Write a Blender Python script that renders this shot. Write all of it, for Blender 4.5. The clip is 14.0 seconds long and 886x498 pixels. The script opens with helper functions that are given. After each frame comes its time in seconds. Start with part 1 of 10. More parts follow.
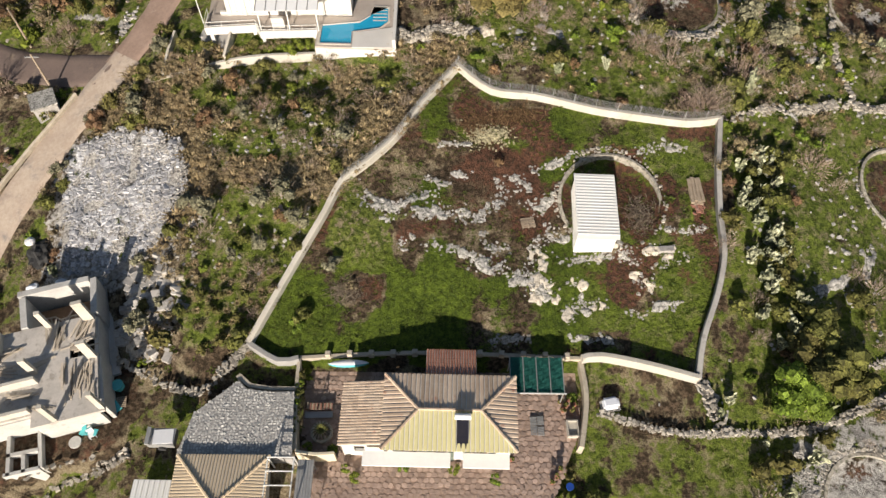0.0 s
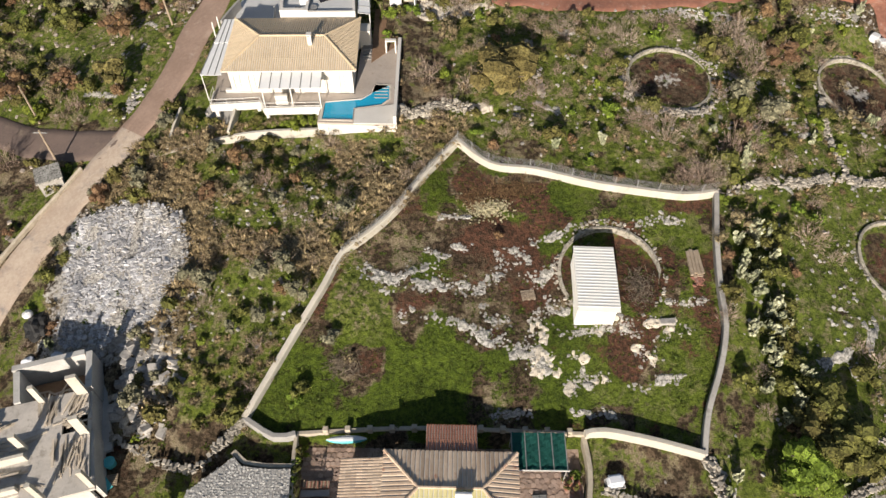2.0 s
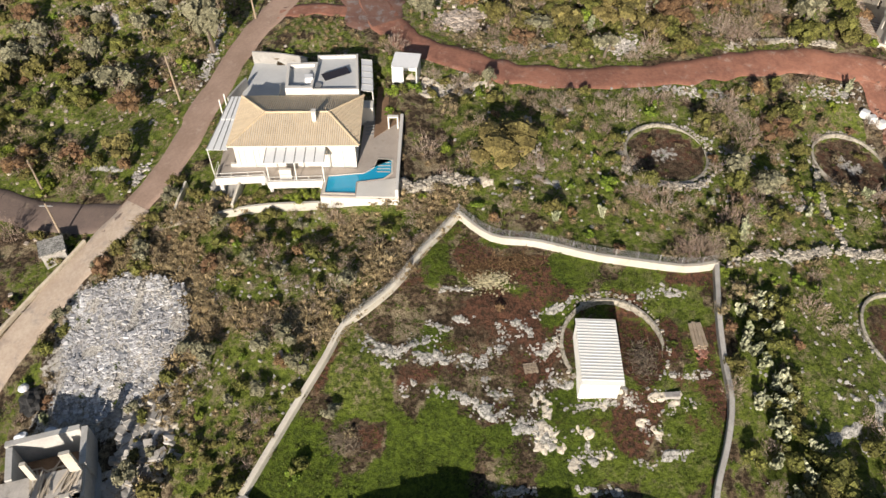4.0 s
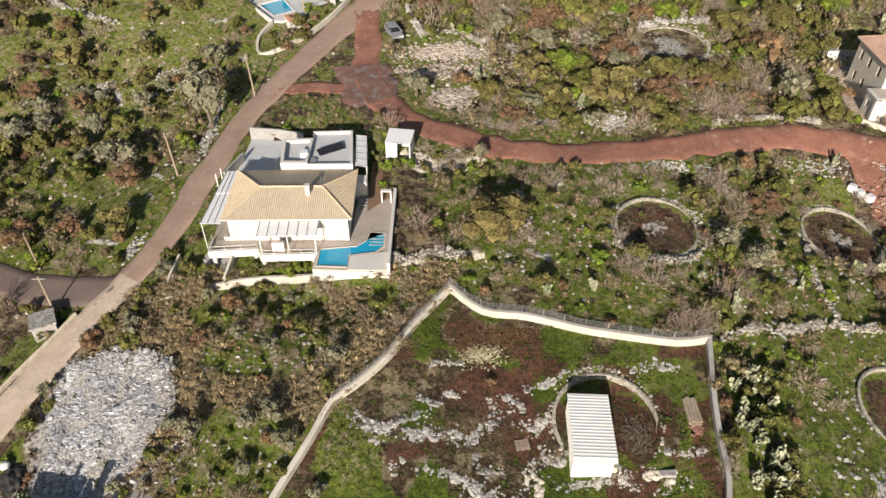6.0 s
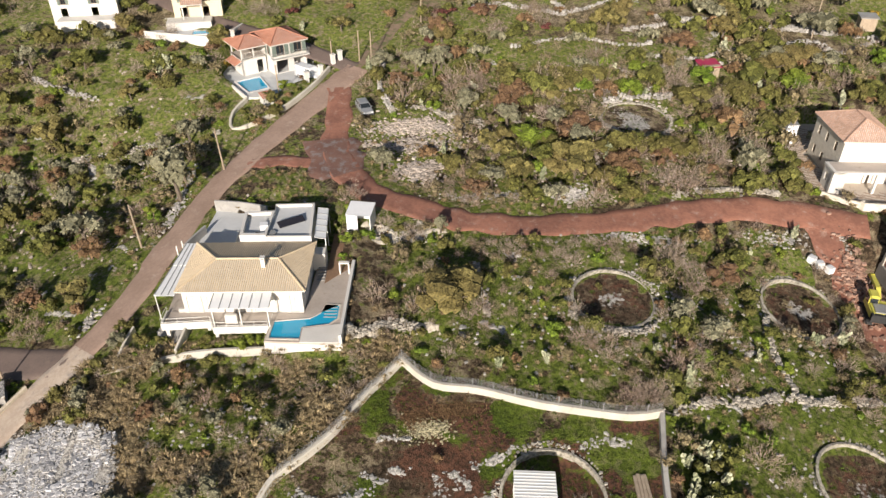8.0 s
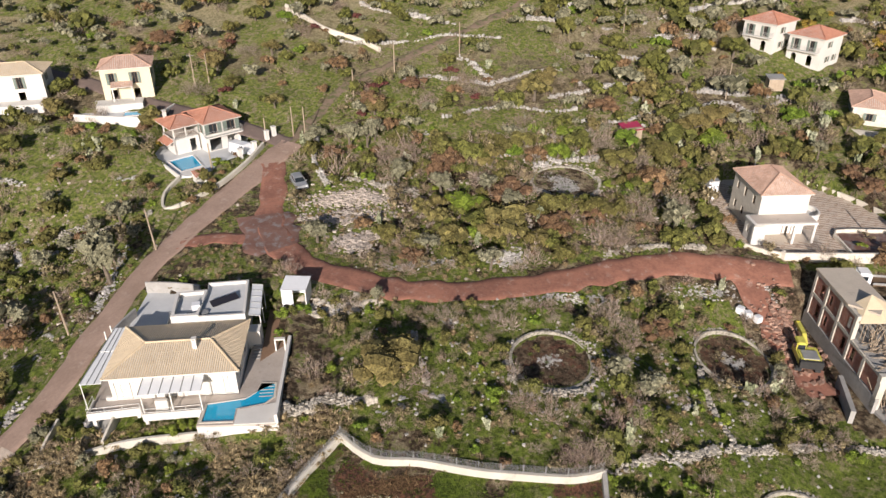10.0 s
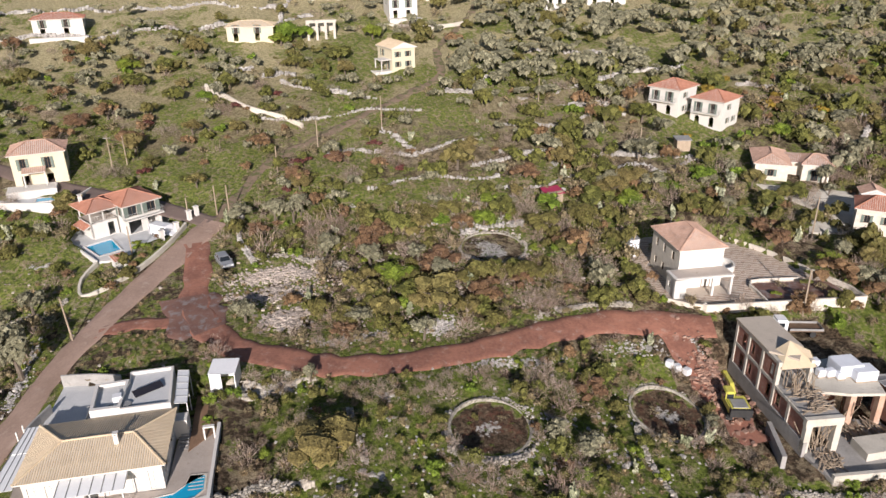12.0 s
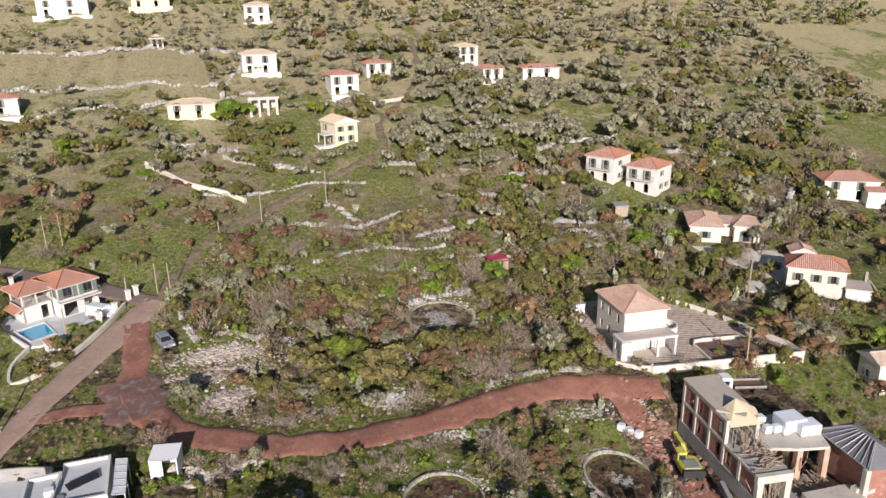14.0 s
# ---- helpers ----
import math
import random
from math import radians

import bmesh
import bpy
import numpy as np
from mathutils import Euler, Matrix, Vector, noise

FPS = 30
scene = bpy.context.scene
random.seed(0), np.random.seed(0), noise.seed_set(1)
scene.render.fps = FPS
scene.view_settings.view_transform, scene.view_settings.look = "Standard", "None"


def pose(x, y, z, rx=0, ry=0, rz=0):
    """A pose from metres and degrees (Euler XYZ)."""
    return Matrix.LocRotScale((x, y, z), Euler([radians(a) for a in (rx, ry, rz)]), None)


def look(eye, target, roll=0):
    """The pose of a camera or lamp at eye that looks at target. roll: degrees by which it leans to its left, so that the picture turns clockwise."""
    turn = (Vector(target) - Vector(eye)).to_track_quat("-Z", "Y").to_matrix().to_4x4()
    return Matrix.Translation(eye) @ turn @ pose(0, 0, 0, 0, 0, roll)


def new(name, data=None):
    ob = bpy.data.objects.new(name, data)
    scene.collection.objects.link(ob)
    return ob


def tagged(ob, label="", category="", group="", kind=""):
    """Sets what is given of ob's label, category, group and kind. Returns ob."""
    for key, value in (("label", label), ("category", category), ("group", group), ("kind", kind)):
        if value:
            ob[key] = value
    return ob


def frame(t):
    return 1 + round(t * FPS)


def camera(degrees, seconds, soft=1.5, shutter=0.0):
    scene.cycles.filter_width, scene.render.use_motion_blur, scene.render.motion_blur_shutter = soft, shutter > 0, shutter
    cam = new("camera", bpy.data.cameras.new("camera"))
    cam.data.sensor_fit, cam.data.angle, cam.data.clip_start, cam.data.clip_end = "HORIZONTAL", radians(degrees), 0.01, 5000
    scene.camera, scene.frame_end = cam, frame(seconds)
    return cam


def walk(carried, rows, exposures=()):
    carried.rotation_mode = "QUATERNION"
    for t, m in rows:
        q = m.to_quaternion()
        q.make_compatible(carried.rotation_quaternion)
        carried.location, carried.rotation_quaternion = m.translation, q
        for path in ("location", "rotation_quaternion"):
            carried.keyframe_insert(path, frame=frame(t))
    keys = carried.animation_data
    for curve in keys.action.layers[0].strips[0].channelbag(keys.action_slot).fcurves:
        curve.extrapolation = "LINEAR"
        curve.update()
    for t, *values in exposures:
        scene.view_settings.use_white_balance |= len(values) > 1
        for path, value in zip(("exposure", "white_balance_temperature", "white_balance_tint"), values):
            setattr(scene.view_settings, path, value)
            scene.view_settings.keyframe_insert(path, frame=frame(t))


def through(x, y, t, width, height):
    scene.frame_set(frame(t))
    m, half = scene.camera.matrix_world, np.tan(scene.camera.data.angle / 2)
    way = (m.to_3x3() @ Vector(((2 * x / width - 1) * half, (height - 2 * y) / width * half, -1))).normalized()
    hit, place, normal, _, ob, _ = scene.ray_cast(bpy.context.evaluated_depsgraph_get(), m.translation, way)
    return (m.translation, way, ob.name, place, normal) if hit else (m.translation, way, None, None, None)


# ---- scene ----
cam = camera(63.4, 14.0)
PATH = [
    (0, (0.008, -0.002, 52.939), (0.008, 1.086, 51.261), 0.4),
    (0.5, (0.017, 0.02, 52.933), (0.017, 1.149, 51.283), 0.4),
    (1, (-0.011, 0.045, 52.941), (-0.011, 1.216, 51.319), 0.3),
    (1.5, (-0.034, 0.064, 52.941), (-0.034, 1.275, 51.349), 0.3),
    (2, (-0.055, 0.067, 52.934), (-0.054, 1.317, 51.373), 0.4),
    (2.5, (-0.083, 0.039, 52.945), (-0.082, 1.329, 51.416), 0.4),
    (3, (-0.1, 0.059, 52.959), (-0.1, 1.386, 51.463), 0.4),
    (3.5, (-0.164, 0.076, 52.999), (-0.164, 1.44, 51.536), 0.4),
    (4, (-0.268, 0.092, 53.073), (-0.266, 1.49, 51.643), 0.4),
    (4.5, (-0.327, 0.113, 53.16), (-0.324, 1.546, 51.764), 0.4),
    (5, (-0.258, 0.149, 53.239), (-0.255, 1.614, 51.878), 0.4),
    (5.5, (0.024, 0.205, 53.288), (0.025, 1.703, 51.964), 0.4),
    (6, (0.661, 0.271, 53.315), (0.659, 1.802, 52.028), 0.3),
    (6.5, (1.74, 0.331, 53.341), (1.733, 1.893, 52.092), 0.3),
    (7, (3.121, 0.358, 53.373), (3.108, 1.951, 52.164), 0.2),
    (7.5, (4.503, 0.371, 53.429), (4.488, 1.993, 52.259), 0.1),
    (8, (5.593, 0.384, 53.516), (5.583, 2.033, 52.384), 0.1),
    (8.5, (6.401, 0.392, 53.62), (6.407, 2.065, 52.526), 0.0),
    (9, (6.938, 0.387, 53.729), (6.972, 2.085, 52.673), -0.1),
    (9.5, (7.214, 0.365, 53.829), (7.291, 2.085, 52.811), -0.2),
    (10, (7.363, 0.333, 53.919), (7.492, 2.073, 52.942), -0.4),
    (10.5, (7.374, 0.382, 54.008), (7.559, 2.139, 53.071), -0.5),
    (11, (7.41, 0.416, 54.078), (7.647, 2.189, 53.182), -0.6),
    (11.5, (7.45, 0.472, 54.14), (7.735, 2.258, 53.286), -0.7),
    (12, (7.478, 0.504, 54.196), (7.809, 2.302, 53.385), -0.8),
    (12.5, (7.459, 0.472, 54.238), (7.837, 2.28, 53.471), -0.9),
    (13, (7.457, 0.443, 54.268), (7.88, 2.259, 53.545), -1.0),
    (13.5, (7.469, 0.433, 54.281), (7.934, 2.256, 53.604), -1.0),
    (14, (7.375, 0.451, 54.305), (7.869, 2.283, 53.673), -1.0),
]
EXPOSURES = [(0, 0.58, 6600, 11), (7, 0.60, 6550, 11), (9.5, 0.52, 6350, 14), (14, 0.44, 6050, 17)]
walk(cam, [(t, look(eye, target, roll)) for t, eye, target, roll in PATH], EXPOSURES)

# ---- world, sun, exposure ----
SUN_EL, SUN_AZ = radians(20), radians(10)      # height of the sun; shadows lean this much east of north
world = bpy.data.worlds.new("sky")
scene.world = world
world.use_nodes = True
wn = world.node_tree
sky = wn.nodes.new("ShaderNodeTexSky")
sky.sky_type, sky.sun_disc = "NISHITA", False
sky.sun_elevation, sky.sun_rotation = SUN_EL, radians(180) + SUN_AZ
wn.links.new(sky.outputs[0], wn.nodes["Background"].inputs[0])
wn.nodes["Background"].inputs[1].default_value = 0.055
lamp = bpy.data.lights.new("sun", "SUN")
lamp.energy, lamp.angle, lamp.color = 5.0, radians(0.6), (1.0, 0.905, 0.79)
sun = new("sun", lamp)
sun.matrix_world = look((0, 0, 0), (math.sin(SUN_AZ), math.cos(SUN_AZ), -math.tan(SUN_EL)))

# ---- materials ----
MATS = {}


def nodes_of(name):
    m = bpy.data.materials.new(name)
    m.use_nodes = True
    MATS[name] = m
    nt = m.node_tree
    return m, nt, nt.nodes["Principled BSDF"], nt.nodes.new, nt.links.new


def rgb(c):
    return (c[0], c[1], c[2], 1)


def noise_node(nt, vec, scale, detail=5, rough=0.6):
    n = nt.nodes.new("ShaderNodeTexNoise")
    n.inputs["Scale"].default_value, n.inputs["Detail"].default_value, n.inputs["Roughness"].default_value = scale, detail, rough
    nt.links.new(vec, n.inputs["Vector"])
    return n.outputs["Fac"]


def span(nt, val, a, b):
    r = nt.nodes.new("ShaderNodeMapRange")
    r.inputs["From Min"].default_value, r.inputs["From Max"].default_value = a, b
    r.interpolation_type = "SMOOTHSTEP"
    nt.links.new(val, r.inputs["Value"])
    return r.outputs["Result"]


def mixed(nt, fac, a, b, mode="MIX"):
    m = nt.nodes.new("ShaderNodeMix")
    m.data_type, m.blend_type = "RGBA", mode
    f, x, y = m.inputs[0], m.inputs[6], m.inputs[7]
    for sock, v in ((f, fac), (x, a), (y, b)):
        if isinstance(v, (int, float)):
            sock.default_value = v
        elif isinstance(v, tuple):
            sock.default_value = rgb(v)
        else:
            nt.links.new(v, sock)
    return m.outputs[2]


def maths(nt, op, a, b=0.0):
    m = nt.nodes.new("ShaderNodeMath")
    m.operation = op
    for sock, v in ((m.inputs[0], a), (m.inputs[1], b)):
        if isinstance(v, (int, float)):
            sock.default_value = v
        else:
            nt.links.new(v, sock)
    return m.outputs[0]


def bump(nt, bsdf, height, strength=0.4, dist=0.05):
    b = nt.nodes.new("ShaderNodeBump")
    b.inputs["Strength"].default_value, b.inputs["Distance"].default_value = strength, dist
    nt.links.new(height, b.inputs["Height"])
    nt.links.new(b.outputs[0], bsdf.inputs["Normal"])


def place(nt):
    return nt.nodes.new("ShaderNodeNewGeometry").outputs["Position"]


def surface(name, a, b, stain=None, rough=0.85, coarse=0.5, fine=9.0, relief=0.3, metal=0.0, vary=0.0, stains=(0.55, 0.75), island=0.0):
    """Two tones over a coarse and a fine grain, with stains, all in world metres."""
    m, nt, p, _, link = nodes_of(name)
    pos = place(nt)
    c, f = noise_node(nt, pos, coarse, 4), noise_node(nt, pos, fine, 6, 0.7)
    both = maths(nt, "ADD", maths(nt, "MULTIPLY", c, 0.55), maths(nt, "MULTIPLY", f, 0.45))
    col = mixed(nt, span(nt, both, 0.36, 0.64), a, b)
    if stain:
        s = noise_node(nt, pos, coarse * 2.3 + 0.1, 7, 0.7)
        col = mixed(nt, span(nt, s, *stains), col, stain)
    if vary or island:
        if island:
            rnd, amount = nt.nodes.new("ShaderNodeNewGeometry").outputs["Random Per Island"], island
        else:
            rnd, amount = nt.nodes.new("ShaderNodeObjectInfo").outputs["Random"], vary
        h = nt.nodes.new("ShaderNodeHueSaturation")
        link(col, h.inputs["Color"])
        link(maths(nt, "ADD", maths(nt, "MULTIPLY", rnd, 2 * amount), 1 - amount), h.inputs["Value"])
        col = h.outputs[0]
    link(col, p.inputs["Base Color"])
    p.inputs["Roughness"].default_value, p.inputs["Metallic"].default_value = rough, metal
    if relief:
        bump(nt, p, both, relief, 0.06)
    return m


def leaf_material(name, a, b, c, through=0.14):
    """Foliage: a tone for each leaf clump, shifted plant by plant, with some light passing through."""
    m, nt, p, add, link = nodes_of(name)
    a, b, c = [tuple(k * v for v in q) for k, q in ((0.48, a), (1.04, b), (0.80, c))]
    isl, ob = add("ShaderNodeNewGeometry").outputs["Random Per Island"], add("ShaderNodeObjectInfo").outputs["Random"]
    big = noise_node(nt, place(nt), 0.11, 3)
    col = mixed(nt, isl, a, b)
    col = mixed(nt, maths(nt, "MULTIPLY", span(nt, maths(nt, "ADD", maths(nt, "MULTIPLY", ob, 0.5), maths(nt, "MULTIPLY", big, 0.6)), 0.42, 0.75), 0.6), col, c)
    fine = noise_node(nt, place(nt), 5.5, 4, 0.75)
    grain = maths(nt, "ADD", maths(nt, "MULTIPLY", span(nt, fine, 0.36, 0.66), 1.15), 0.42)
    g = add("ShaderNodeHueSaturation")
    link(col, g.inputs["Color"]), link(grain, g.inputs["Value"])
    col = g.outputs[0]
    link(col, p.inputs["Base Color"])
    p.inputs["Roughness"].default_value = 0.75
    p.inputs["Specular IOR Level"].default_value = 0.25
    t, mix = add("ShaderNodeBsdfTranslucent"), add("ShaderNodeMixShader")
    link(col, t.inputs["Color"])
    mix.inputs[0].default_value = through
    link(p.outputs[0], mix.inputs[1]), link(t.outputs[0], mix.inputs[2])
    link(mix.outputs[0], nt.nodes["Material Output"].inputs["Surface"])
    return m


WHITE = surface("white_render", (0.64, 0.62, 0.58), (0.57, 0.55, 0.51), (0.47, 0.44, 0.39), 0.85, 0.35, 6, 0.12, stains=(0.62, 0.9))
CREAM = surface("cream_render", (0.64, 0.58, 0.43), (0.58, 0.52, 0.38), (0.5, 0.42, 0.3), 0.85, 0.35, 6, 0.12, stains=(0.62, 0.9))
CONCRETE = surface("grey_concrete", (0.36, 0.35, 0.33), (0.27, 0.26, 0.245), (0.2, 0.19, 0.18), 0.9, 0.5, 7, 0.3)
RAWCON = surface("raw_site_concrete", (0.54, 0.53, 0.50), (0.42, 0.41, 0.385), (0.30, 0.285, 0.26), 0.9, 0.5, 7, 0.3)
PALECON = surface("pale_concrete", (0.56, 0.53, 0.46), (0.44, 0.41, 0.35), (0.3, 0.28, 0.24), 0.9, 0.4, 8, 0.4)
STONEWALL = surface("limestone_masonry", (0.52, 0.46, 0.36), (0.38, 0.33, 0.26), (0.24, 0.21, 0.17), 0.9, 1.1, 4.5, 0.6)
LIMESTONE = surface("pale_limestone", (0.46, 0.44, 0.41), (0.28, 0.265, 0.245), (0.14, 0.13, 0.115), 0.9, 0.8, 5, 0.7, island=0.3)
FIELDSTONE = surface("grey_field_stone", (0.40, 0.37, 0.32), (0.25, 0.23, 0.195), (0.12, 0.11, 0.09), 0.9, 0.8, 5, 0.7, island=0.35)
STRAWSTONE = surface("yellowish_stone", (0.42, 0.38, 0.24), (0.30, 0.27, 0.17), (0.2, 0.18, 0.11), 0.9, 0.8, 5, 0.7, island=0.3)
PINKROCK = surface("pinkish_field_rock", (0.44, 0.385, 0.335), (0.27, 0.23, 0.195), (0.15, 0.125, 0.10), 0.9, 0.7, 4, 0.7, island=0.4)
RUBBLE = surface("quarried_rubble", (0.50, 0.50, 0.51), (0.30, 0.30, 0.31), (0.36, 0.33, 0.28), 0.9, 0.25, 5, 0.6, island=0.35)
TILE_TAN = surface("tan_roof_tile", (0.60, 0.49, 0.34), (0.54, 0.43, 0.29), (0.46, 0.36, 0.24), 0.8, 0.6, 5, 0.15, island=0.06)
TILE_CREAM = surface("cream_painted_tile", (0.62, 0.57, 0.30), (0.56, 0.51, 0.26), (0.45, 0.36, 0.18), 0.8, 0.5, 4, 0.2, stains=(0.64, 0.85))
PALESTONE = surface("cream_stone_masonry", (0.68, 0.63, 0.54), (0.54, 0.49, 0.41), (0.40, 0.36, 0.30), 0.9, 1.6, 5.5, 0.5)
TILE_OLD = surface("weathered_roof_tile", (0.58, 0.47, 0.36), (0.48, 0.36, 0.26), (0.36, 0.17, 0.11), 0.85, 0.5, 4, 0.3, stains=(0.56, 0.72), island=0.22)
TILE_RED = surface("terracotta_roof_tile", (0.43, 0.20, 0.13), (0.35, 0.155, 0.10), (0.28, 0.13, 0.09), 0.8, 0.6, 5, 0.25, island=0.15)
TILE_PINK = surface("rose_roof_tile", (0.50, 0.33, 0.25), (0.42, 0.27, 0.20), (0.36, 0.22, 0.165), 0.8, 0.6, 5, 0.25, island=0.15)
METAL_WHITE = surface("white_sheet_metal", (0.74, 0.74, 0.71), (0.68, 0.68, 0.65), (0.52, 0.49, 0.44), 0.5, 0.3, 3, 0.05, stains=(0.66, 0.9))
METAL_GREY = surface("galvanised_steel", (0.42, 0.42, 0.41), (0.32, 0.32, 0.31), None, 0.5, 1.0, 9, 0.05, metal=0.4)
TILE_PAVE = surface("beige_paving", (0.47, 0.41, 0.36), (0.39, 0.34, 0.295), (0.32, 0.27, 0.22), 0.7, 0.5, 8, 0.1, vary=0.12)
STONE_PAVE = surface("brown_flagstone", (0.42, 0.31, 0.24), (0.30, 0.21, 0.16), (0.22, 0.15, 0.12), 0.9, 0.8, 5, 0.4, vary=0.14)
FLAG = surface("pinkish_flagstone", (0.44, 0.33, 0.27), (0.32, 0.235, 0.19), (0.22, 0.16, 0.13), 0.9, 0.8, 5, 0.3, island=0.28)
COBBLE = surface("grey_cobble", (0.52, 0.51, 0.48), (0.40, 0.39, 0.365), (0.27, 0.265, 0.25), 0.9, 0.6, 6, 0.3, island=0.2)
LANE = surface("worn_lane", (0.50, 0.42, 0.34), (0.38, 0.30, 0.235), (0.25, 0.22, 0.2), 0.92, 0.22, 3, 0.25, stains=(0.5, 0.7))
LANE_MAT = surface("brown_lane", (0.33, 0.235, 0.185), (0.245, 0.17, 0.13), (0.38, 0.30, 0.25), 0.92, 0.25, 3, 0.25, stains=(0.55, 0.75))
TRACK = surface("overgrown_track", (0.24, 0.17, 0.125), (0.15, 0.11, 0.075), (0.09, 0.10, 0.03), 0.95, 0.35, 3, 0.4, stains=(0.46, 0.6))
ASPHALT = surface("old_asphalt", (0.17, 0.125, 0.105), (0.12, 0.09, 0.078), (0.22, 0.17, 0.13), 0.9, 0.3, 5, 0.25, stains=(0.55, 0.75))
REDDIRT = surface("red_dirt", (0.30, 0.135, 0.09), (0.18, 0.08, 0.055), (0.34, 0.235, 0.19), 0.95, 0.3, 2.5, 0.5, stains=(0.54, 0.72))
WETDIRT = surface("damp_dirt", (0.19, 0.105, 0.08), (0.135, 0.07, 0.052), (0.21, 0.18, 0.17), 0.7, 0.35, 3, 0.4, stains=(0.5, 0.62))
BROWNDIRT = surface("brown_dirt", (0.26, 0.165, 0.10), (0.19, 0.115, 0.07), (0.3, 0.23, 0.16), 0.95, 0.5, 3.5, 0.5)
PLANK = surface("bleached_planks", (0.55, 0.48, 0.39), (0.42, 0.36, 0.28), (0.3, 0.24, 0.18), 0.85, 1.2, 14, 0.2, vary=0.25)
WOOD = surface("weathered_timber", (0.36, 0.29, 0.21), (0.26, 0.205, 0.15), (0.2, 0.15, 0.1), 0.85, 1.2, 14, 0.3, vary=0.2, island=0.25)
DARKWOOD = surface("brown_timber", (0.16, 0.10, 0.06), (0.11, 0.07, 0.04), None, 0.8, 1.2, 14, 0.3)
BARK = surface("grey_bark", (0.16, 0.13, 0.10), (0.10, 0.08, 0.06), None, 0.95, 2, 12, 0.5)
BRICK = surface("hollow_brick", (0.34, 0.165, 0.12), (0.26, 0.12, 0.088), (0.38, 0.31, 0.26), 0.9, 0.8, 6, 0.4, vary=0.15, stains=(0.5, 0.75))
SHUTTER = surface("grey_green_shutter", (0.16, 0.20, 0.17), (0.13, 0.165, 0.14), None, 0.6, 1, 8, 0.1)
DARK = surface("dark_opening_frame", (0.05, 0.045, 0.04), (0.035, 0.032, 0.03), None, 0.7, 1, 8, 0.1)
NET = surface("green_shade_net", (0.022, 0.17, 0.135), (0.015, 0.12, 0.10), (0.03, 0.22, 0.19), 0.8, 0.9, 12, 0.35)
TURQ = surface("turquoise_sheeting", (0.10, 0.50, 0.52), (0.06, 0.38, 0.42), None, 0.5, 1.5, 8, 0.3)
BLUE = surface("blue_plastic", (0.02, 0.07, 0.32), (0.015, 0.05, 0.24), None, 0.4, 1.5, 8, 0.1)
YELLOW = surface("yellow_machine_paint", (0.60, 0.56, 0.10), (0.50, 0.46, 0.08), (0.25, 0.2, 0.08), 0.45, 1.5, 8, 0.1, stains=(0.62, 0.8))
BLACK = surface("black_rubber", (0.03, 0.03, 0.03), (0.02, 0.02, 0.02), None, 0.8, 2, 10, 0.2)
CARWHITE = surface("white_car_paint", (0.72, 0.73, 0.74), (0.68, 0.69, 0.70), None, 0.3, 1, 4, 0.0)
CARSILVER = surface("silver_car_paint", (0.35, 0.36, 0.37), (0.31, 0.32, 0.33), None, 0.3, 1, 4, 0.0, metal=0.3)
SOLAR = surface("solar_glass", (0.02, 0.02, 0.028), (0.028, 0.026, 0.03), None, 0.15, 1, 4, 0.0)
FOAM = surface("white_foam_board", (0.72, 0.75, 0.8), (0.66, 0.69, 0.74), (0.5, 0.52, 0.55), 0.7, 0.6, 4, 0.1, stains=(0.65, 0.9))
POOLTILE = surface("blue_pool_tile", (0.03, 0.36, 0.52), (0.02, 0.30, 0.46), None, 0.4, 0.8, 6, 0.05)
MAGENTA = surface("crimson_roof_sheet", (0.34, 0.03, 0.08), (0.26, 0.025, 0.06), None, 0.6, 1, 8, 0.1)

glass, gnt, gp, gadd, glink = nodes_of("window_glass")
gp.inputs["Base Color"].default_value, gp.inputs["Roughness"].default_value = (0.02, 0.025, 0.03, 1), 0.06
GLASS = glass
water, wnt, wp, wadd, wlink = nodes_of("pool_water")
wp.inputs["Base Color"].default_value, wp.inputs["Roughness"].default_value = (0.015, 0.33, 0.55, 1), 0.06
bump(wnt, wp, noise_node(wnt, place(wnt), 2.5, 3), 0.15, 0.05)
WATER = water

OLIVE = leaf_material("olive_leaves", (0.15, 0.15, 0.09), (0.33, 0.315, 0.205), (0.24, 0.23, 0.145))
GREEN = leaf_material("evergreen_leaves", (0.08, 0.09, 0.02), (0.19, 0.195, 0.05), (0.17, 0.14, 0.05))
LUSH = leaf_material("fresh_leaves", (0.11, 0.18, 0.02), (0.19, 0.27, 0.035), (0.23, 0.25, 0.035))
DRYLEAF = leaf_material("dry_leaves", (0.19, 0.15, 0.08), (0.34, 0.28, 0.155), (0.23, 0.175, 0.11))
RUST = leaf_material("rust_leaves", (0.20, 0.12, 0.06), (0.29, 0.185, 0.095), (0.20, 0.115, 0.07))
GOLD = leaf_material("yellow_leaves", (0.34, 0.23, 0.03), (0.42, 0.30, 0.05), (0.27, 0.2, 0.04))
TWIG = leaf_material("grey_twigs", (0.22, 0.175, 0.125), (0.31, 0.25, 0.18), (0.20, 0.14, 0.105), 0.0)
BARETWIG = leaf_material("pinkish_twigs", (0.35, 0.275, 0.21), (0.44, 0.36, 0.29), (0.32, 0.225, 0.175), 0.0)
OCHRE = leaf_material("ochre_leaves", (0.12, 0.11, 0.035), (0.28, 0.24, 0.085), (0.20, 0.155, 0.06))
CRIMSON = leaf_material("crimson_leaves", (0.13, 0.05, 0.04), (0.19, 0.07, 0.06), (0.15, 0.055, 0.045))
STRAW = leaf_material("dry_grass", (0.42, 0.32, 0.17), (0.50, 0.40, 0.23), (0.34, 0.23, 0.12), 0.15)
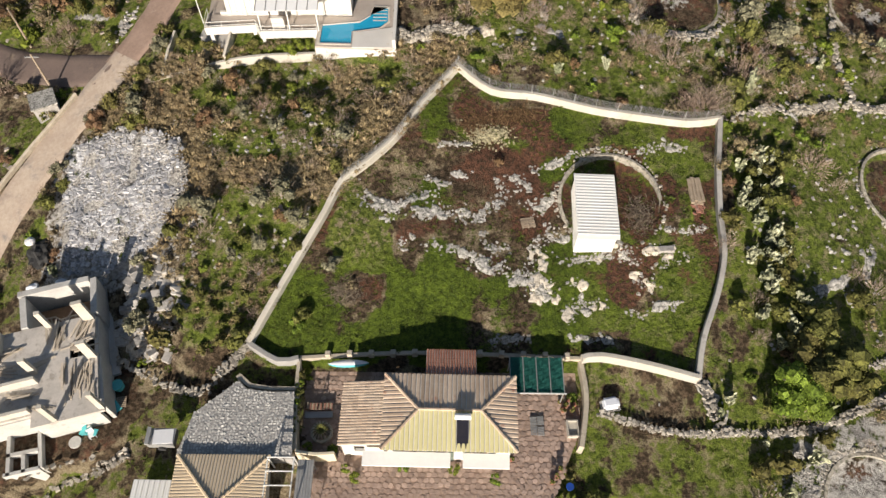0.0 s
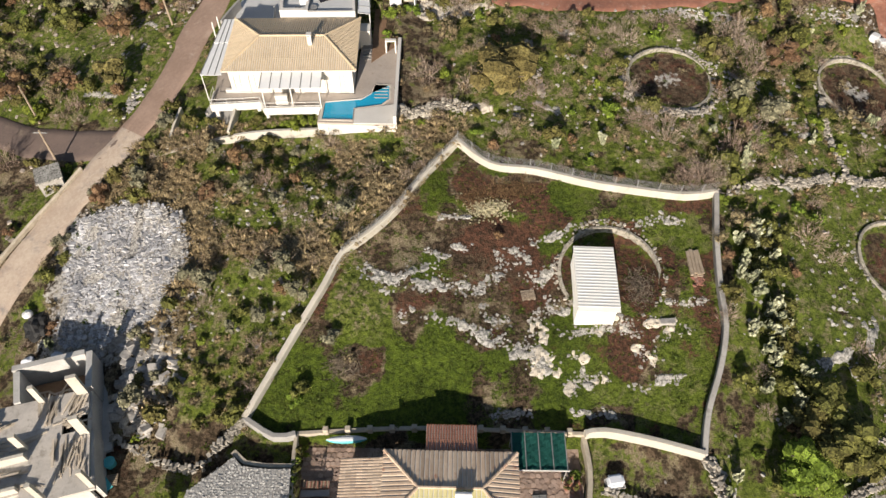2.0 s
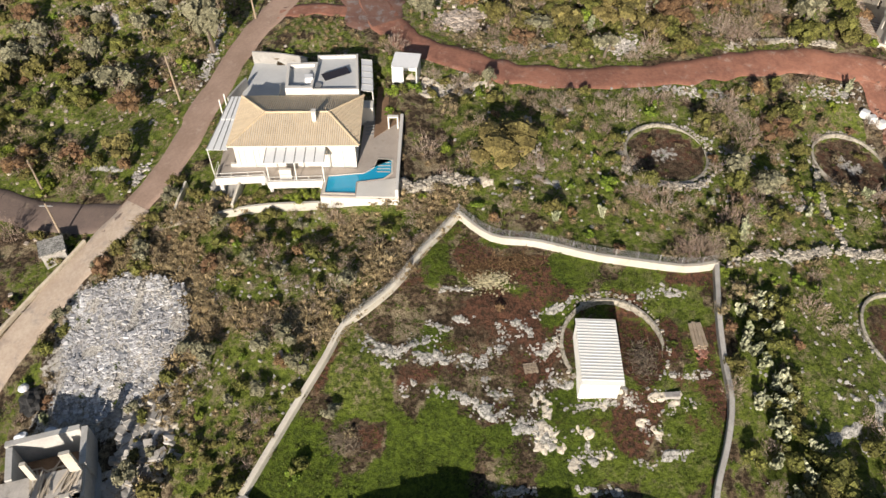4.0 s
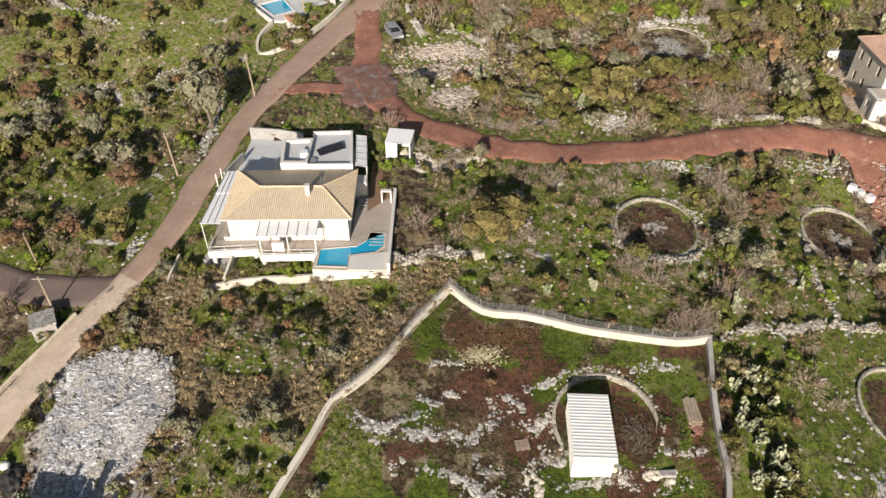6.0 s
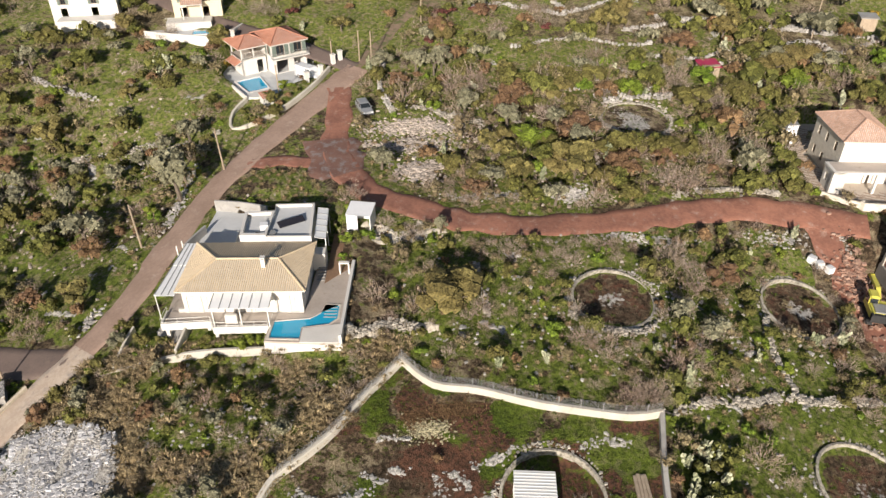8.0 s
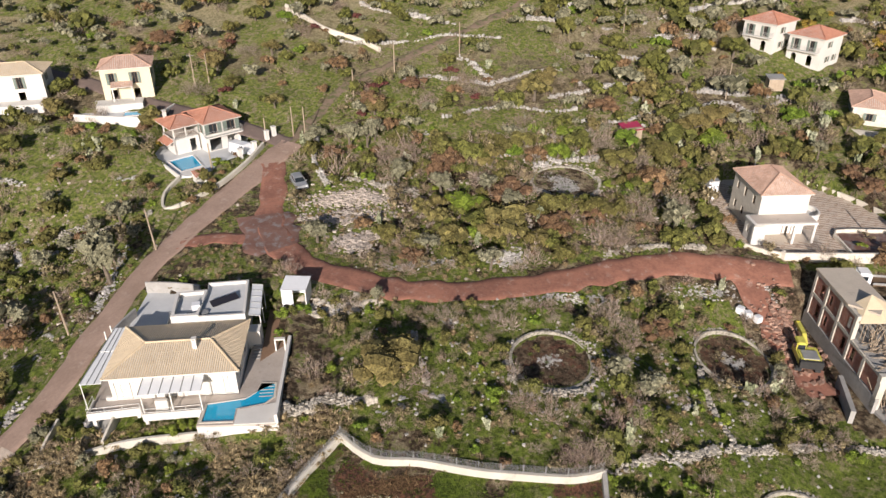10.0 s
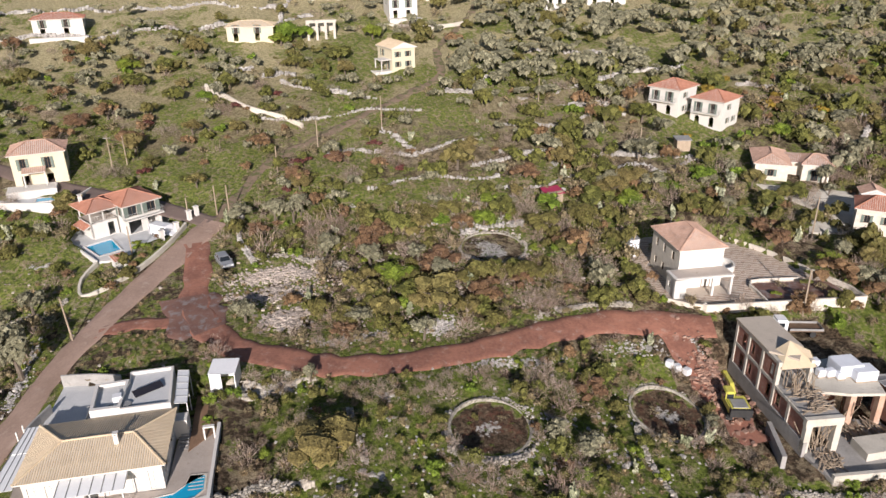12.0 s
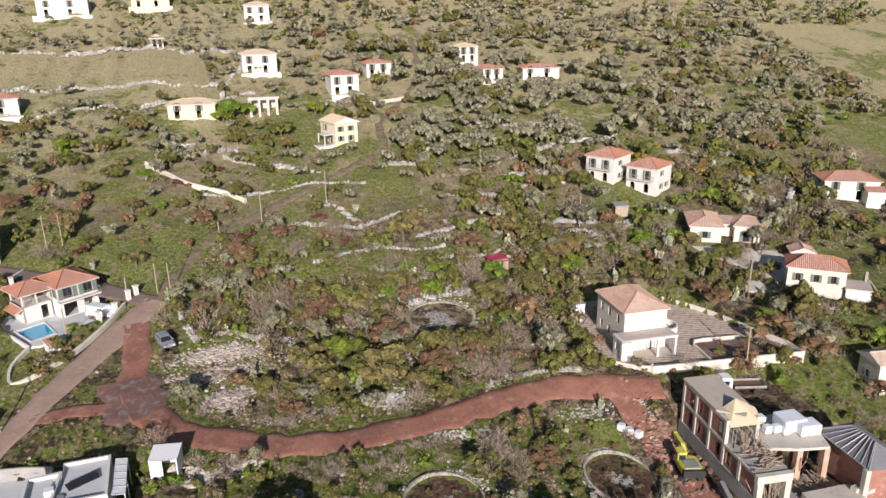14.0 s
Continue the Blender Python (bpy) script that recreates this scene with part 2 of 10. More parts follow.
PEAR = leaf_material("cactus_pads", (0.40, 0.43, 0.28), (0.48, 0.49, 0.34), (0.25, 0.29, 0.15), 0.0)
BLADE = leaf_material("grass_blades", (0.085, 0.14, 0.018), (0.12, 0.18, 0.025), (0.15, 0.15, 0.04), 0.3)


def ground_material():
    """Open ground: earth, dry and green growth, red soil and bare limestone, mixed by the zones in the mesh."""
    m, nt, p, add, link = nodes_of("open_ground")
    pos = place(nt)
    att = add("ShaderNodeVertexColor")
    att.layer_name = "zone"
    sep = add("ShaderNodeSeparateColor")
    link(att.outputs["Color"], sep.inputs[0])
    green, red, rock = sep.outputs
    fade = att.outputs["Alpha"]
    n1, n2, n3, n4 = noise_node(nt, pos, 0.13, 4), noise_node(nt, pos, 0.55, 7, 0.68), noise_node(nt, pos, 2.3, 7, 0.72), noise_node(nt, pos, 11, 4, 0.72)
    n5 = noise_node(nt, pos, 1.2, 6, 0.7)
    earth = mixed(nt, span(nt, n3, 0.42, 0.66), (0.036, 0.026, 0.015), (0.17, 0.12, 0.078))
    dry = mixed(nt, span(nt, n4, 0.36, 0.64), (0.13, 0.10, 0.055), (0.42, 0.35, 0.235))
    base = mixed(nt, span(nt, n2, 0.47, 0.58), earth, dry)
    # upper slope paled with distance: haze put into the dry ground's colour
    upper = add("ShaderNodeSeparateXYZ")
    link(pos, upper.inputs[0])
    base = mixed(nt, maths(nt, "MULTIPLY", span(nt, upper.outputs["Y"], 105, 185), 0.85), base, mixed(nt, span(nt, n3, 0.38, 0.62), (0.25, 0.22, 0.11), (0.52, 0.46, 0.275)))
    lush = mixed(nt, span(nt, n3, 0.36, 0.64), (0.02, 0.036, 0.006), (0.10, 0.145, 0.016))
    lush = mixed(nt, maths(nt, "MULTIPLY", span(nt, n4, 0.42, 0.68), maths(nt, "ADD", maths(nt, "MULTIPLY", span(nt, fade, 0.15, 0.4), 0.5), 0.36)), lush, (0.21, 0.26, 0.032))
    tall = mixed(nt, span(nt, n3, 0.37, 0.62), mixed(nt, fade, (0.026, 0.045, 0.006), (0.055, 0.078, 0.014)), mixed(nt, fade, (0.14, 0.185, 0.022), (0.215, 0.245, 0.055)))
    tall = mixed(nt, span(nt, n5, 0.50, 0.60), tall, dry)
    lush = mixed(nt, span(nt, fade, 0.2, 0.8), lush, tall)
    wide = maths(nt, "MULTIPLY", maths(nt, "SUBTRACT", n1, 0.5), 1.5)
    where = maths(nt, "ADD", maths(nt, "ADD", green, wide), maths(nt, "ADD", maths(nt, "MULTIPLY", n2, 1.2), maths(nt, "MULTIPLY", n3, 0.4)))
    col = mixed(nt, span(nt, where, 1.04, 1.17), base, lush)
    soil = mixed(nt, span(nt, n3, 0.37, 0.62), (0.15, 0.07, 0.044), (0.045, 0.03, 0.019))
    where = maths(nt, "ADD", red, maths(nt, "ADD", maths(nt, "MULTIPLY", n2, 0.8), maths(nt, "MULTIPLY", n5, 0.5)))
    col = mixed(nt, span(nt, where, 1.08, 1.24), col, soil)
    stone = mixed(nt, span(nt, n3, 0.35, 0.65), (0.20, 0.185, 0.17), (0.56, 0.54, 0.50))
    where = maths(nt, "ADD", rock, maths(nt, "ADD", maths(nt, "MULTIPLY", n5, 0.6), maths(nt, "MULTIPLY", n3, 0.8)))
    col = mixed(nt, span(nt, where, 1.17, 1.26), col, stone)
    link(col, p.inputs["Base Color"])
    p.inputs["Roughness"].default_value = 0.95
    p.inputs["Specular IOR Level"].default_value = 0.2
    bump(nt, p, maths(nt, "ADD", maths(nt, "MULTIPLY", n3, 1.0), maths(nt, "MULTIPLY", n4, 0.6)), 0.9, 0.3)
    return m


GROUND = ground_material()

# ---- building kit ----
def thing(name, x, y, z, rz=0.0, label="", category="", group="", kind=""):
    ob = new(name)
    ob.empty_display_size = 0.2
    ob.matrix_world = pose(x, y, z, 0, 0, rz)
    return tagged(ob, label, category, group, kind)


def meshed(name, bm, mats):
    me = bpy.data.meshes.new(name)
    bm.normal_update()
    bm.to_mesh(me)
    bm.free()
    for m in mats if isinstance(mats, (list, tuple)) else [mats]:
        me.materials.append(m)
    return me


def part(name, bm, material, parent=None, label=""):
    ob = new(name, meshed(name, bm, material))
    ob.parent = parent
    return tagged(ob, label)


def arrays(name, verts, faces, materials, index=None, smooth=False):
    """A mesh from numpy vertices and faces that all have the same number of corners."""
    me = bpy.data.meshes.new(name)
    faces = np.asarray(faces, np.int32)
    n, k = faces.shape
    me.vertices.add(len(verts))
    me.vertices.foreach_set("co", np.asarray(verts, np.float32).ravel())
    me.loops.add(n * k)
    me.loops.foreach_set("vertex_index", faces.ravel())
    me.polygons.add(n)
    me.polygons.foreach_set("loop_start", np.arange(0, n * k, k, dtype=np.int32))
    me.polygons.foreach_set("use_smooth", np.full(n, smooth))
    for m in materials if isinstance(materials, (list, tuple)) else [materials]:
        me.materials.append(m)
    if index is not None:
        me.polygons.foreach_set("material_index", np.asarray(index, np.int32))
    me.update(calc_edges=True)
    return me


def box(bm, x, y, z, sx, sy, sz, rz=0.0, rx=0.0, ry=0.0, mat=0):
    """A box with its base centre at x, y, z."""
    m = Matrix.Translation((x, y, z)) @ Euler((radians(rx), radians(ry), radians(rz))).to_matrix().to_4x4()
    vs = [bm.verts.new(m @ Vector((sx * a / 2, sy * b / 2, sz * c))) for a in (-1, 1) for b in (-1, 1) for c in (0, 1)]
    for f in ((0, 1, 3, 2), (4, 6, 7, 5), (0, 4, 5, 1), (2, 3, 7, 6), (0, 2, 6, 4), (1, 5, 7, 3)):
        bm.faces.new([vs[i] for i in f]).material_index = mat
    return bm


def prism(bm, poly, z0, z1, mat=0):
    """An upright prism over a plan polygon; z0 and z1 are numbers or functions of x, y."""
    f0 = z0 if callable(z0) else (lambda x, y: z0)
    f1 = z1 if callable(z1) else (lambda x, y: z1)
    if sum(a[0] * b[1] - b[0] * a[1] for a, b in zip(poly, poly[1:] + poly[:1])) < 0:
        poly = poly[::-1]
    lo = [bm.verts.new((x, y, f0(x, y))) for x, y in poly]
    hi = [bm.verts.new((x, y, f1(x, y))) for x, y in poly]
    n = len(poly)
    for i in range(n):
        j = (i + 1) % n
        bm.faces.new((lo[i], lo[j], hi[j], hi[i])).material_index = mat
    bm.faces.new(hi).material_index = mat
    bm.faces.new(lo[::-1]).material_index = mat
    return bm


def rod(bm, a, b, r0, r1=None, sides=6, mat=0):
    a, b = Vector(a), Vector(b)
    r1 = r0 if r1 is None else r1
    q = (b - a).to_track_quat("Z", "Y").to_matrix()
    ring = []
    for c, r in ((a, r0), (b, r1)):
        ring.append([bm.verts.new(c + q @ Vector((r * math.cos(2 * math.pi * i / sides), r * math.sin(2 * math.pi * i / sides), 0))) for i in range(sides)])
    for i in range(sides):
        j = (i + 1) % sides
        bm.faces.new((ring[0][i], ring[0][j], ring[1][j], ring[1][i])).material_index = mat
    bm.faces.new(ring[1]).material_index = mat
    bm.faces.new(ring[0][::-1]).material_index = mat
    return bm


def BM():
    return bmesh.new()


# ---- lie of the land ----
PROFILE_Y = np.array([-400, -60, 0, 24, 38, 50, 65, 82, 102, 125, 165, 206, 260, 400, 700, 2500], float)
PROFILE_Z = np.array([-45, -10, -5, -1, 3, 5, 7, 8.3, 10, 14.5, 25, 36, 52, 105, 190, 230], float)


def ease(a, b, v):
    u = np.clip((v - a) / (b - a), 0, 1)
    return u * u * (3 - 2 * u)


def land(x, y):
    """Height of the bare slope."""
    x, y = np.asarray(x, float), np.asarray(y, float)
    z = sum(np.interp(y + w, PROFILE_Y, PROFILE_Z) for w in (-9, -4.5, 0, 4.5, 9)) / 5
    z = z - 4.2 * ease(22, 52, x) * ease(10, 42, y) * (1 - ease(62, 82, y))
    z = z - 1.7 * np.exp(-(((x + 11) / 9) ** 2) - ((y - 50.6) / 3.2) ** 2)
    return z - 7 * ease(14, 48, -x) * ease(-10, 22, y) * (1 - ease(80, 115, y))


def level(x, y):
    return float(land(x, y))


def hash2(ix, iy, seed):
    h = np.sin(ix * 127.1 + iy * 311.7 + seed * 74.7) * 43758.5453
    return h - np.floor(h)


def bumps(x, y, size, seed=0):
    """Smooth value noise, 0 to 1, with features of the given size in metres."""
    x, y = np.asarray(x, float) / size, np.asarray(y, float) / size
    ix, iy = np.floor(x), np.floor(y)
    u, v = x - ix, y - iy
    u, v = u * u * (3 - 2 * u), v * v * (3 - 2 * v)
    a, b = hash2(ix, iy, seed), hash2(ix + 1, iy, seed)
    c, d = hash2(ix, iy + 1, seed), hash2(ix + 1, iy + 1, seed)
    return (a * (1 - u) + b * u) * (1 - v) + (c * (1 - u) + d * u) * v


def inside(poly, x, y):
    x, y = np.asarray(x, float), np.asarray(y, float)
    hit = np.zeros(x.shape, bool)
    for (x0, y0), (x1, y1) in zip(poly, poly[1:] + poly[:1]):
        cross = (y0 > y) != (y1 > y)
        hit ^= cross & (x < (x1 - x0) * (y - y0) / ((y1 - y0) or 1e-9) + x0)
    return hit


def along(path, x, y):
    """Distance of points to a polyline."""
    x, y = np.asarray(x, float), np.asarray(y, float)
    best = np.full(x.shape, 1e9)
    for (x0, y0), (x1, y1) in zip(path, path[1:]):
        dx, dy = x1 - x0, y1 - y0
        t = np.clip(((x - x0) * dx + (y - y0) * dy) / (dx * dx + dy * dy), 0, 1)
        best = np.minimum(best, np.hypot(x - x0 - t * dx, y - y0 - t * dy))
    return best


def smoothed(path, step=0.8):
    """A path through the given points, rounded and evenly divided."""
    p = np.array(path, float)
    q = [p[0]]
    for i in range(len(p) - 1):
        a, b, c, d = p[max(i - 1, 0)], p[i], p[i + 1], p[min(i + 2, len(p) - 1)]
        n = max(2, int(np.linalg.norm(c - b) / step))
        for k in range(1, n + 1):
            t = k / n
            q.append(0.5 * (2 * b + (c - a) * t + (2 * a - 5 * b + 4 * c - d) * t * t + (3 * b - a - 3 * c + d) * t**3))
    return [tuple(v) for v in q]

# ---- plan of the place ----
LANE_LOW = [(-45.5, 24), (-44.3, 32), (-42.2, 38.9), (-39.3, 45.2), (-36.0, 51.2), (-32.4, 56.2)]
LANE_HIGH = [(-33.2, 55.2), (-30.6, 60), (-28.9, 66), (-27.6, 72), (-24.7, 82.1), (-19.4, 93.0), (-14.3, 102.5), (-9.0, 112.5)]
LANE_SIDE = [(-62, 64), (-47.7, 58.6), (-40.7, 56.6), (-34.2, 55.2)]
LANE_FAR = [(-9.4, 112.0), (-6.0, 119), (-0.5, 130), (10.4, 139.5), (25.7, 152), (36.7, 162), (39.5, 177), (50.5, 194), (58, 214), (62, 240)]
LANE_WEST = [(-9.6, 112.4), (-20, 119), (-34, 126), (-50, 135), (-80, 146)]
DIRT = [(-11.2, 106.5), (-10.4, 97), (-9.4, 88), (-5.8, 81.0), (0.6, 76.3), (8.1, 73.2), (16.2, 72.4), (25.2, 73.2), (32.8, 75.2), (40.5, 76.6), (48.5, 76.0), (57, 74.2)]
FORK = [(-10.6, 92), (-9.6, 87), (-7.6, 83.2)]
SPUR = [(-9.5, 86), (-14.5, 86.2), (-21.5, 87.0)]
SITE_TRACK = [(50.5, 75.5), (51.5, 70), (52.5, 63), (53, 57)]
ROADS = [(LANE_LOW, 3.9), (LANE_HIGH, 4.2), (LANE_SIDE, 4.0), (LANE_FAR, 3.2), (LANE_WEST, 3.4), (DIRT, 4.0), (FORK, 7.4), (SPUR, 2.2), (SITE_TRACK, 3.4)]
PLOT_W = [(-15.7, 25.1), (-13.7, 29.2), (-12.1, 32.5), (-10.2, 36.3), (-8.9, 39.2), (-6.8, 41.1), (-4.3, 43.7), (-1.4, 48.2), (1.3, 51.6)]
PLOT_N = [(1.3, 51.6), (4.4, 48.7), (8.6, 48.0), (13.7, 46.6), (17.7, 45.9), (22.3, 45.3), (25.2, 45.8)]
PLOT_E = [(25.2, 45.8), (24.3, 40.5), (23.9, 36.3), (23.8, 32.8), (22.8, 29.4), (21.2, 25.7), (20.4, 22.5)]
PLOT_S = [(20.4, 22.5), (16.6, 23.5), (12.8, 24.2), (11.2, 24.0)]
PLOT_SW = [(-11.5, 23.9), (-13.2, 23.7), (-15.7, 25.1)]
PLOT = PLOT_W + PLOT_N[1:] + PLOT_E[1:] + PLOT_S[1:] + [(-11.5, 23.9), (-13.2, 23.7)]
CIRCLES = [(23.3, 60.3, 3.9, 0.35), (44.9, 62.5, 3.9, 0.35), (33.1, 97.9, 4.4, 0.25), (43.0, 41.0, 4.0, 0.3), (32.8, 13.4, 3.3, 0.3), (14.6, 37.8, 4.0, 0.3)]
GRAVEL = [(-36.2, 45.6), (-30, 46.6), (-24.0, 44.0), (-22.8, 39.8), (-25.0, 34.5), (-29.5, 32.0), (-34.8, 33.4), (-35.6, 40)]
PATIO = [(-11.3, 24.0), (11.2, 24.1), (11.2, 19.4), (8.2, 13.0), (7.5, 6), (-8.5, 6), (-10.8, 16.8)]
COBBLE_YARD = [(-16.0, 21.9), (-15.2, 21.2), (-13.4, 21.0), (-11.5, 21.0), (-11.1, 15.9), (-19.7, 15.9), (-19.0, 19.2)]
JUNCTION_TERRACE = [(-31.8, 112.5), (-28.6, 108.4), (-25.0, 103.4), (-20.8, 105.0), (-17.4, 109.4), (-13.8, 112.4), (-18, 122), (-31, 122.5)]
VILLA_DECK = [(-23.4, 55.6), (-18.2, 55.8), (-12.2, 53.6), (-5.0, 53.4), (-5.0, 65.6), (-8.0, 74.4), (-23.2, 76.2), (-24.2, 66)]
RUIN_YARD = [(-35, 20.5), (-27.2, 20.8), (-27.2, 23.6), (-25.6, 25.0), (-24.2, 21.4), (-24.9, 19.2), (-25.2, 17.4), (-27.4, 16.3), (-30.3, 15.6), (-31.4, 14.9), (-35, 13.6)]
STONE_YARD = [(54.0, 96.5), (52.4, 86.0), (52.6, 80.6), (57.2, 77.2), (79.5, 74.6), (79.0, 80), (75.5, 93.0), (69.6, 101.5), (60, 102)]
SITE = [(55.0, 75.0), (53.6, 54.5), (54.4, 51.5), (72, 47), (80, 58), (72, 74)]
BUILT = [PATIO, COBBLE_YARD, VILLA_DECK, STONE_YARD, SITE, [(-40, 33.5), (-26, 33), (-24, 12), (-40, 12)],
         [(-31, 123), (-14, 123), (-12, 103), (-30, 103)], [(-46, 140), (-33, 140), (-33, 122), (-46, 122)], [(-64, 140), (-53, 140), (-53, 121), (-64, 121)],
         [(76, 143), (97, 143), (97, 127), (76, 127)], [(84, 122), (102, 122), (102, 108), (84, 108)], [(18, 178), (35, 178), (35, 160), (18, 160)],
         [(-22, 18), (-9, 18), (-9, 4), (-22, 4)], [(92, 104), (112, 104), (112, 84), (92, 84)]]
PADS = [(PATIO, -1.75), (COBBLE_YARD, 0.0), (JUNCTION_TERRACE, 10.5), (STONE_YARD, 7.35), (VILLA_DECK, 5.9), (RUIN_YARD, -2.4)]


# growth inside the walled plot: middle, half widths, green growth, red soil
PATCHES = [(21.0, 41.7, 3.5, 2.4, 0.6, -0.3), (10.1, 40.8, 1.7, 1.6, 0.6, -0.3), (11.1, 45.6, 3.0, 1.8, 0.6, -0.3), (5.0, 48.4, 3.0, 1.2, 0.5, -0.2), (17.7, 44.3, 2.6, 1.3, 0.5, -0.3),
           (-0.3, 47.2, 2.0, 1.5, 0.4, -0.2), (20.2, 31.6, 2.6, 4.8, 0.55, -0.3), (13.6, 34.0, 3.4, 1.3, 0.6, -0.3), (-7.0, 34.8, 2.6, 3.8, 0.6, -0.5), (12.1, 28.4, 3.0, 2.4, 0.6, -0.3),
           # green kept low at (-2.9, 26.5) and (1.0, 29.5), painted as house shade
           (17.2, 27.2, 3.0, 2.4, 0.55, -0.3), (-2.9, 26.5, 6.0, 2.6, 0.30, -0.2), (-10.4, 27.5, 3.0, 2.6, 0.32, -0.2), (1.0, 29.5, 4.0, 2.4, 0.16, 0.0), (9.6, 37.0, 1.4, 2.6, 0.3, 0.0),
           (7.5, 45.6, 3.6, 1.5, -0.7, 0.6), (1.8, 47.1, 1.5, 1.8, -0.7, 0.6), (15.3, 31.0, 2.0, 2.8, -0.7, 0.6), (19.6, 38.4, 1.0, 3.6, -0.7, 0.5), (-6.8, 29.5, 2.0, 1.6, -0.7, 0.5),
           (3.7, 32.2, 2.8, 1.2, -0.5, 0.4), (17.0, 37.0, 1.8, 2.6, -0.8, 0.5), (3.3, 41.0, 3.4, 1.5, -0.5, 0.35), (0.0, 35.0, 4.5, 1.0, -0.3, 0.25), (7.8, 35.6, 1.6, 1.2, -0.4, 0.4)]
WEDGE = [(-22.5, 84), (-9, 84), (-9, 104), (-12.5, 105)]
BACKYARD = [(-24, 75), (-7.5, 74), (-7.5, 85), (-22.5, 85)]


def road_near(x, y):
    """Metres beyond the edge of the nearest road."""
    return np.minimum.reduce([along(p, x, y) - w / 2 for p, w in ROADS])


def built_on(x, y):
    return np.logical_or.reduce([inside(p, x, y) for p in BUILT])


def ground(x, y):
    """Height of the open ground."""
    x, y = np.asarray(x, float), np.asarray(y, float)
    free = ease(0.2, 2.5, road_near(x, y))
    rough = 0.9 * (bumps(x, y, 7, 1) - 0.5) + 0.55 * (bumps(x, y, 2.6, 2) - 0.5) + 0.22 * (bumps(x, y, 1.1, 3) - 0.5)
    free = free * (0.12 + 0.88 * ease(0.6, 3.0, along(PLOT + PLOT[:1], x, y)))
    z = land(x, y) + free * rough * (1 + 1.5 * ease(130, 220, y))
    for cx, cy, r, drop in CIRCLES:
        d = np.hypot(x - cx, y - cy)
        floor = level(cx, cy) - drop
        near = ease(r - 0.2, r + 1.1, d)
        tilt = 0.15 if cy == 37.8 else 0.7
        z = z * near + (1 - near) * (tilt * (land(x, y) - 0.2) + (1 - tilt) * floor + 0.15 * (bumps(x, y, 1.2, 9) - 0.5))
    heap = inside(GRAVEL, x, y)
    z = np.where(heap, z + 0.2 + 0.7 * bumps(x, y, 3.0, 5) + 0.3 * bumps(x, y, 1.2, 6), z)
    for poly, h in PADS:
        z = np.where(inside(poly, x, y), np.minimum(h - 0.35, z) if poly is VILLA_DECK else h - 0.2, z)
    site = inside(SITE, x, y)
    z = np.where(site, np.where(y > 72.5 - 0.1 * (x - 55), 4.6, 1.2 + 3.4 * ease(62, 66, x) * ease(63, 67, y)), z)
    return z


def gz(x, y):
    return float(ground(np.array([x]), np.array([y]))[0])


def axis_steps(lo, a, b, hi, step):
    mid = list(np.arange(a, b, step))
    out, d, v = [], step, b
    while v < hi:
        out.append(v)
        d *= 1.12
        v += d
    low, d, v = [], step, a
    while v > lo:
        d *= 1.12
        v -= d
        low.append(v)
    return np.array(low[::-1] + mid + out + [hi + 1])


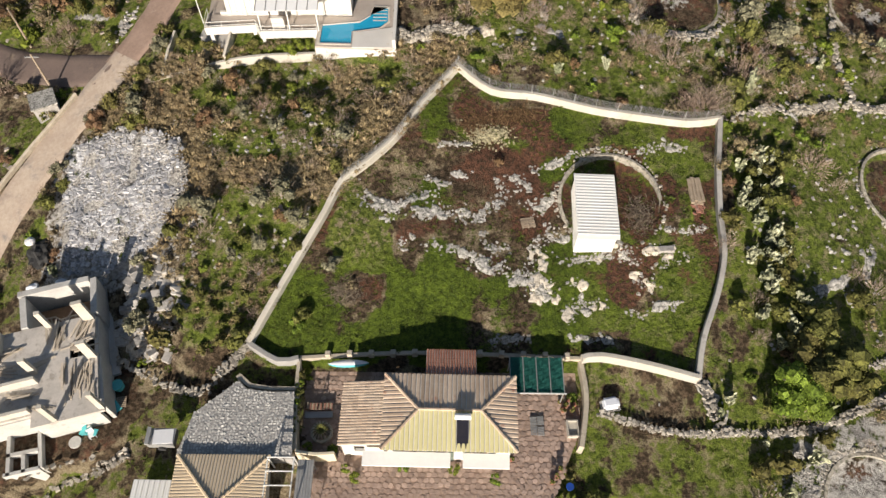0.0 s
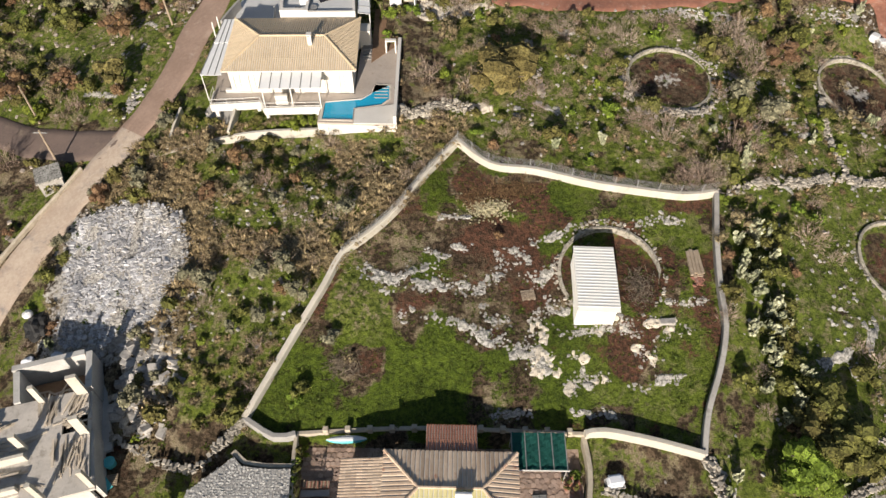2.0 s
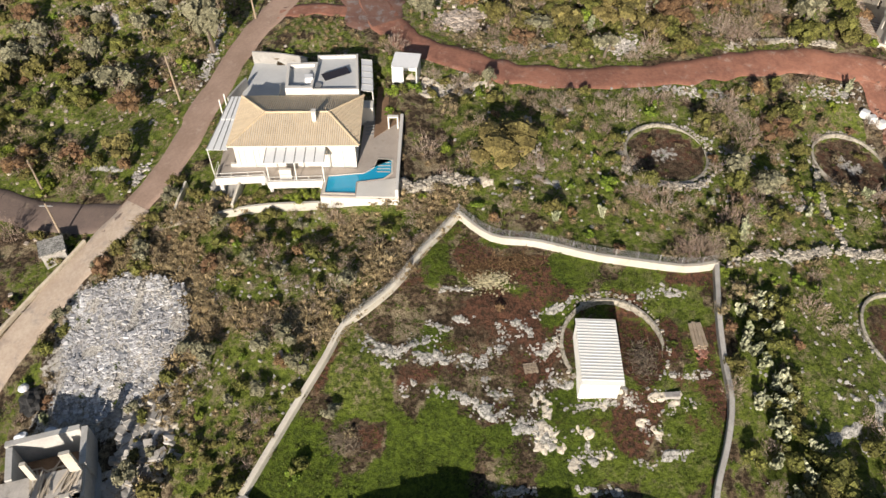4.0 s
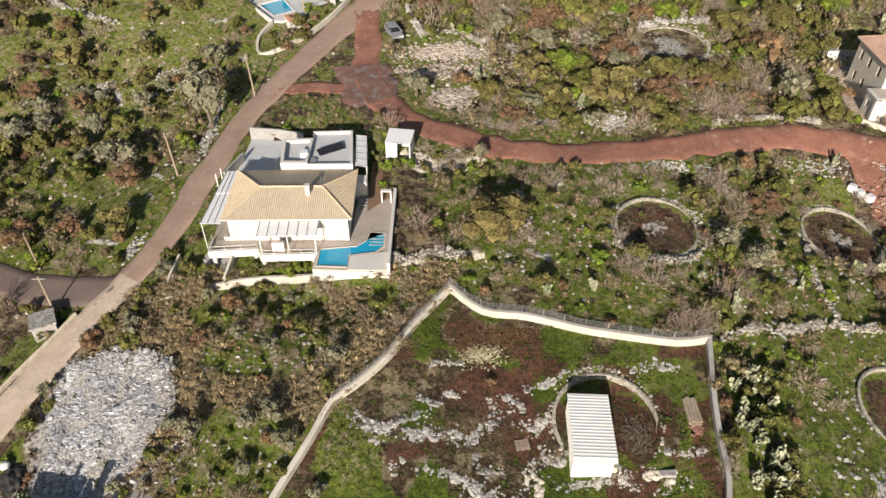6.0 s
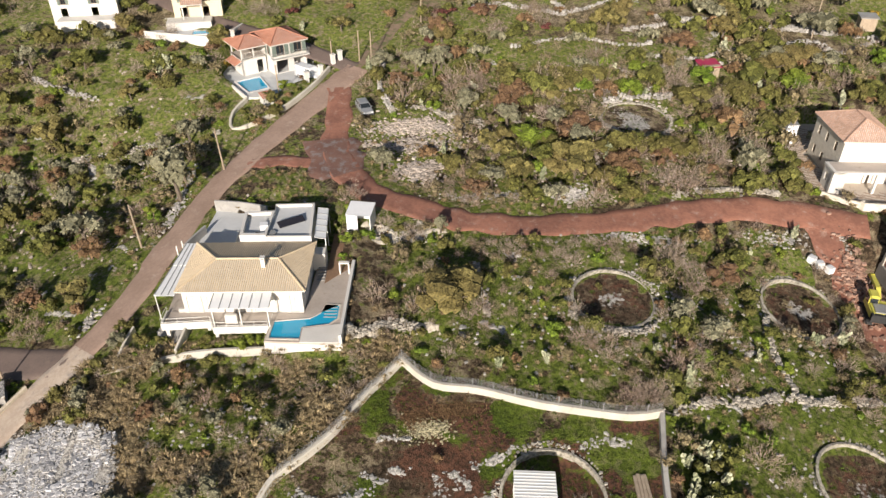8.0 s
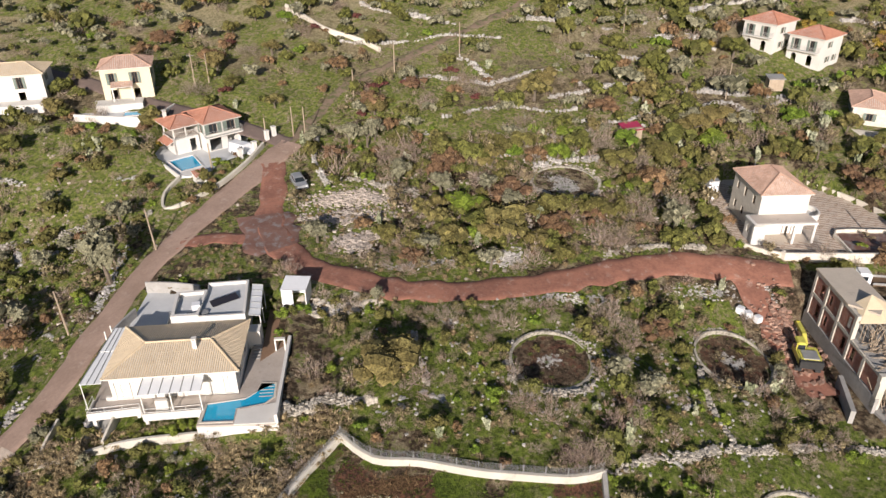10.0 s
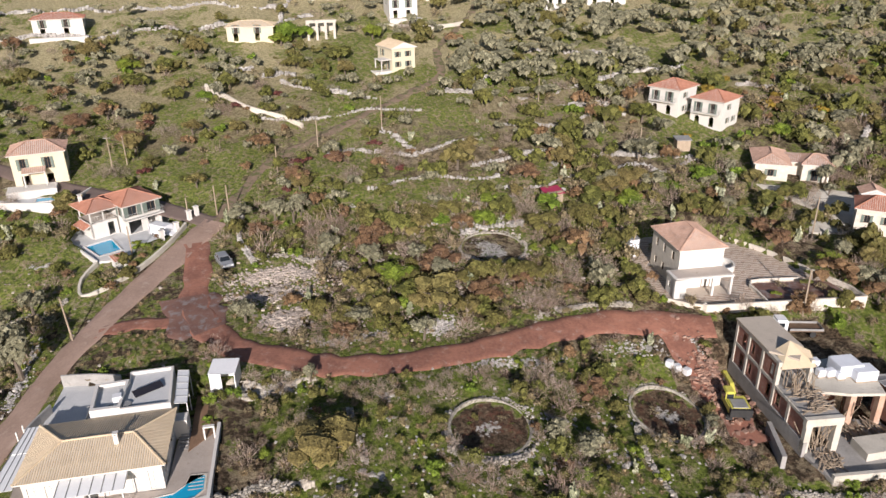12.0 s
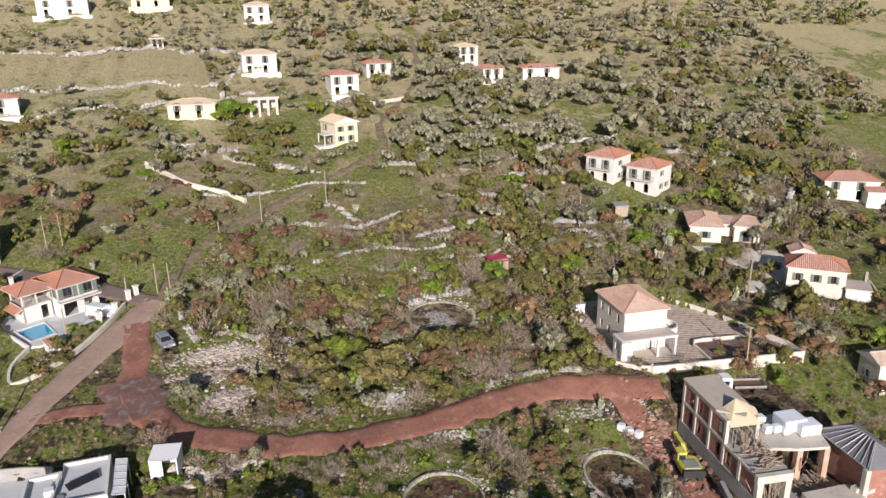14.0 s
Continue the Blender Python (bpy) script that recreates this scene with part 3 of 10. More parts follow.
def make_ground():
    xs, ys = axis_steps(-1500, -62, 106, 1500, 0.7), axis_steps(-300, 8, 126, 2400, 0.7)
    X, Y = np.meshgrid(xs, ys)
    x, y = X.ravel(), Y.ravel()
    z = ground(x, y)
    nx, ny = len(xs), len(ys)
    i = np.arange(nx * ny).reshape(ny, nx)
    quads = np.stack([i[:-1, :-1], i[:-1, 1:], i[1:, 1:], i[1:, :-1]], -1).reshape(-1, 4)
    me = arrays("ground", np.stack([x, y, z], 1), quads, GROUND, smooth=True)
    # zones: green growth, red soil, bare limestone
    green = 0.20 + 0.6 * (bumps(x, y, 16, 21) - 0.35) + 0.3 * (bumps(x, y, 5, 22) - 0.5)
    red, rock = np.zeros(len(x)), 0.06 + 0.12 * (bumps(x, y, 9, 23) - 0.4)
    plot = inside(PLOT, x, y)
    green = np.where(plot, 0.10 + 0.75 * (bumps(x, y, 3.0, 24) - 0.45) + 0.24 * ease(8, 14, x), green)
    # slightly more dark soil in the west: shade painted into the ground
    red = np.where(plot, 0.40 + 0.05 * (1 - ease(7, 11, x)) * (1 - ease(40, 44, y)) + 0.6 * (bumps(x, y, 3.4, 25) - 0.5), red)
    for cx, cy, rx, ry, g, r in PATCHES:
        d = np.hypot((x - cx) / rx, (y - cy) / ry) + 0.7 * (bumps(x, y, 1.3, 61) - 0.5)
        k = np.where(plot, 1 - ease(0.55, 1.15, d), 0)
        green, red = green + g * k, red + r * k
    sunny = np.where(plot, ease(10, 14, x), 0)
    green, red = green + 1.0 * sunny * (bumps(x, y, 1.5, 73) - 0.5), red + sunny * (0.06 + 0.6 * (bumps(x, y, 1.7, 74) - 0.5))
    # south-west corner toned to dark green: shade painted into the growth
    shade_sw = np.where(plot, (1 - ease(5, 10, x)) * (1 - ease(31, 36, y)), 0)
    green, red = green + 0.30 * shade_sw, red - 0.30 * shade_sw
    rock += np.where(plot, 0.10 * bumps(x, y, 3, 26), 0) + np.where(plot & (x > 7) & (y < 34.5), 0.08, 0)
    slope = inside([(-31, 52.5), (-4, 54), (0.5, 51.5), (-15.5, 25.5), (-22, 25), (-23, 45), (-32, 50)], x, y)
    green = np.where(slope, green + 0.20 * (1 - ease(36, 44, y)) + 0.5 * (bumps(x, y, 4, 72) - 0.5), green)
    rock = np.where(slope, rock + 0.10 * bumps(x, y, 4, 28), rock)
    north = (y > 52) & (y < 72) & (x > 0)
    green = np.where(north, green + 0.26, green)
    east = (x > 26) & (y < 52)
    green = np.where(east, green + 0.46, green)
    west = (x < -28) & (y > 58) & (y < 125)
    green = np.where(west, green + 0.10, green)
    pasture = inside([(-40, 120), (-14, 118), (0, 135), (-10, 160), (-60, 165)], x, y)
    green = np.where(pasture, green + 0.04, green)
    green = green + 0.12 * ease(56, 80, y)
    for cx, cy, r in ((80, 124, 14), (100, 104, 12), (62, 112, 9), (94, 76, 12), (14, 172, 12), (34, 150, 10), (-36, 100, 14), (82, 134, 12)):
        green = green + 0.28 * (1 - ease(0.3 * r, r, np.hypot(x - cx, y - cy)))
    meadow = inside([(6, 101), (26, 103), (28, 122), (6, 122)], x, y)
    green = np.where(meadow, green + 0.3, green)
    wedge = inside(WEDGE, x, y) | inside(BACKYARD, x, y)
    green = np.where(wedge, 0.42, green)
    fieldA = inside([(-60, 190), (5, 195), (0, 235), (-80, 240)], x, y)
    green = np.where(fieldA, 0.38, green)
    for cx, cy, r, drop in CIRCLES[:5]:
        d = np.hypot(x - cx, y - cy)
        rock = np.where(d < r, 0.42 - 0.40 * ease(0.2 * r, 0.75 * r, d) + 0.4 * (bumps(x, y, 2, 29) - 0.5), rock)
        green = np.where(d < r, 0.05, green)
        red = np.where(d < r, 0.5 if cy != 97.9 else -0.5, red)
        rock = np.where((d < r + 2.0) & (cy == 97.9), rock + 0.34, rock)
    rock = rock + np.where(north | east, 0.16 * bumps(x, y, 3, 31), 0) + np.where(west, 0.08, 0)
    se = inside([(25, 4), (27, 17.6), (30, 18.8), (36, 21), (50, 26), (60, 4)], x, y)
    rock, green = np.where(se, rock + 0.42, rock), np.where(se, green - 0.15, green)
    heap = inside(GRAVEL, x, y)
    rock, green = np.where(heap, 0.75, rock), np.where(heap, -0.5, green)
    rim = along(GRAVEL + GRAVEL[:1], x, y)
    spill = (1 - ease(0.5, 4.5, rim)) * (x < -20)
    rock, green = rock + 0.5 * spill, green - 0.3 * spill
    rd = road_near(x, y)
    verge = 1 - ease(0, 1.6, rd)
    green, red = green - 0.12 * verge, red + np.where(along(DIRT, x, y) < 5, 0.3 * verge, 0)
    green = green - 0.08 * ease(108, 135, y)
    # far slope: less green, more pale stone, partly in place of haze
    far = ease(150, 260, y)
    green, rock = green - 0.3 * far, rock + (0.20 + 0.4 * (bumps(x, y, 11, 33) - 0.5)) * far
    site = inside(SITE, x, y) | (along(SITE_TRACK, x, y) < 3.5)
    red, green = np.where(site, 0.42, red), np.where(site, -0.3, green)
    yard = inside(RUIN_YARD, x, y)
    red, green = np.where(yard, 0.5, red), np.where(yard, -0.8, green)
    # alpha brightens grass; in the plot it keeps the painted shade dull
    lay = me.color_attributes.new("zone", "FLOAT_COLOR", "POINT")
    lay.data.foreach_set("color", np.stack([np.clip(green, -0.8, 1), np.clip(red, 0, 1), np.clip(rock, 0, 1), np.where(plot, 0.15 + 0.6 * (1 - ease(-6, -2, x)) * ease(30, 34, y) + 0.27 * ease(10, 14, x), 0.55 + 0.45 * ease(60, 110, y))], 1).astype(np.float32).ravel())
    tagged(new("ground", me), "grassy stony hillside with red soil and limestone outcrops", "ground", kind="structure")


make_ground()


# ---- roads ----
def road(name, path, width, material, label, lift=0.05, ragged=0.35, seed=0):
    """A strip of road that follows the ground, with ragged edges."""
    p = np.array(smoothed(path, 0.7))
    d = np.gradient(p, axis=0)
    d /= np.linalg.norm(d, axis=1)[:, None]
    side = np.stack([-d[:, 1], d[:, 0]], 1)
    rng, cols = np.random.default_rng(seed), (-1, -0.94, -0.55, -0.2, 0.2, 0.55, 0.94, 1)
    w = width / 2 + ragged * (bumps(np.arange(len(p)) * 0.7, p[:, 0] * 0, 2.2, 30 + seed) - 0.5) * 2
    w2 = width / 2 + ragged * (bumps(np.arange(len(p)) * 0.7, p[:, 0] * 0, 1.7, 50 + seed) - 0.5) * 2
    rows = []
    for c in cols:
        q = p + side * (c * np.where(c < 0, w, w2))[:, None]
        z = land(q[:, 0], q[:, 1]) + lift - (0.12 if abs(c) == 1 else 0.035 * (abs(c) == 0.55)) + 0.02 * rng.random(len(p))
        rows.append(np.column_stack([q, z]))
    v = np.stack(rows, 1)
    n, k = v.shape[:2]
    i = np.arange(n * k).reshape(n, k)
    f = np.stack([i[:-1, :-1], i[:-1, 1:], i[1:, 1:], i[1:, :-1]], -1).reshape(-1, 4)[:, ::-1]
    return tagged(new(name, arrays(name, v.reshape(-1, 3), f, material, smooth=True)), label, "road", kind="structure")


road("lane_side", LANE_SIDE, 4.0, ASPHALT, "brown worn asphalt side lane with dusty edges", 0.07, 0.2, 1)
road("lane_low", LANE_LOW, 3.9, LANE, "pale dusty concrete lane with worn patches", 0.10, 0.25, 2)
road("lane_high", LANE_HIGH, 4.2, LANE_MAT, "brown dusty lane climbing past the houses", 0.085, 0.3, 3)
road("lane_west", LANE_WEST, 3.4, ASPHALT, "narrow shaded asphalt lane between hedges", 0.06, 0.2, 4)
road("lane_far", LANE_FAR, 1.9, TRACK, "narrow dusty lane winding up between walls", 0.05, 0.35, 5)
road("dirt_spur", SPUR, 2.6, REDDIRT, "short red dirt track across grass", 0.06, 0.5, 6)
road("dirt_junction", FORK, 7.4, WETDIRT, "wide muddy grey-red patch at the road fork", 0.115, 1.0, 9)
road("dirt_road", DIRT, 4.0, REDDIRT, "rutted red dirt road curving along the slope", 0.10, 0.4, 7)
road("site_track", SITE_TRACK, 3.4, REDDIRT, "muddy red track beside the building site", 0.06, 0.6, 8)


# ---- stones and walls ----
CUBE = np.array([(a, b, c) for a in (-1, 1) for b in (-1, 1) for c in (-1, 1)], float) / 2
CUBE_F = np.array([(0, 1, 3, 2), (4, 6, 7, 5), (0, 4, 5, 1), (2, 3, 7, 6), (0, 2, 6, 4), (1, 5, 7, 3)])


def stone_heap(centres, sizes, rng, flat=0.7):
    """Rough stones: jittered blocks, turned at random. Returns vertices and faces."""
    n = len(centres)
    sizes = np.asarray(sizes, float)
    v = np.repeat(CUBE[None], n, 0) * (1 + 0.45 * (rng.random((n, 8, 3)) - 0.5))
    v = v * (np.stack([sizes, sizes * rng.uniform(0.6, 1, n), sizes * flat * rng.uniform(0.6, 1, n)], 1))[:, None]
    a, b = rng.random(n) * 6.28, (rng.random(n) - 0.5) * 0.8
    ca, sa, cb, sb = np.cos(a)[:, None], np.sin(a)[:, None], np.cos(b)[:, None], np.sin(b)[:, None]
    y, z = v[..., 1] * cb - v[..., 2] * sb, v[..., 1] * sb + v[..., 2] * cb
    x, y = v[..., 0] * ca - y * sa, v[..., 0] * sa + y * ca
    v = np.stack([x, y, z], -1) + np.asarray(centres)[:, None]
    f = (CUBE_F[None] + 8 * np.arange(n)[:, None, None]).reshape(-1, 4)
    return v.reshape(-1, 3), f


def rubble(name, centres, sizes, material, label, category="stones", seed=0, flat=0.7):
    rng = np.random.default_rng(seed)
    v, f = stone_heap(np.asarray(centres), sizes, rng, flat)
    return tagged(new(name, arrays(name, v, f, material)), label, category, kind="stuff")


def drystone(path, height, width, label, material=None, seed=0, step=0.30, ragged=0.35):
    """A dry stone wall: courses of rough stones along a path, over a rough core."""
    rng = np.random.default_rng(seed + 100)
    p = np.array(smoothed(path, step))
    d = np.gradient(p, axis=0)
    d /= np.linalg.norm(d, axis=1)[:, None] + 1e-9
    side = np.stack([-d[:, 1], d[:, 0]], 1)
    top = height * (1 - ragged * bumps(np.arange(len(p)) * step, p[:, 0] * 0, 2.0, seed))
    cs, ss = [], []
    for row in range(max(2, int(height / 0.22) + 1)):
        for off in (-0.36, 0.0, 0.36):
            q = p + side * (off * width + rng.normal(0, 0.05, len(p)))[:, None] + d * rng.normal(0, 0.06, len(p))[:, None]
            z = ground(q[:, 0], q[:, 1]) + row * 0.22 + rng.normal(0, 0.03, len(p))
            ok = (row * 0.22 < top) & (rng.random(len(p)) > 0.14 + 0.55 * (bumps(p[:, 0], p[:, 1], 3.5, 71) > 0.56))
            cs.append(np.column_stack([q, z])[ok])
            ss.append(rng.uniform(0.15, 0.36, ok.sum()) * (1 if width > 0.45 else 0.8) * max(1, step / 0.32))
    v, f = stone_heap(np.concatenate(cs), np.concatenate(ss), rng, 0.75)
    return tagged(new("dry_stone_wall", arrays("dry_stone_wall", v, f, material or (LIMESTONE if path[0][1] > 100 else FIELDSTONE))), label, "stone wall")


def masonry(name, path, height, width, material, label, step=0.9, top=None, category="wall", cap=None):
    """A continuous wall along a path. Its top runs height above the ground, or at the level top."""
    p = np.array(smoothed(path, step)) if step else np.array(path, float)
    d = np.gradient(p, axis=0)
    d /= np.linalg.norm(d, axis=1)[:, None] + 1e-9
    side = np.stack([-d[:, 1], d[:, 0]], 1) * width / 2
    g = np.minimum.reduce([ground(*(p + s * side).T) for s in (-1.5, 0, 1.5)])
    zt = land(p[:, 0], p[:, 1]) + height if top is None else np.full(len(p), top)
    e = width * 0.12
    inner = side * (1 - e / (width / 2))
    rows = [(p - side, g - 0.4), (p - side, zt - e), (p - inner, zt), (p + inner, zt), (p + side, zt - e), (p + side, g - 0.4)]
    v = np.stack([np.column_stack([q, z]) for q, z in rows], 1)
    n, k = v.shape[:2]
    i = np.arange(n * k).reshape(n, k)
    f = np.stack([i[:-1, :-1], i[:-1, 1:], i[1:, 1:], i[1:, :-1]], -1).reshape(-1, 4)
    ends = np.array([(i[0, 0], i[0, 1], i[0, 4], i[0, 5]), (i[0, 1], i[0, 2], i[0, 3], i[0, 4]), (i[-1, 5], i[-1, 4], i[-1, 1], i[-1, 0]), (i[-1, 4], i[-1, 3], i[-1, 2], i[-1, 1])])
    ob = tagged(new(name, arrays(name, v.reshape(-1, 3), np.concatenate([f, ends]), material)), label, category)
    return ob, p, zt


# ---- houses ----
def pierced(bm, x0, y0, x1, y1, z0, z1, thick, holes=(), mat=0):
    """A wall from (x0, y0) to (x1, y1), thick to its left, with openings (s0, s1, b, t)."""
    d = Vector((x1 - x0, y1 - y0, 0))
    n = d.length
    d.normalize()
    q = Vector((-d.y, d.x, 0)) * thick
    cuts = sorted({0.0, n, *(h[0] for h in holes), *(h[1] for h in holes)})

    def solid(a, b, lo, hi):
        if b - a < 1e-4 or hi - lo < 1e-4:
            return
        base = Vector((x0, y0, 0))
        vs = [bm.verts.new(base + d * s + q * t + Vector((0, 0, z))) for s in (a, b) for t in (0, 1) for z in (lo, hi)]
        for f in ((0, 1, 3, 2), (4, 6, 7, 5), (0, 4, 5, 1), (2, 3, 7, 6), (0, 2, 6, 4), (1, 5, 7, 3)):
            bm.faces.new([vs[i] for i in f]).material_index = mat

    for a, b in zip(cuts, cuts[1:]):
        mid, lo = (a + b) / 2, z0
        for h in sorted((h for h in holes if h[0] < mid < h[1]), key=lambda h: h[2]):
            solid(a, b, lo, h[2])
            lo = h[3]
        solid(a, b, lo, z1)
    bmesh.ops.remove_doubles(bm, verts=bm.verts[:], dist=1e-4)
    return bm


def tile_plane(bm, origin, along_v, up_v, length, reach, pitch=0.24, course=0.42, high=0.055, under=True):
    """Rows of round tiles on a roof slope. reach(s): how far up the slope the roof goes at s along the eave."""
    o, a, u = Vector(origin), Vector(along_v).normalized(), Vector(up_v).normalized()
    nrm = a.cross(u).normalized()
    if nrm.z < 0:
        nrm = -nrm
    count = max(1, int(length / pitch))
    step = length / count
    for i in range(count):
        s = (i + 0.5) * step
        t_end = reach(s)
        if t_end < 0.08:
            continue
        m = max(1, round(t_end / course))
        for j in range(m):
            t0, t1 = t_end * j / m - (0.04 if j == 0 else 0), t_end * (j + 1) / m
            ring = []
            for t, lift in ((t0, 0.014), (t1, 0.0)):
                ring.append([bm.verts.new(o + a * (s + w * step) + u * t + nrm * (h * high + lift)) for w, h in ((-0.42, 0), (-0.26, 0.8), (0.26, 0.8), (0.42, 0))])
            for k in range(3):
                bm.faces.new((ring[0][k], ring[0][k + 1], ring[1][k + 1], ring[1][k]))
            bm.faces.new((ring[0][3], ring[0][2], ring[0][1], ring[0][0]))


def roof(parent, L, W, z, rise, material, over=0.45, hip=None, gable=False, pitch=0.24, course=0.42, x=0.0, y=0.0, turn=False, ridge_mat=None, front=None):
    """A tiled hip or gable roof over L x W, eaves at z: tile rows, boarded underside and ridge tiles."""
    a, b = L / 2 + over, W / 2 + over
    if turn:
        a, b = W / 2 + over, L / 2 + over
    r = 0.001 if gable else min(hip or b, a)
    h = rise
    rot = Matrix.Translation((x, y, z)) @ Matrix.Rotation(radians(90) if turn else 0, 4, "Z")
    T, T2 = math.hypot(b, h), math.hypot(r, h)
    bm, deck, caps, face = BM(), BM(), BM(), BM()
    top = [Vector((-a + r, 0, h)), Vector((a - r, 0, h))]
    cor = [Vector((-a, -b, 0)), Vector((a, -b, 0)), Vector((a, b, 0)), Vector((-a, b, 0))]
    for o, av, uv in ((cor[0], (1, 0, 0), (0, b, h)), (cor[2], (-1, 0, 0), (0, -b, h))):
        tile_plane(face if front and o is cor[0] else bm, o, av, uv, 2 * a, (lambda s: T) if gable else (lambda s: T * max(0, min(1, s / r, (2 * a - s) / r))), pitch, course)
    if not gable:
        for o, av, uv in ((cor[1], (0, 1, 0), (-r, 0, h)), (cor[3], (0, -1, 0), (r, 0, h))):
            tile_plane(bm, o, av, uv, 2 * b, lambda s: T2 * max(0, min(1, s / b, (2 * b - s) / b)), pitch, course)
    vs = [deck.verts.new(v) for v in cor + top]
    lo = [deck.verts.new(v - Vector((0, 0, 0.14))) for v in cor]
    for f in ((0, 1, 5, 4), (2, 3, 4, 5), (1, 2, 5), (3, 0, 4)):
        deck.faces.new([vs[i] for i in f])
    for i in range(4):
        deck.faces.new((vs[i], lo[i], lo[(i + 1) % 4], vs[(i + 1) % 4]))
    deck.faces.new(lo[::-1])
    lines = [(top[0], top[1])] + ([] if gable else [(cor[0], top[0]), (cor[3], top[0]), (cor[1], top[1]), (cor[2], top[1])])
    for p, q in lines:
        if (q - p).length > 0.2:
            n = max(1, int((q - p).length / 0.4))
            for k in range(n):
                rod(caps, p.lerp(q, k / n) + Vector((0, 0, 0.05)), p.lerp(q, (k + 1) / n) + Vector((0, 0, 0.03)), 0.13, 0.10, 6)
    for m in (bm, deck, caps, face):
        bmesh.ops.transform(m, matrix=rot, verts=m.verts)
    ob = part("roof", bm, material, parent)
    part("roof_deck", deck, WOODEN_EAVE, ob)
    part("ridge_tiles", caps, ridge_mat or material, ob)
    if front:
        part("front_slope", face, front, ob, "cream-painted tiles")
    return ob


WOODEN_EAVE = WHITE


def window(parent, x, y, z, w, h, rz, shutters=SHUTTER, frame_mat=None, depth=0.2, door=False, open_leaf=True):
    """A window or glazed door in an opening whose sill centre is x, y, z; the outside is towards local -y."""
    m = pose(x, y, z, 0, 0, rz)
    win = new("door" if door else "window", None)
    bm = BM()
    for bx, bz, sx, sz in ((-w / 2 + 0.04, 0, 0.08, h), (w / 2 - 0.04, 0, 0.08, h), (0, 0, w - 0.16, 0.08), (0, h - 0.08, w - 0.16, 0.08), (0, 0.08, 0.06, h - 0.16)):
        box(bm, bx, depth * 0.6, bz, sx, 0.08, sz)
    me = meshed("frame", bm, frame_mat or DARKWOOD)
    win = new("door" if door else "window", me)
    win.parent = parent
    win.matrix_basis = m
    bm = BM()
    box(bm, 0, depth * 0.6 + 0.01, 0.08, w - 0.16, 0.02, h - 0.16)
    part("pane", bm, GLASS, win)
    if shutters:
        for side in (-1, 1):
            bm = BM()
            lw = w / 2
            box(bm, side * (w / 2 + lw / 2 + 0.02), -0.05, 0, lw, 0.05, h)
            for k in range(5):
                box(bm, side * (w / 2 + lw / 2 + 0.02), -0.085, h * (k + 0.3) / 5.2, lw * 0.8, 0.03, h * 0.07)
            part("shutter", bm, shutters, win)
    return win


def shell(parent, L, W, z0, z1, material, holes, thick=0.3, name="wall", x=0.0, y=0.0, cover=True):
    """Four walls round L x W with openings per side: holes = {'s': [(s0, s1, b, t)...]}, s along the wall seen from outside, left to right."""
    a, b = L / 2, W / 2
    ends = {"s": (-a, -b, a, -b), "e": (a, -b, a, b), "n": (a, b, -a, b), "w": (-a, b, -a, -b)}
    walls = {}
    for key, (x0, y0, x1, y1) in ends.items():
        bm = BM()
        d = Vector((x1 - x0, y1 - y0)).normalized()
        cut = thick if key in "ew" else 0
        pierced(bm, x + x0 + d.x * cut, y + y0 + d.y * cut, x + x1 - d.x * cut, y + y1 - d.y * cut, z0, z1, thick, [(h[0] - cut, h[1] - cut, h[2], h[3]) for h in holes.get(key, ())])
        walls[key] = part(name, bm, material, parent)
    if cover:
        bm = BM()
        box(bm, x, y, z1 - 0.25, L - 2 * thick - 0.01, W - 2 * thick - 0.01, 0.2)
        part("ceiling_slab", bm, material, parent)
    return walls


def glaze(parent, L, W, holes, shutters=SHUTTER, x=0.0, y=0.0, frame_mat=None, skip=()):
    """Windows and glazed doors for the openings of a shell."""
    a, b = L / 2, W / 2
    for key, hs in holes.items():
        for h in hs:
            mid, w, t = (h[0] + h[1]) / 2, h[1] - h[0], h[3] - h[2]
            if len(h) > 4 and h[4] == "open":
                continue
            sh = None if len(h) > 4 and h[4] == "bare" else shutters
            px, py, rz = {"s": (-a + mid, -b, 0), "e": (a, -b + mid, 90), "n": (a - mid, b, 180), "w": (-a, b - mid, -90)}[key]
            window(parent, x + px, y + py, h[2], w, t, rz, sh, frame_mat, door=t > 1.9)


def railing(parent, pts, z, height=0.95, material=None, gap=0.35, name="railing"):
    bm = BM()
    for (x0, y0), (x1, y1) in zip(pts, pts[1:]):
        n = max(1, int(math.hypot(x1 - x0, y1 - y0) / gap))
        for k in range(n + 1):
            x, y = x0 + (x1 - x0) * k / n, y0 + (y1 - y0) * k / n
            rod(bm, (x, y, z), (x, y, z + height), 0.02, sides=4)
        for h in (0.12, height):
            rod(bm, (x0, y0, z + h), (x1, y1, z + h), 0.028, sides=4)
    return part(name, bm, material or METAL_GREY, parent)


def chimney(parent, x, y, z, h, material, w=0.5):
    bm = BM()
    box(bm, x, y, z, w, w, h)
    ob = part("chimney", bm, material, parent)
    bm = BM()
    for sx in (-1, 1):
        for sy in (-1, 1):
            box(bm, x + sx * w * 0.38, y + sy * w * 0.38, z + h, 0.1, 0.1, 0.16)
    box(bm, x, y, z + h + 0.16, w * 1.25, w * 1.25, 0.08)
    part("chimney_cap", bm, material, ob)
    return ob


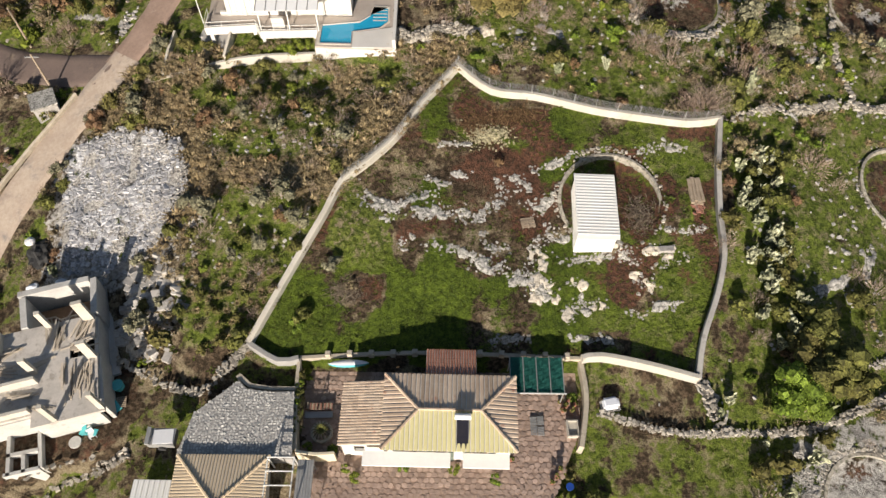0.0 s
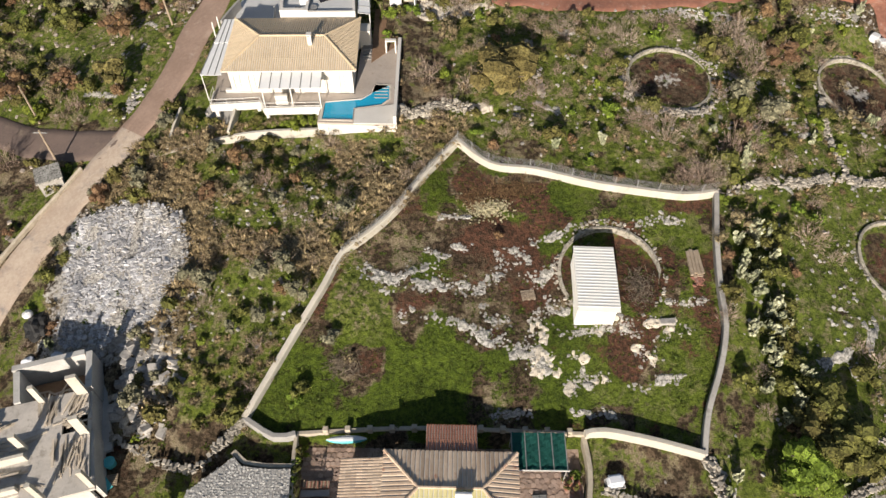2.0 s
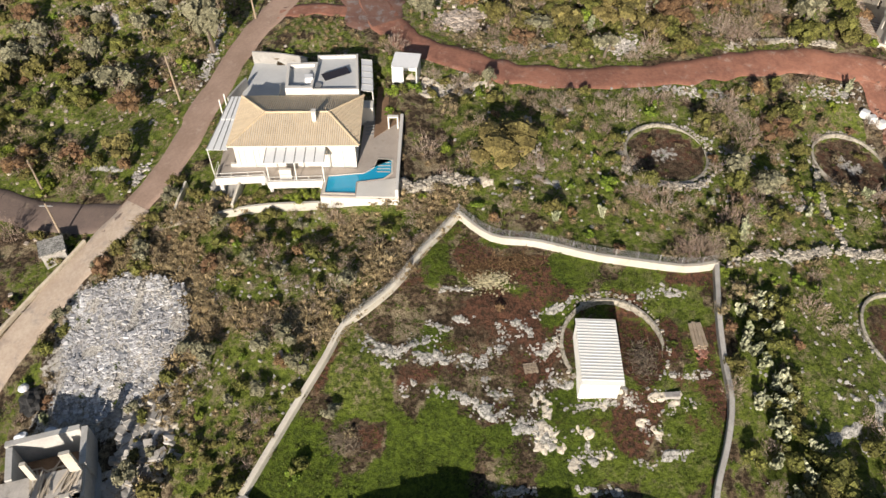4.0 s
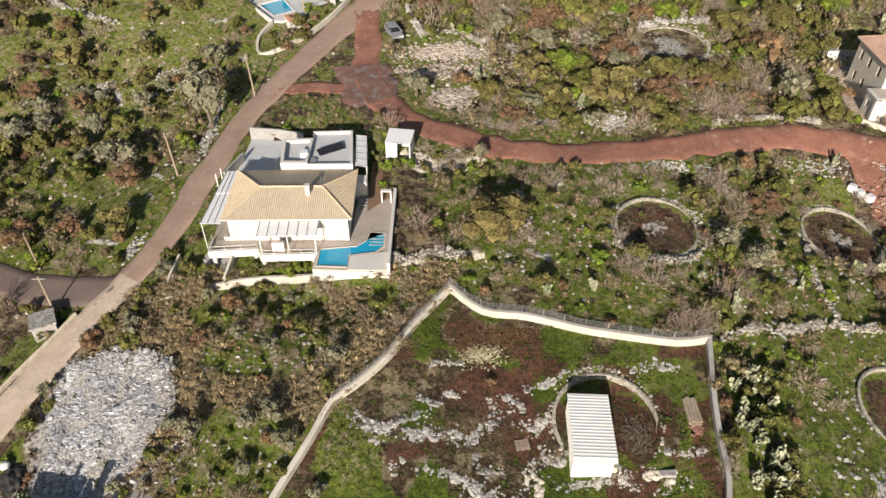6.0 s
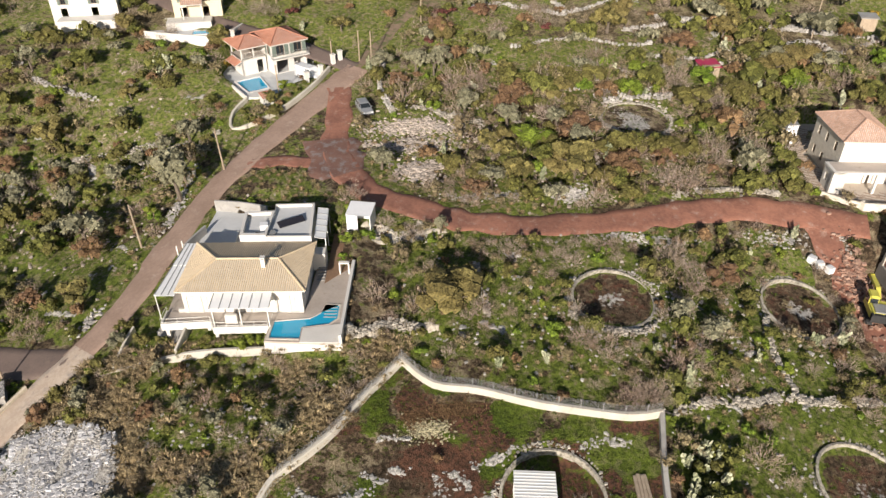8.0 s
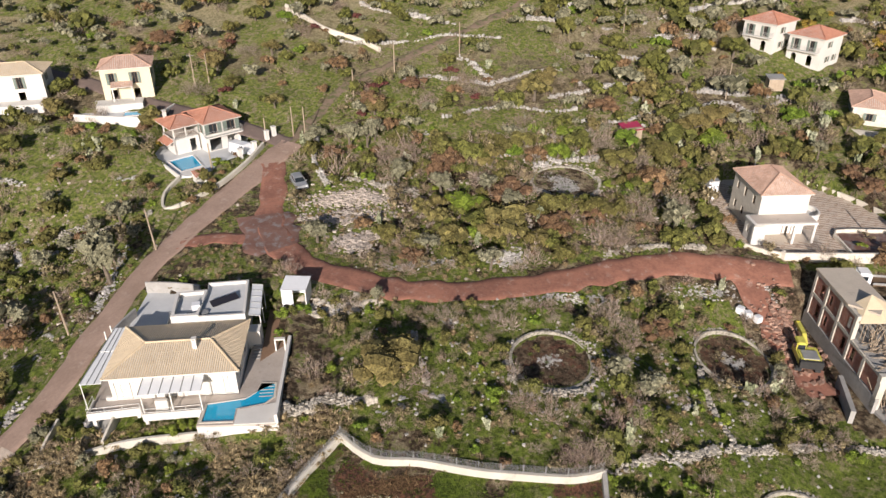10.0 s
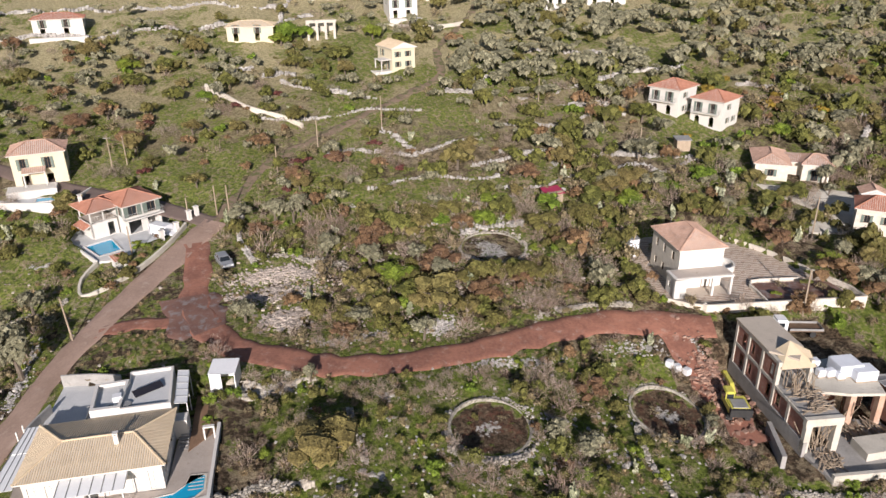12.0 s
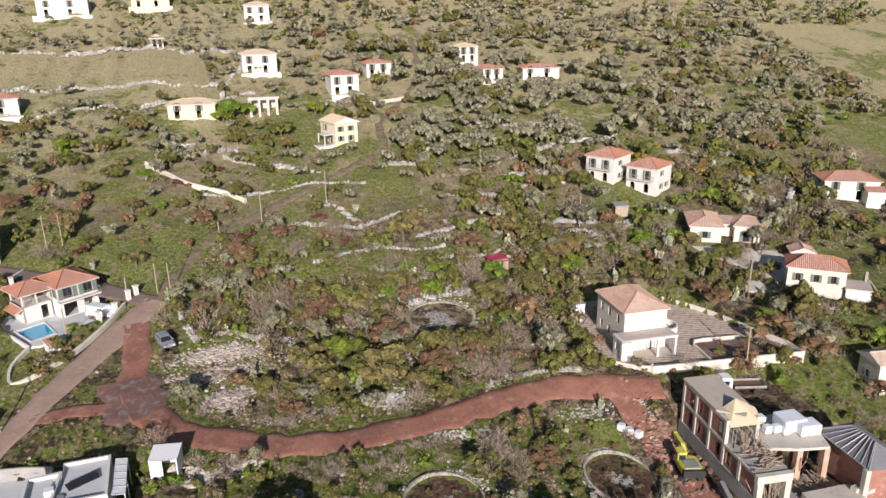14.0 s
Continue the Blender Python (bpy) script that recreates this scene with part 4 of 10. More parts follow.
# ---- plants ----
def leaf_quads(rng, pts, nrm, size):
    """Small bent leaf clumps at pts, facing roughly nrm: two-triangle kites."""
    n = len(pts)
    nrm = nrm + rng.normal(0, 0.55, (n, 3))
    nrm /= np.linalg.norm(nrm, axis=1)[:, None] + 1e-9
    t = np.cross(nrm, rng.normal(0, 1, (n, 3)))
    t /= np.linalg.norm(t, axis=1)[:, None] + 1e-9
    b = np.cross(nrm, t)
    s = (size * rng.uniform(0.6, 1.35, n))[:, None]
    v = np.stack([pts - t * s * 0.5, pts - b * s * 0.42 + nrm * s * 0.1, pts + t * s * 0.5, pts + b * s * 0.42 + nrm * s * 0.1], 1)
    return v.reshape(-1, 3), np.arange(4 * n).reshape(-1, 4)


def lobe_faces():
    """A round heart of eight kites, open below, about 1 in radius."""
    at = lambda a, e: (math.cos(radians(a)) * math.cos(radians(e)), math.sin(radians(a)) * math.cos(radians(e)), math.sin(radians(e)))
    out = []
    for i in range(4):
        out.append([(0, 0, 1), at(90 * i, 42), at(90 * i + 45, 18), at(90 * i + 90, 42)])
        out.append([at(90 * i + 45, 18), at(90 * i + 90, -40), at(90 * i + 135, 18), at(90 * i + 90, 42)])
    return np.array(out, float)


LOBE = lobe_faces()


def crown(rng, radius, height, base, n, size, lobes=9, gaps=0.25, solid=0.86):
    """An uneven crown: leaf clumps on many lobes, thin in places, round dense hearts. Returns vertices and faces, hearts first."""
    c = rng.normal(0, 1, (lobes, 3))
    c /= np.linalg.norm(c, axis=1)[:, None]
    c *= (rng.uniform(0.35, 0.75, lobes))[:, None]
    c[:, 2] = np.abs(c[:, 2]) * 0.9 - 0.15
    lr = rng.uniform(0.26, 0.48, lobes)
    k = rng.choice(lobes, n, p=lr**2 / (lr**2).sum())
    d = rng.normal(0, 1, (n, 3))
    d /= np.linalg.norm(d, axis=1)[:, None]
    d[:, 2] = np.where(d[:, 2] < -0.35, -d[:, 2], d[:, 2])
    p = c[k] + d * (lr[k] * rng.uniform(0.75, 1.12, n))[:, None]
    hole = np.sin(p[:, 0] * 5 + lobes) * np.sin(p[:, 1] * 5.7 + 1) * np.sin(p[:, 2] * 4.4 + 2)
    keep = hole < 0.55 - gaps
    p, d = p[keep], d[keep]
    mid, stretch = (height + base) / 2, np.array((radius, radius, (height - base) / 1.7))
    pts = p * stretch + (0, 0, mid - 0.1 * (height - base))
    pts[:, 2] = np.maximum(pts[:, 2], 0.05)
    v, f = leaf_quads(rng, pts, d + (0, 0, 0.35), size)
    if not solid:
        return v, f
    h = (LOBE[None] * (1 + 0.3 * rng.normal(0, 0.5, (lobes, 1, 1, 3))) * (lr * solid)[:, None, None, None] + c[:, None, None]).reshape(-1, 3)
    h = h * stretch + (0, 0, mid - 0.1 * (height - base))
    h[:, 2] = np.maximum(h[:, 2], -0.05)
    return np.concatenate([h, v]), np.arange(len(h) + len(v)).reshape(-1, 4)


def twigs(rng, radius, height, n, width=0.035, spread=1.0):
    """Bare twigs fanning out from the ground: slender kites."""
    a, e = rng.random(n) * 6.28, rng.uniform(0.35, 1.5, n)
    d = np.stack([np.cos(a) * np.cos(e), np.sin(a) * np.cos(e), np.sin(e)], 1)
    root = np.stack([np.cos(a), np.sin(a), 0 * a], 1) * (rng.random(n) * radius * 0.6)[:, None]
    start = root + d * (rng.uniform(0.0, 0.55, n) * height)[:, None] * (spread, spread, 0.8)
    bend = rng.normal(0, 0.25, (n, 3))
    end = start + (d + bend) * (rng.uniform(0.3, 0.65, n) * height)[:, None]
    end[:, 2] = np.clip(end[:, 2], 0.05, height * 1.05)
    w = np.cross(d, rng.normal(0, 1, (n, 3)))
    w *= width / (np.linalg.norm(w, axis=1)[:, None] + 1e-9)
    m = (start + end) / 2
    v = np.stack([start, m - w, end, m + w], 1)
    return v.reshape(-1, 3), np.arange(4 * n).reshape(-1, 4)


def brush(rng, radius, height, n, width):
    """A rounded haze of fine twigs pointing up and outwards."""
    d = rng.normal(0, 1, (n, 3))
    d[:, 2] = np.abs(d[:, 2]) * 0.9
    d /= np.linalg.norm(d, axis=1)[:, None]
    lump = 0.75 + 0.35 * np.sin(3 * np.arctan2(d[:, 1], d[:, 0]) + n) * np.sin(4 * d[:, 2] + 1)
    p = d * (rng.uniform(0.3, 1.0, n) ** 0.6 * lump)[:, None] * (radius, radius, height * 0.92)
    g = d * 0.8 + (0, 0, 0.45) + rng.normal(0, 0.42, (n, 3))
    g *= rng.uniform(0.10, 0.24, (n, 1))
    w = np.cross(g, rng.normal(0, 1, (n, 3)))
    w *= width / (np.linalg.norm(w, axis=1)[:, None] + 1e-9)
    v = np.stack([p, p + g * 0.5 - w, p + g, p + g * 0.5 + w], 1).reshape(-1, 3)
    v[:, 2] = np.maximum(v[:, 2], 0.0)
    return v, np.arange(4 * n).reshape(-1, 4)


def tussock(rng, radius, height, n, width=0.03):
    a, l = rng.random(n) * 6.28, rng.uniform(0.5, 1.0, n)
    d = np.stack([np.cos(a), np.sin(a), 0 * a], 1)
    root = d * (rng.random(n) * radius * 0.35)[:, None]
    mid = root + d * (radius * 0.35 * l)[:, None] + np.array([0, 0, 1]) * (height * 0.8 * l)[:, None]
    tip = root + d * (radius * l)[:, None] + np.array([0, 0, 1]) * (height * l * rng.uniform(0.55, 1, n))[:, None]
    w = np.stack([-np.sin(a), np.cos(a), 0 * a], 1) * width
    v = np.stack([root, mid - w, tip, mid + w], 1)
    return v.reshape(-1, 3), np.arange(4 * n).reshape(-1, 4)


def pads(rng, radius, height, n):
    """Prickly pear: flat oval pads growing out of one another."""
    vs, fs, pos = [], [], [(np.array([rng.normal(0, radius * 0.07), rng.normal(0, radius * 0.07), 0.0]), rng.random() * 6.28) for _ in range(max(4, n // 14))]
    for i in range(n):
        base, a = pos[rng.integers(0, len(pos))]
        if np.hypot(*base[:2]) > radius or base[2] > height:
            base, a = pos[rng.integers(0, max(4, n // 14))]
        yaw, lean = rng.random() * 6.28, rng.uniform(-0.8, 0.8)
        up = np.array([math.sin(lean) * math.cos(a), math.sin(lean) * math.sin(a), math.cos(lean)])
        side = np.cross(up, [math.cos(yaw), math.sin(yaw), 0.3])
        side /= np.linalg.norm(side)
        nn = np.cross(side, up)
        L, W = rng.uniform(0.28, 0.48), rng.uniform(0.13, 0.2)
        o = len(vs) * 12
        ring = [(0.0, 0.25), (0.3, 0.9), (0.65, 1.0), (1.0, 0.4), (1.0, -0.4), (0.65, -1.0), (0.3, -0.9), (0.0, -0.25)]
        pts = [base + up * L * t + side * W * s for t, s in ring] + [base + up * L * 0.5 + nn * 0.035, base + up * L * 0.5 - nn * 0.035]
        k = len(vs)
        vs.extend(pts)
        for f in range(0, 8, 2):
            fs.append((k + f, k + f + 1, k + (f + 2) % 8, k + 8))
            fs.append((k + (f + 2) % 8, k + f + 1, k + f, k + 9))
        pos.append((base + up * L * 0.9, rng.random() * 6.28))
    return np.array(vs), np.array(fs)


def stem(rng, height, r, lean=0.2, limbs=4, reach=0.8):
    """A tapered trunk that forks into limbs."""
    bm = BM()
    fork = Vector((rng.normal(0, lean) * height * 0.3, rng.normal(0, lean) * height * 0.3, height * 0.45))
    rod(bm, (0, 0, -0.3), fork * 0.5, r, r * 0.8)
    rod(bm, fork * 0.5, fork, r * 0.8, r * 0.6)
    for i in range(limbs):
        a = 6.28 * i / limbs + rng.normal(0, 0.4)
        k = fork + Vector((math.cos(a) * reach * 0.5, math.sin(a) * reach * 0.5, height * 0.22))
        rod(bm, fork, k, r * 0.5, r * 0.3, 5)
        rod(bm, k, k + Vector((math.cos(a + 0.4) * reach * 0.5, math.sin(a + 0.4) * reach * 0.5, height * 0.2)), r * 0.3, r * 0.1, 5)
    return bm


def joined(*sets):
    """Several (vertices, faces) in one, with a material index for each."""
    vs, fs, idx, o = [], [], [], 0
    for i, (v, f) in enumerate(sets):
        vs.append(v), fs.append(f + o), idx.append(np.full(len(f), i))
        o += len(v)
    return np.concatenate(vs), np.concatenate(fs), np.concatenate(idx)


def np_join(*sets):
    v, f, _ = joined(*sets)
    return v, f


PRNG = np.random.default_rng(11)
PLANTS = {}
HEARTS = {"olive": 72, "crimson": 64, "bush": 72, "lush": 64, "dry": 64, "rust": 64, "gold": 72}


def plant_kinds():
    """Each kind: list of (verts, faces, index) shapes and their materials, about 1 m in radius."""
    r = PRNG

    def kind(name, mats, shapes):
        PLANTS[name] = (mats, shapes)

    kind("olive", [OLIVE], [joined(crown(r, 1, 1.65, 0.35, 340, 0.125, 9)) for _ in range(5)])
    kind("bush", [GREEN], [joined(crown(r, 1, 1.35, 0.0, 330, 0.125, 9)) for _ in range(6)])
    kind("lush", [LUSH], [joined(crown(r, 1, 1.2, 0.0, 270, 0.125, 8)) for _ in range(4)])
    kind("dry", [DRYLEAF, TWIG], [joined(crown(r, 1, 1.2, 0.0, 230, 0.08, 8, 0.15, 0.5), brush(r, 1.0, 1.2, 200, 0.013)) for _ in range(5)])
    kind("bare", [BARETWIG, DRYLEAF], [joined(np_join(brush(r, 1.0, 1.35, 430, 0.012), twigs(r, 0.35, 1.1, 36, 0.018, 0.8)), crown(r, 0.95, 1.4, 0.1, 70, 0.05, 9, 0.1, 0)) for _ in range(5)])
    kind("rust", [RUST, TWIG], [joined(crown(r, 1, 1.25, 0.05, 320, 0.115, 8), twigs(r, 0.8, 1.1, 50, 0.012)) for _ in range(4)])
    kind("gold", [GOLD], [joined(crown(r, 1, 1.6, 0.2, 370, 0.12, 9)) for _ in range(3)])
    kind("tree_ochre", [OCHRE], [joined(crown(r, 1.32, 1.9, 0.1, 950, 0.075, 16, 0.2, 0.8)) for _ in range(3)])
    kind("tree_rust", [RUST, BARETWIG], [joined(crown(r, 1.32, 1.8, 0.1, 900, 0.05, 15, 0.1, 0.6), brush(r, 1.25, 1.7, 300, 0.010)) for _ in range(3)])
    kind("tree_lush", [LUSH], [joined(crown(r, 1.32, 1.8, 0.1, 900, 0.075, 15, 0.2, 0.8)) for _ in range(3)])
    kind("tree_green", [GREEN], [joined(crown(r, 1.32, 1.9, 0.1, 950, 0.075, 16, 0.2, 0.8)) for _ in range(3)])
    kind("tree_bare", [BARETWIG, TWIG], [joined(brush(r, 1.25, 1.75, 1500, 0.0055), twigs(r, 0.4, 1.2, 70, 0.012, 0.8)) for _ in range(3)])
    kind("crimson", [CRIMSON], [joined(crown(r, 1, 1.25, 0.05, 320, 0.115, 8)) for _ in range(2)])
    kind("straw", [STRAW], [joined(tussock(r, 1, 1.0, 56, 0.06)) for _ in range(4)])
    kind("pear", [PEAR], [joined(pads(r, 1.3, 1.2, 70)) for _ in range(3)])
    kind("weed", [BLADE], [joined(tussock(r, 1, 0.55, 15, 0.12)) for _ in range(4)])


plant_kinds()
SHARED = {}


def shape_mesh(kind, i):
    if (kind, i) not in SHARED:
        mats, shapes = PLANTS[kind]
        v, f, idx = shapes[i]
        SHARED[kind, i] = arrays(kind + "_shape", v, f, mats, idx)
    return SHARED[kind, i]


def cover(name, kind, xs, ys, sizes, label, category, seed=0, thin=1.0, tall=(0.8, 1.2)):
    """Many plants of one kind in one mesh."""
    rng = np.random.default_rng(seed)
    mats, shapes = PLANTS[kind]
    zs = ground(xs, ys)
    pick = rng.integers(0, len(shapes), len(xs))
    vs, fs, ids, o = [], [], [], 0
    for i, (v, f, idx) in enumerate(shapes):
        m = np.flatnonzero(pick == i)
        if not len(m):
            continue
        if thin < 1 and kind != "pear":
            thin = max(thin, 0.3) if kind == "bare" else thin
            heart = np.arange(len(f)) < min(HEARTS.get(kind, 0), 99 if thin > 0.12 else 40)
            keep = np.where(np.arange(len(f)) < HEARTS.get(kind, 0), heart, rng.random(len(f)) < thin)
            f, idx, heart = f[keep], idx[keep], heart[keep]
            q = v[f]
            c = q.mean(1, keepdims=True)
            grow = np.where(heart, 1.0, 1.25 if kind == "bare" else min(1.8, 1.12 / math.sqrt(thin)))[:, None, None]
            v = ((q - c) * grow + c).reshape(-1, 3)
            f = np.arange(len(v)).reshape(-1, 4)
        a, s, h = rng.random(len(m)) * 6.28, sizes[m], sizes[m] * rng.uniform(*tall, len(m))
        x = v[None, :, 0] * np.cos(a)[:, None] - v[None, :, 1] * np.sin(a)[:, None]
        y = v[None, :, 0] * np.sin(a)[:, None] + v[None, :, 1] * np.cos(a)[:, None]
        w = np.stack([x * s[:, None] + xs[m][:, None], y * s[:, None] + ys[m][:, None], v[None, :, 2] * h[:, None] + zs[m][:, None] - 0.05], -1)
        vs.append(w.reshape(-1, 3))
        fs.append((f[None] + (np.arange(len(m)) * len(v))[:, None, None]).reshape(-1, f.shape[1]) + o)
        ids.append(np.tile(idx, len(m)))
        o += len(m) * len(v)
    return tagged(new(name, arrays(name, np.concatenate(vs), np.concatenate(fs), mats, np.concatenate(ids))), label, category, kind="stuff")


def shrub(name, kind, x, y, size, label, category="shrub", group="", tall=1.0, trunk=None, rng=PRNG):
    """One plant as a thing of its own: a crown, with a trunk under a tree."""
    me = shape_mesh(kind, int(rng.integers(0, len(PLANTS[kind][1]))))
    m = Matrix.Translation((x, y, gz(x, y) - 0.05)) @ Matrix.Rotation(rng.random() * 6.28, 4, "Z") @ Matrix.Diagonal((size, size, size * tall, 1))
    if trunk is None:
        ob = new(name, me)
        ob.matrix_world = m
        return tagged(ob, label, category, group)
    ob = tagged(new(name), label, category, group)
    ob.matrix_world = m
    t, c = new("trunk", trunk), new("crown", me)
    t.parent = c.parent = ob
    return ob


TRUNKS = [meshed("trunk_shape", stem(PRNG, 1.3, 0.11), BARK) for _ in range(3)]


def spread(rng, box4, spacing, tries=60000, ok=None):
    """Points at least about spacing apart in a plan box, where ok(x, y) holds."""
    x0, y0, x1, y1 = box4
    n = min(tries, int((x1 - x0) * (y1 - y0) / spacing**2 * 5))
    x, y = rng.uniform(x0, x1, n), rng.uniform(y0, y1, n)
    good = ok(x, y) if ok else np.ones(n, bool)
    grid, out = {}, []
    for i in np.flatnonzero(good):
        key = (int(x[i] // spacing), int(y[i] // spacing))
        near = [grid.get((key[0] + a, key[1] + b)) for a in (-1, 0, 1) for b in (-1, 0, 1)]
        if all(q is None or (q[0] - x[i]) ** 2 + (q[1] - y[i]) ** 2 > (0.8 * spacing) ** 2 for q in near):
            grid[key] = (x[i], y[i])
            out.append((x[i], y[i]))
    return np.array(out).reshape(-1, 2)


def clear(x, y, margin=0.9):
    ok = (road_near(x, y) > margin) & ~built_on(x, y) & ~inside(PLOT, x, y) & ~inside(GRAVEL, x, y)
    for cx, cy, r, d in CIRCLES:
        ok &= np.hypot(x - cx, y - cy) > r + 0.8 + 1.1 * (cy > 74)
    return ok




# ---- walled plot ----
masonry("plot_wall", PLOT_W, 0.75, 0.5, PALECON, "pale boundary wall with a flat grey coping")
north_wall, NW_P, NW_Z = masonry("plot_wall", PLOT_N, 0.75, 0.45, PALECON, "pale rendered boundary wall under a wire fence")
masonry("plot_wall", PLOT_E, 0.75, 0.45, CONCRETE, "grey concrete boundary wall beside prickly pears")
masonry("plot_wall", PLOT_S, 0.95, 0.45, PALECON, "pale rendered boundary wall at the lower edge of the plot")
masonry("plot_wall", PLOT_SW, 0.75, 0.45, CONCRETE, "short grey boundary wall above a small lawn")


def wire_fence(points, tops, label, height=1.0, gap=2.0, west=False):
    """Steel posts and woven wire on top of a wall."""
    root = thing("wire_fence", points[0][0], points[0][1], tops[0], label=label, category="fence")
    o = Vector((points[0][0], points[0][1], tops[0]))
    run = 0.0
    wire = BM()
    last = None
    for (x0, y0), (x1, y1), z0, z1 in zip(points, points[1:], tops, tops[1:]):
        a, b = Vector((x0, y0, z0)) - o, Vector((x1, y1, z1)) - o
        n = (b - a).length
        while run < n:
            p = a.lerp(b, run / n)
            bm = BM()
            rod(bm, p - Vector((0, 0, 0.1)), p + Vector((0, 0, height)), 0.035, sides=5)
            part("post", bm, METAL_GREY, root)
            run += gap
        run -= n
        for k in range(9):
            h = Vector((0, 0, 0.05 + height * 0.9 * k / 8))
            rod(wire, a + h, b + h, 0.009, sides=3)
        m = max(1, int(n / 0.14))
        for k in range(m):
            p = a.lerp(b, k / m)
            rod(wire, p + Vector((0, 0, 0.03)), p + Vector((0, 0, height * 0.96)), 0.008, sides=3)
    part("wire_mesh", wire, METAL_GREY, root)


wire_fence([tuple(p) for p in NW_P], list(NW_Z), "grey woven wire fence on steel posts along the wall top")
WP = np.array(smoothed(PLOT_W, 0.9))
wire_fence([tuple(p) for p in WP[len(WP) // 2:]], list(land(WP[len(WP) // 2:, 0], WP[len(WP) // 2:, 1]) + 0.75), "low grey wire fence along the curved wall", 0.7)


def circle_wall(cx, cy, r, height, label, a0=0.0, a1=6.283, material=None, seed=0, width=0.5):
    pts = [(cx + r * math.cos(a0 + (a1 - a0) * i / 28), cy + r * math.sin(a0 + (a1 - a0) * i / 28)) for i in range(29)]
    return drystone(pts, height, width, label, material, seed, 0.27, 0.3)


CREAMROCK = surface("cream_bare_rock", (0.62, 0.565, 0.47), (0.46, 0.41, 0.335), (0.22, 0.19, 0.15), 0.92, 1.4, 7, 0.9, stains=(0.52, 0.66))
LEDGE = surface("bare_limestone", (0.50, 0.485, 0.45), (0.27, 0.26, 0.235), (0.10, 0.10, 0.085), 0.92, 2.2, 8, 0.9, stains=(0.47, 0.6))
RINGSTONE = surface("ring_stone", (0.42, 0.39, 0.33), (0.25, 0.23, 0.19), (0.13, 0.12, 0.09), 0.9, 1.3, 5, 0.6, stains=(0.48, 0.62))
REDROCK = surface("red_brown_rock", (0.34, 0.22, 0.165), (0.22, 0.12, 0.085), (0.42, 0.36, 0.31), 0.9, 0.5, 4, 0.6, island=0.3)
LABEL_RING = "low ring of pale stones round an old threshing floor"
for n, (cx, cy, r, drop) in enumerate(CIRCLES):
    ring = [(cx + (r + 0.42) * math.cos(a), cy + (r + 0.42) * math.sin(a)) for a in np.linspace(0, 6.283, 33)]
    masonry("threshing_floor_wall", ring, 0.04 if n < 5 else 0.10, 0.28, RINGSTONE, LABEL_RING, 0, None, "stone wall")
    circle_wall(cx, cy, r + 0.75, 0.2, "loose pale stones round a threshing floor", seed=n * 3, width=0.4)
for cx, cy, r in ((23.3, 60.4, 4.1), (33.1, 97.9, 4.4)):
    drystone([(cx + (r + 1.2) * math.cos(a / 10), cy - 0.3 + (r + 0.9) * math.sin(a / 10)) for a in range(36, 58, 2)], 0.5, 0.6, "curved dry stone step below a threshing floor", seed=int(cx))


def sheeting(bm, o, a, u, length, height, wave=0.25, depth=0.045):
    """One corrugated sheet: from o along a for length, and along u for height; its waves stand out sideways."""
    o, a, u = Vector(o), Vector(a).normalized(), Vector(u).normalized()
    out = a.cross(u)
    rows = []
    n = int(round(length / wave))
    for k in range(n):
        for t, d in ((0.0, 0.0), (0.55, 0.0), (0.65, depth), (0.9, depth)):
            p = o + a * ((k + t) * length / n) + out * d
            rows.append((bm.verts.new(p), bm.verts.new(p + u * height)))
    p = o + a * length
    rows.append((bm.verts.new(p), bm.verts.new(p + u * height)))
    for (p0, p1), (q0, q1) in zip(rows, rows[1:]):
        bm.faces.new((p0, q0, q1, p1))
    top = bmesh.ops.extrude_face_region(bm, geom=bm.faces[:])
    bmesh.ops.translate(bm, vec=-out * 0.03, verts=[v for v in top["geom"] if isinstance(v, bmesh.types.BMVert)])
    return bm


def shed():
    root = thing("metal_shed", 12.85, 36.0, 1.75, -2.0, "white corrugated metal shed with a long flat roof", "shed")
    L, W, h = 3.22, 5.85, 2.75
    part("side_panel", sheeting(BM(), (-L / 2, W / 2, -0.6), (0, -1, 0), (0, 0, 1), W, h + 0.55), METAL_WHITE, root)
    part("side_panel", sheeting(BM(), (L / 2, -W / 2, -0.6), (0, 1, 0), (0, 0, 1), W, h + 0.55), METAL_WHITE, root)
    part("end_panel", sheeting(BM(), (-L / 2 + 0.04, -W / 2, -0.6), (1, 0, 0), (0, 0, 1), L - 0.08, h + 0.5), METAL_WHITE, root)
    part("end_panel", sheeting(BM(), (L / 2 - 0.04, W / 2, -0.6), (-1, 0, 0), (0, 0, 1), L - 0.08, h + 0.55), METAL_WHITE, root)
    part("roof", sheeting(BM(), (-L / 2 - 0.125, W / 2 + 0.15, h + 0.19), (0, -1, -0.035), (1, 0, 0), W + 0.3, L + 0.25, 0.3, 0.022), METAL_WHITE, root)
    bm = BM()
    box(bm, 0, -W / 2 - 0.25, h - 0.18, L + 0.25, 0.5, 0.05, rx=14)
    part("front_flashing", bm, METAL_WHITE, root)


shed()


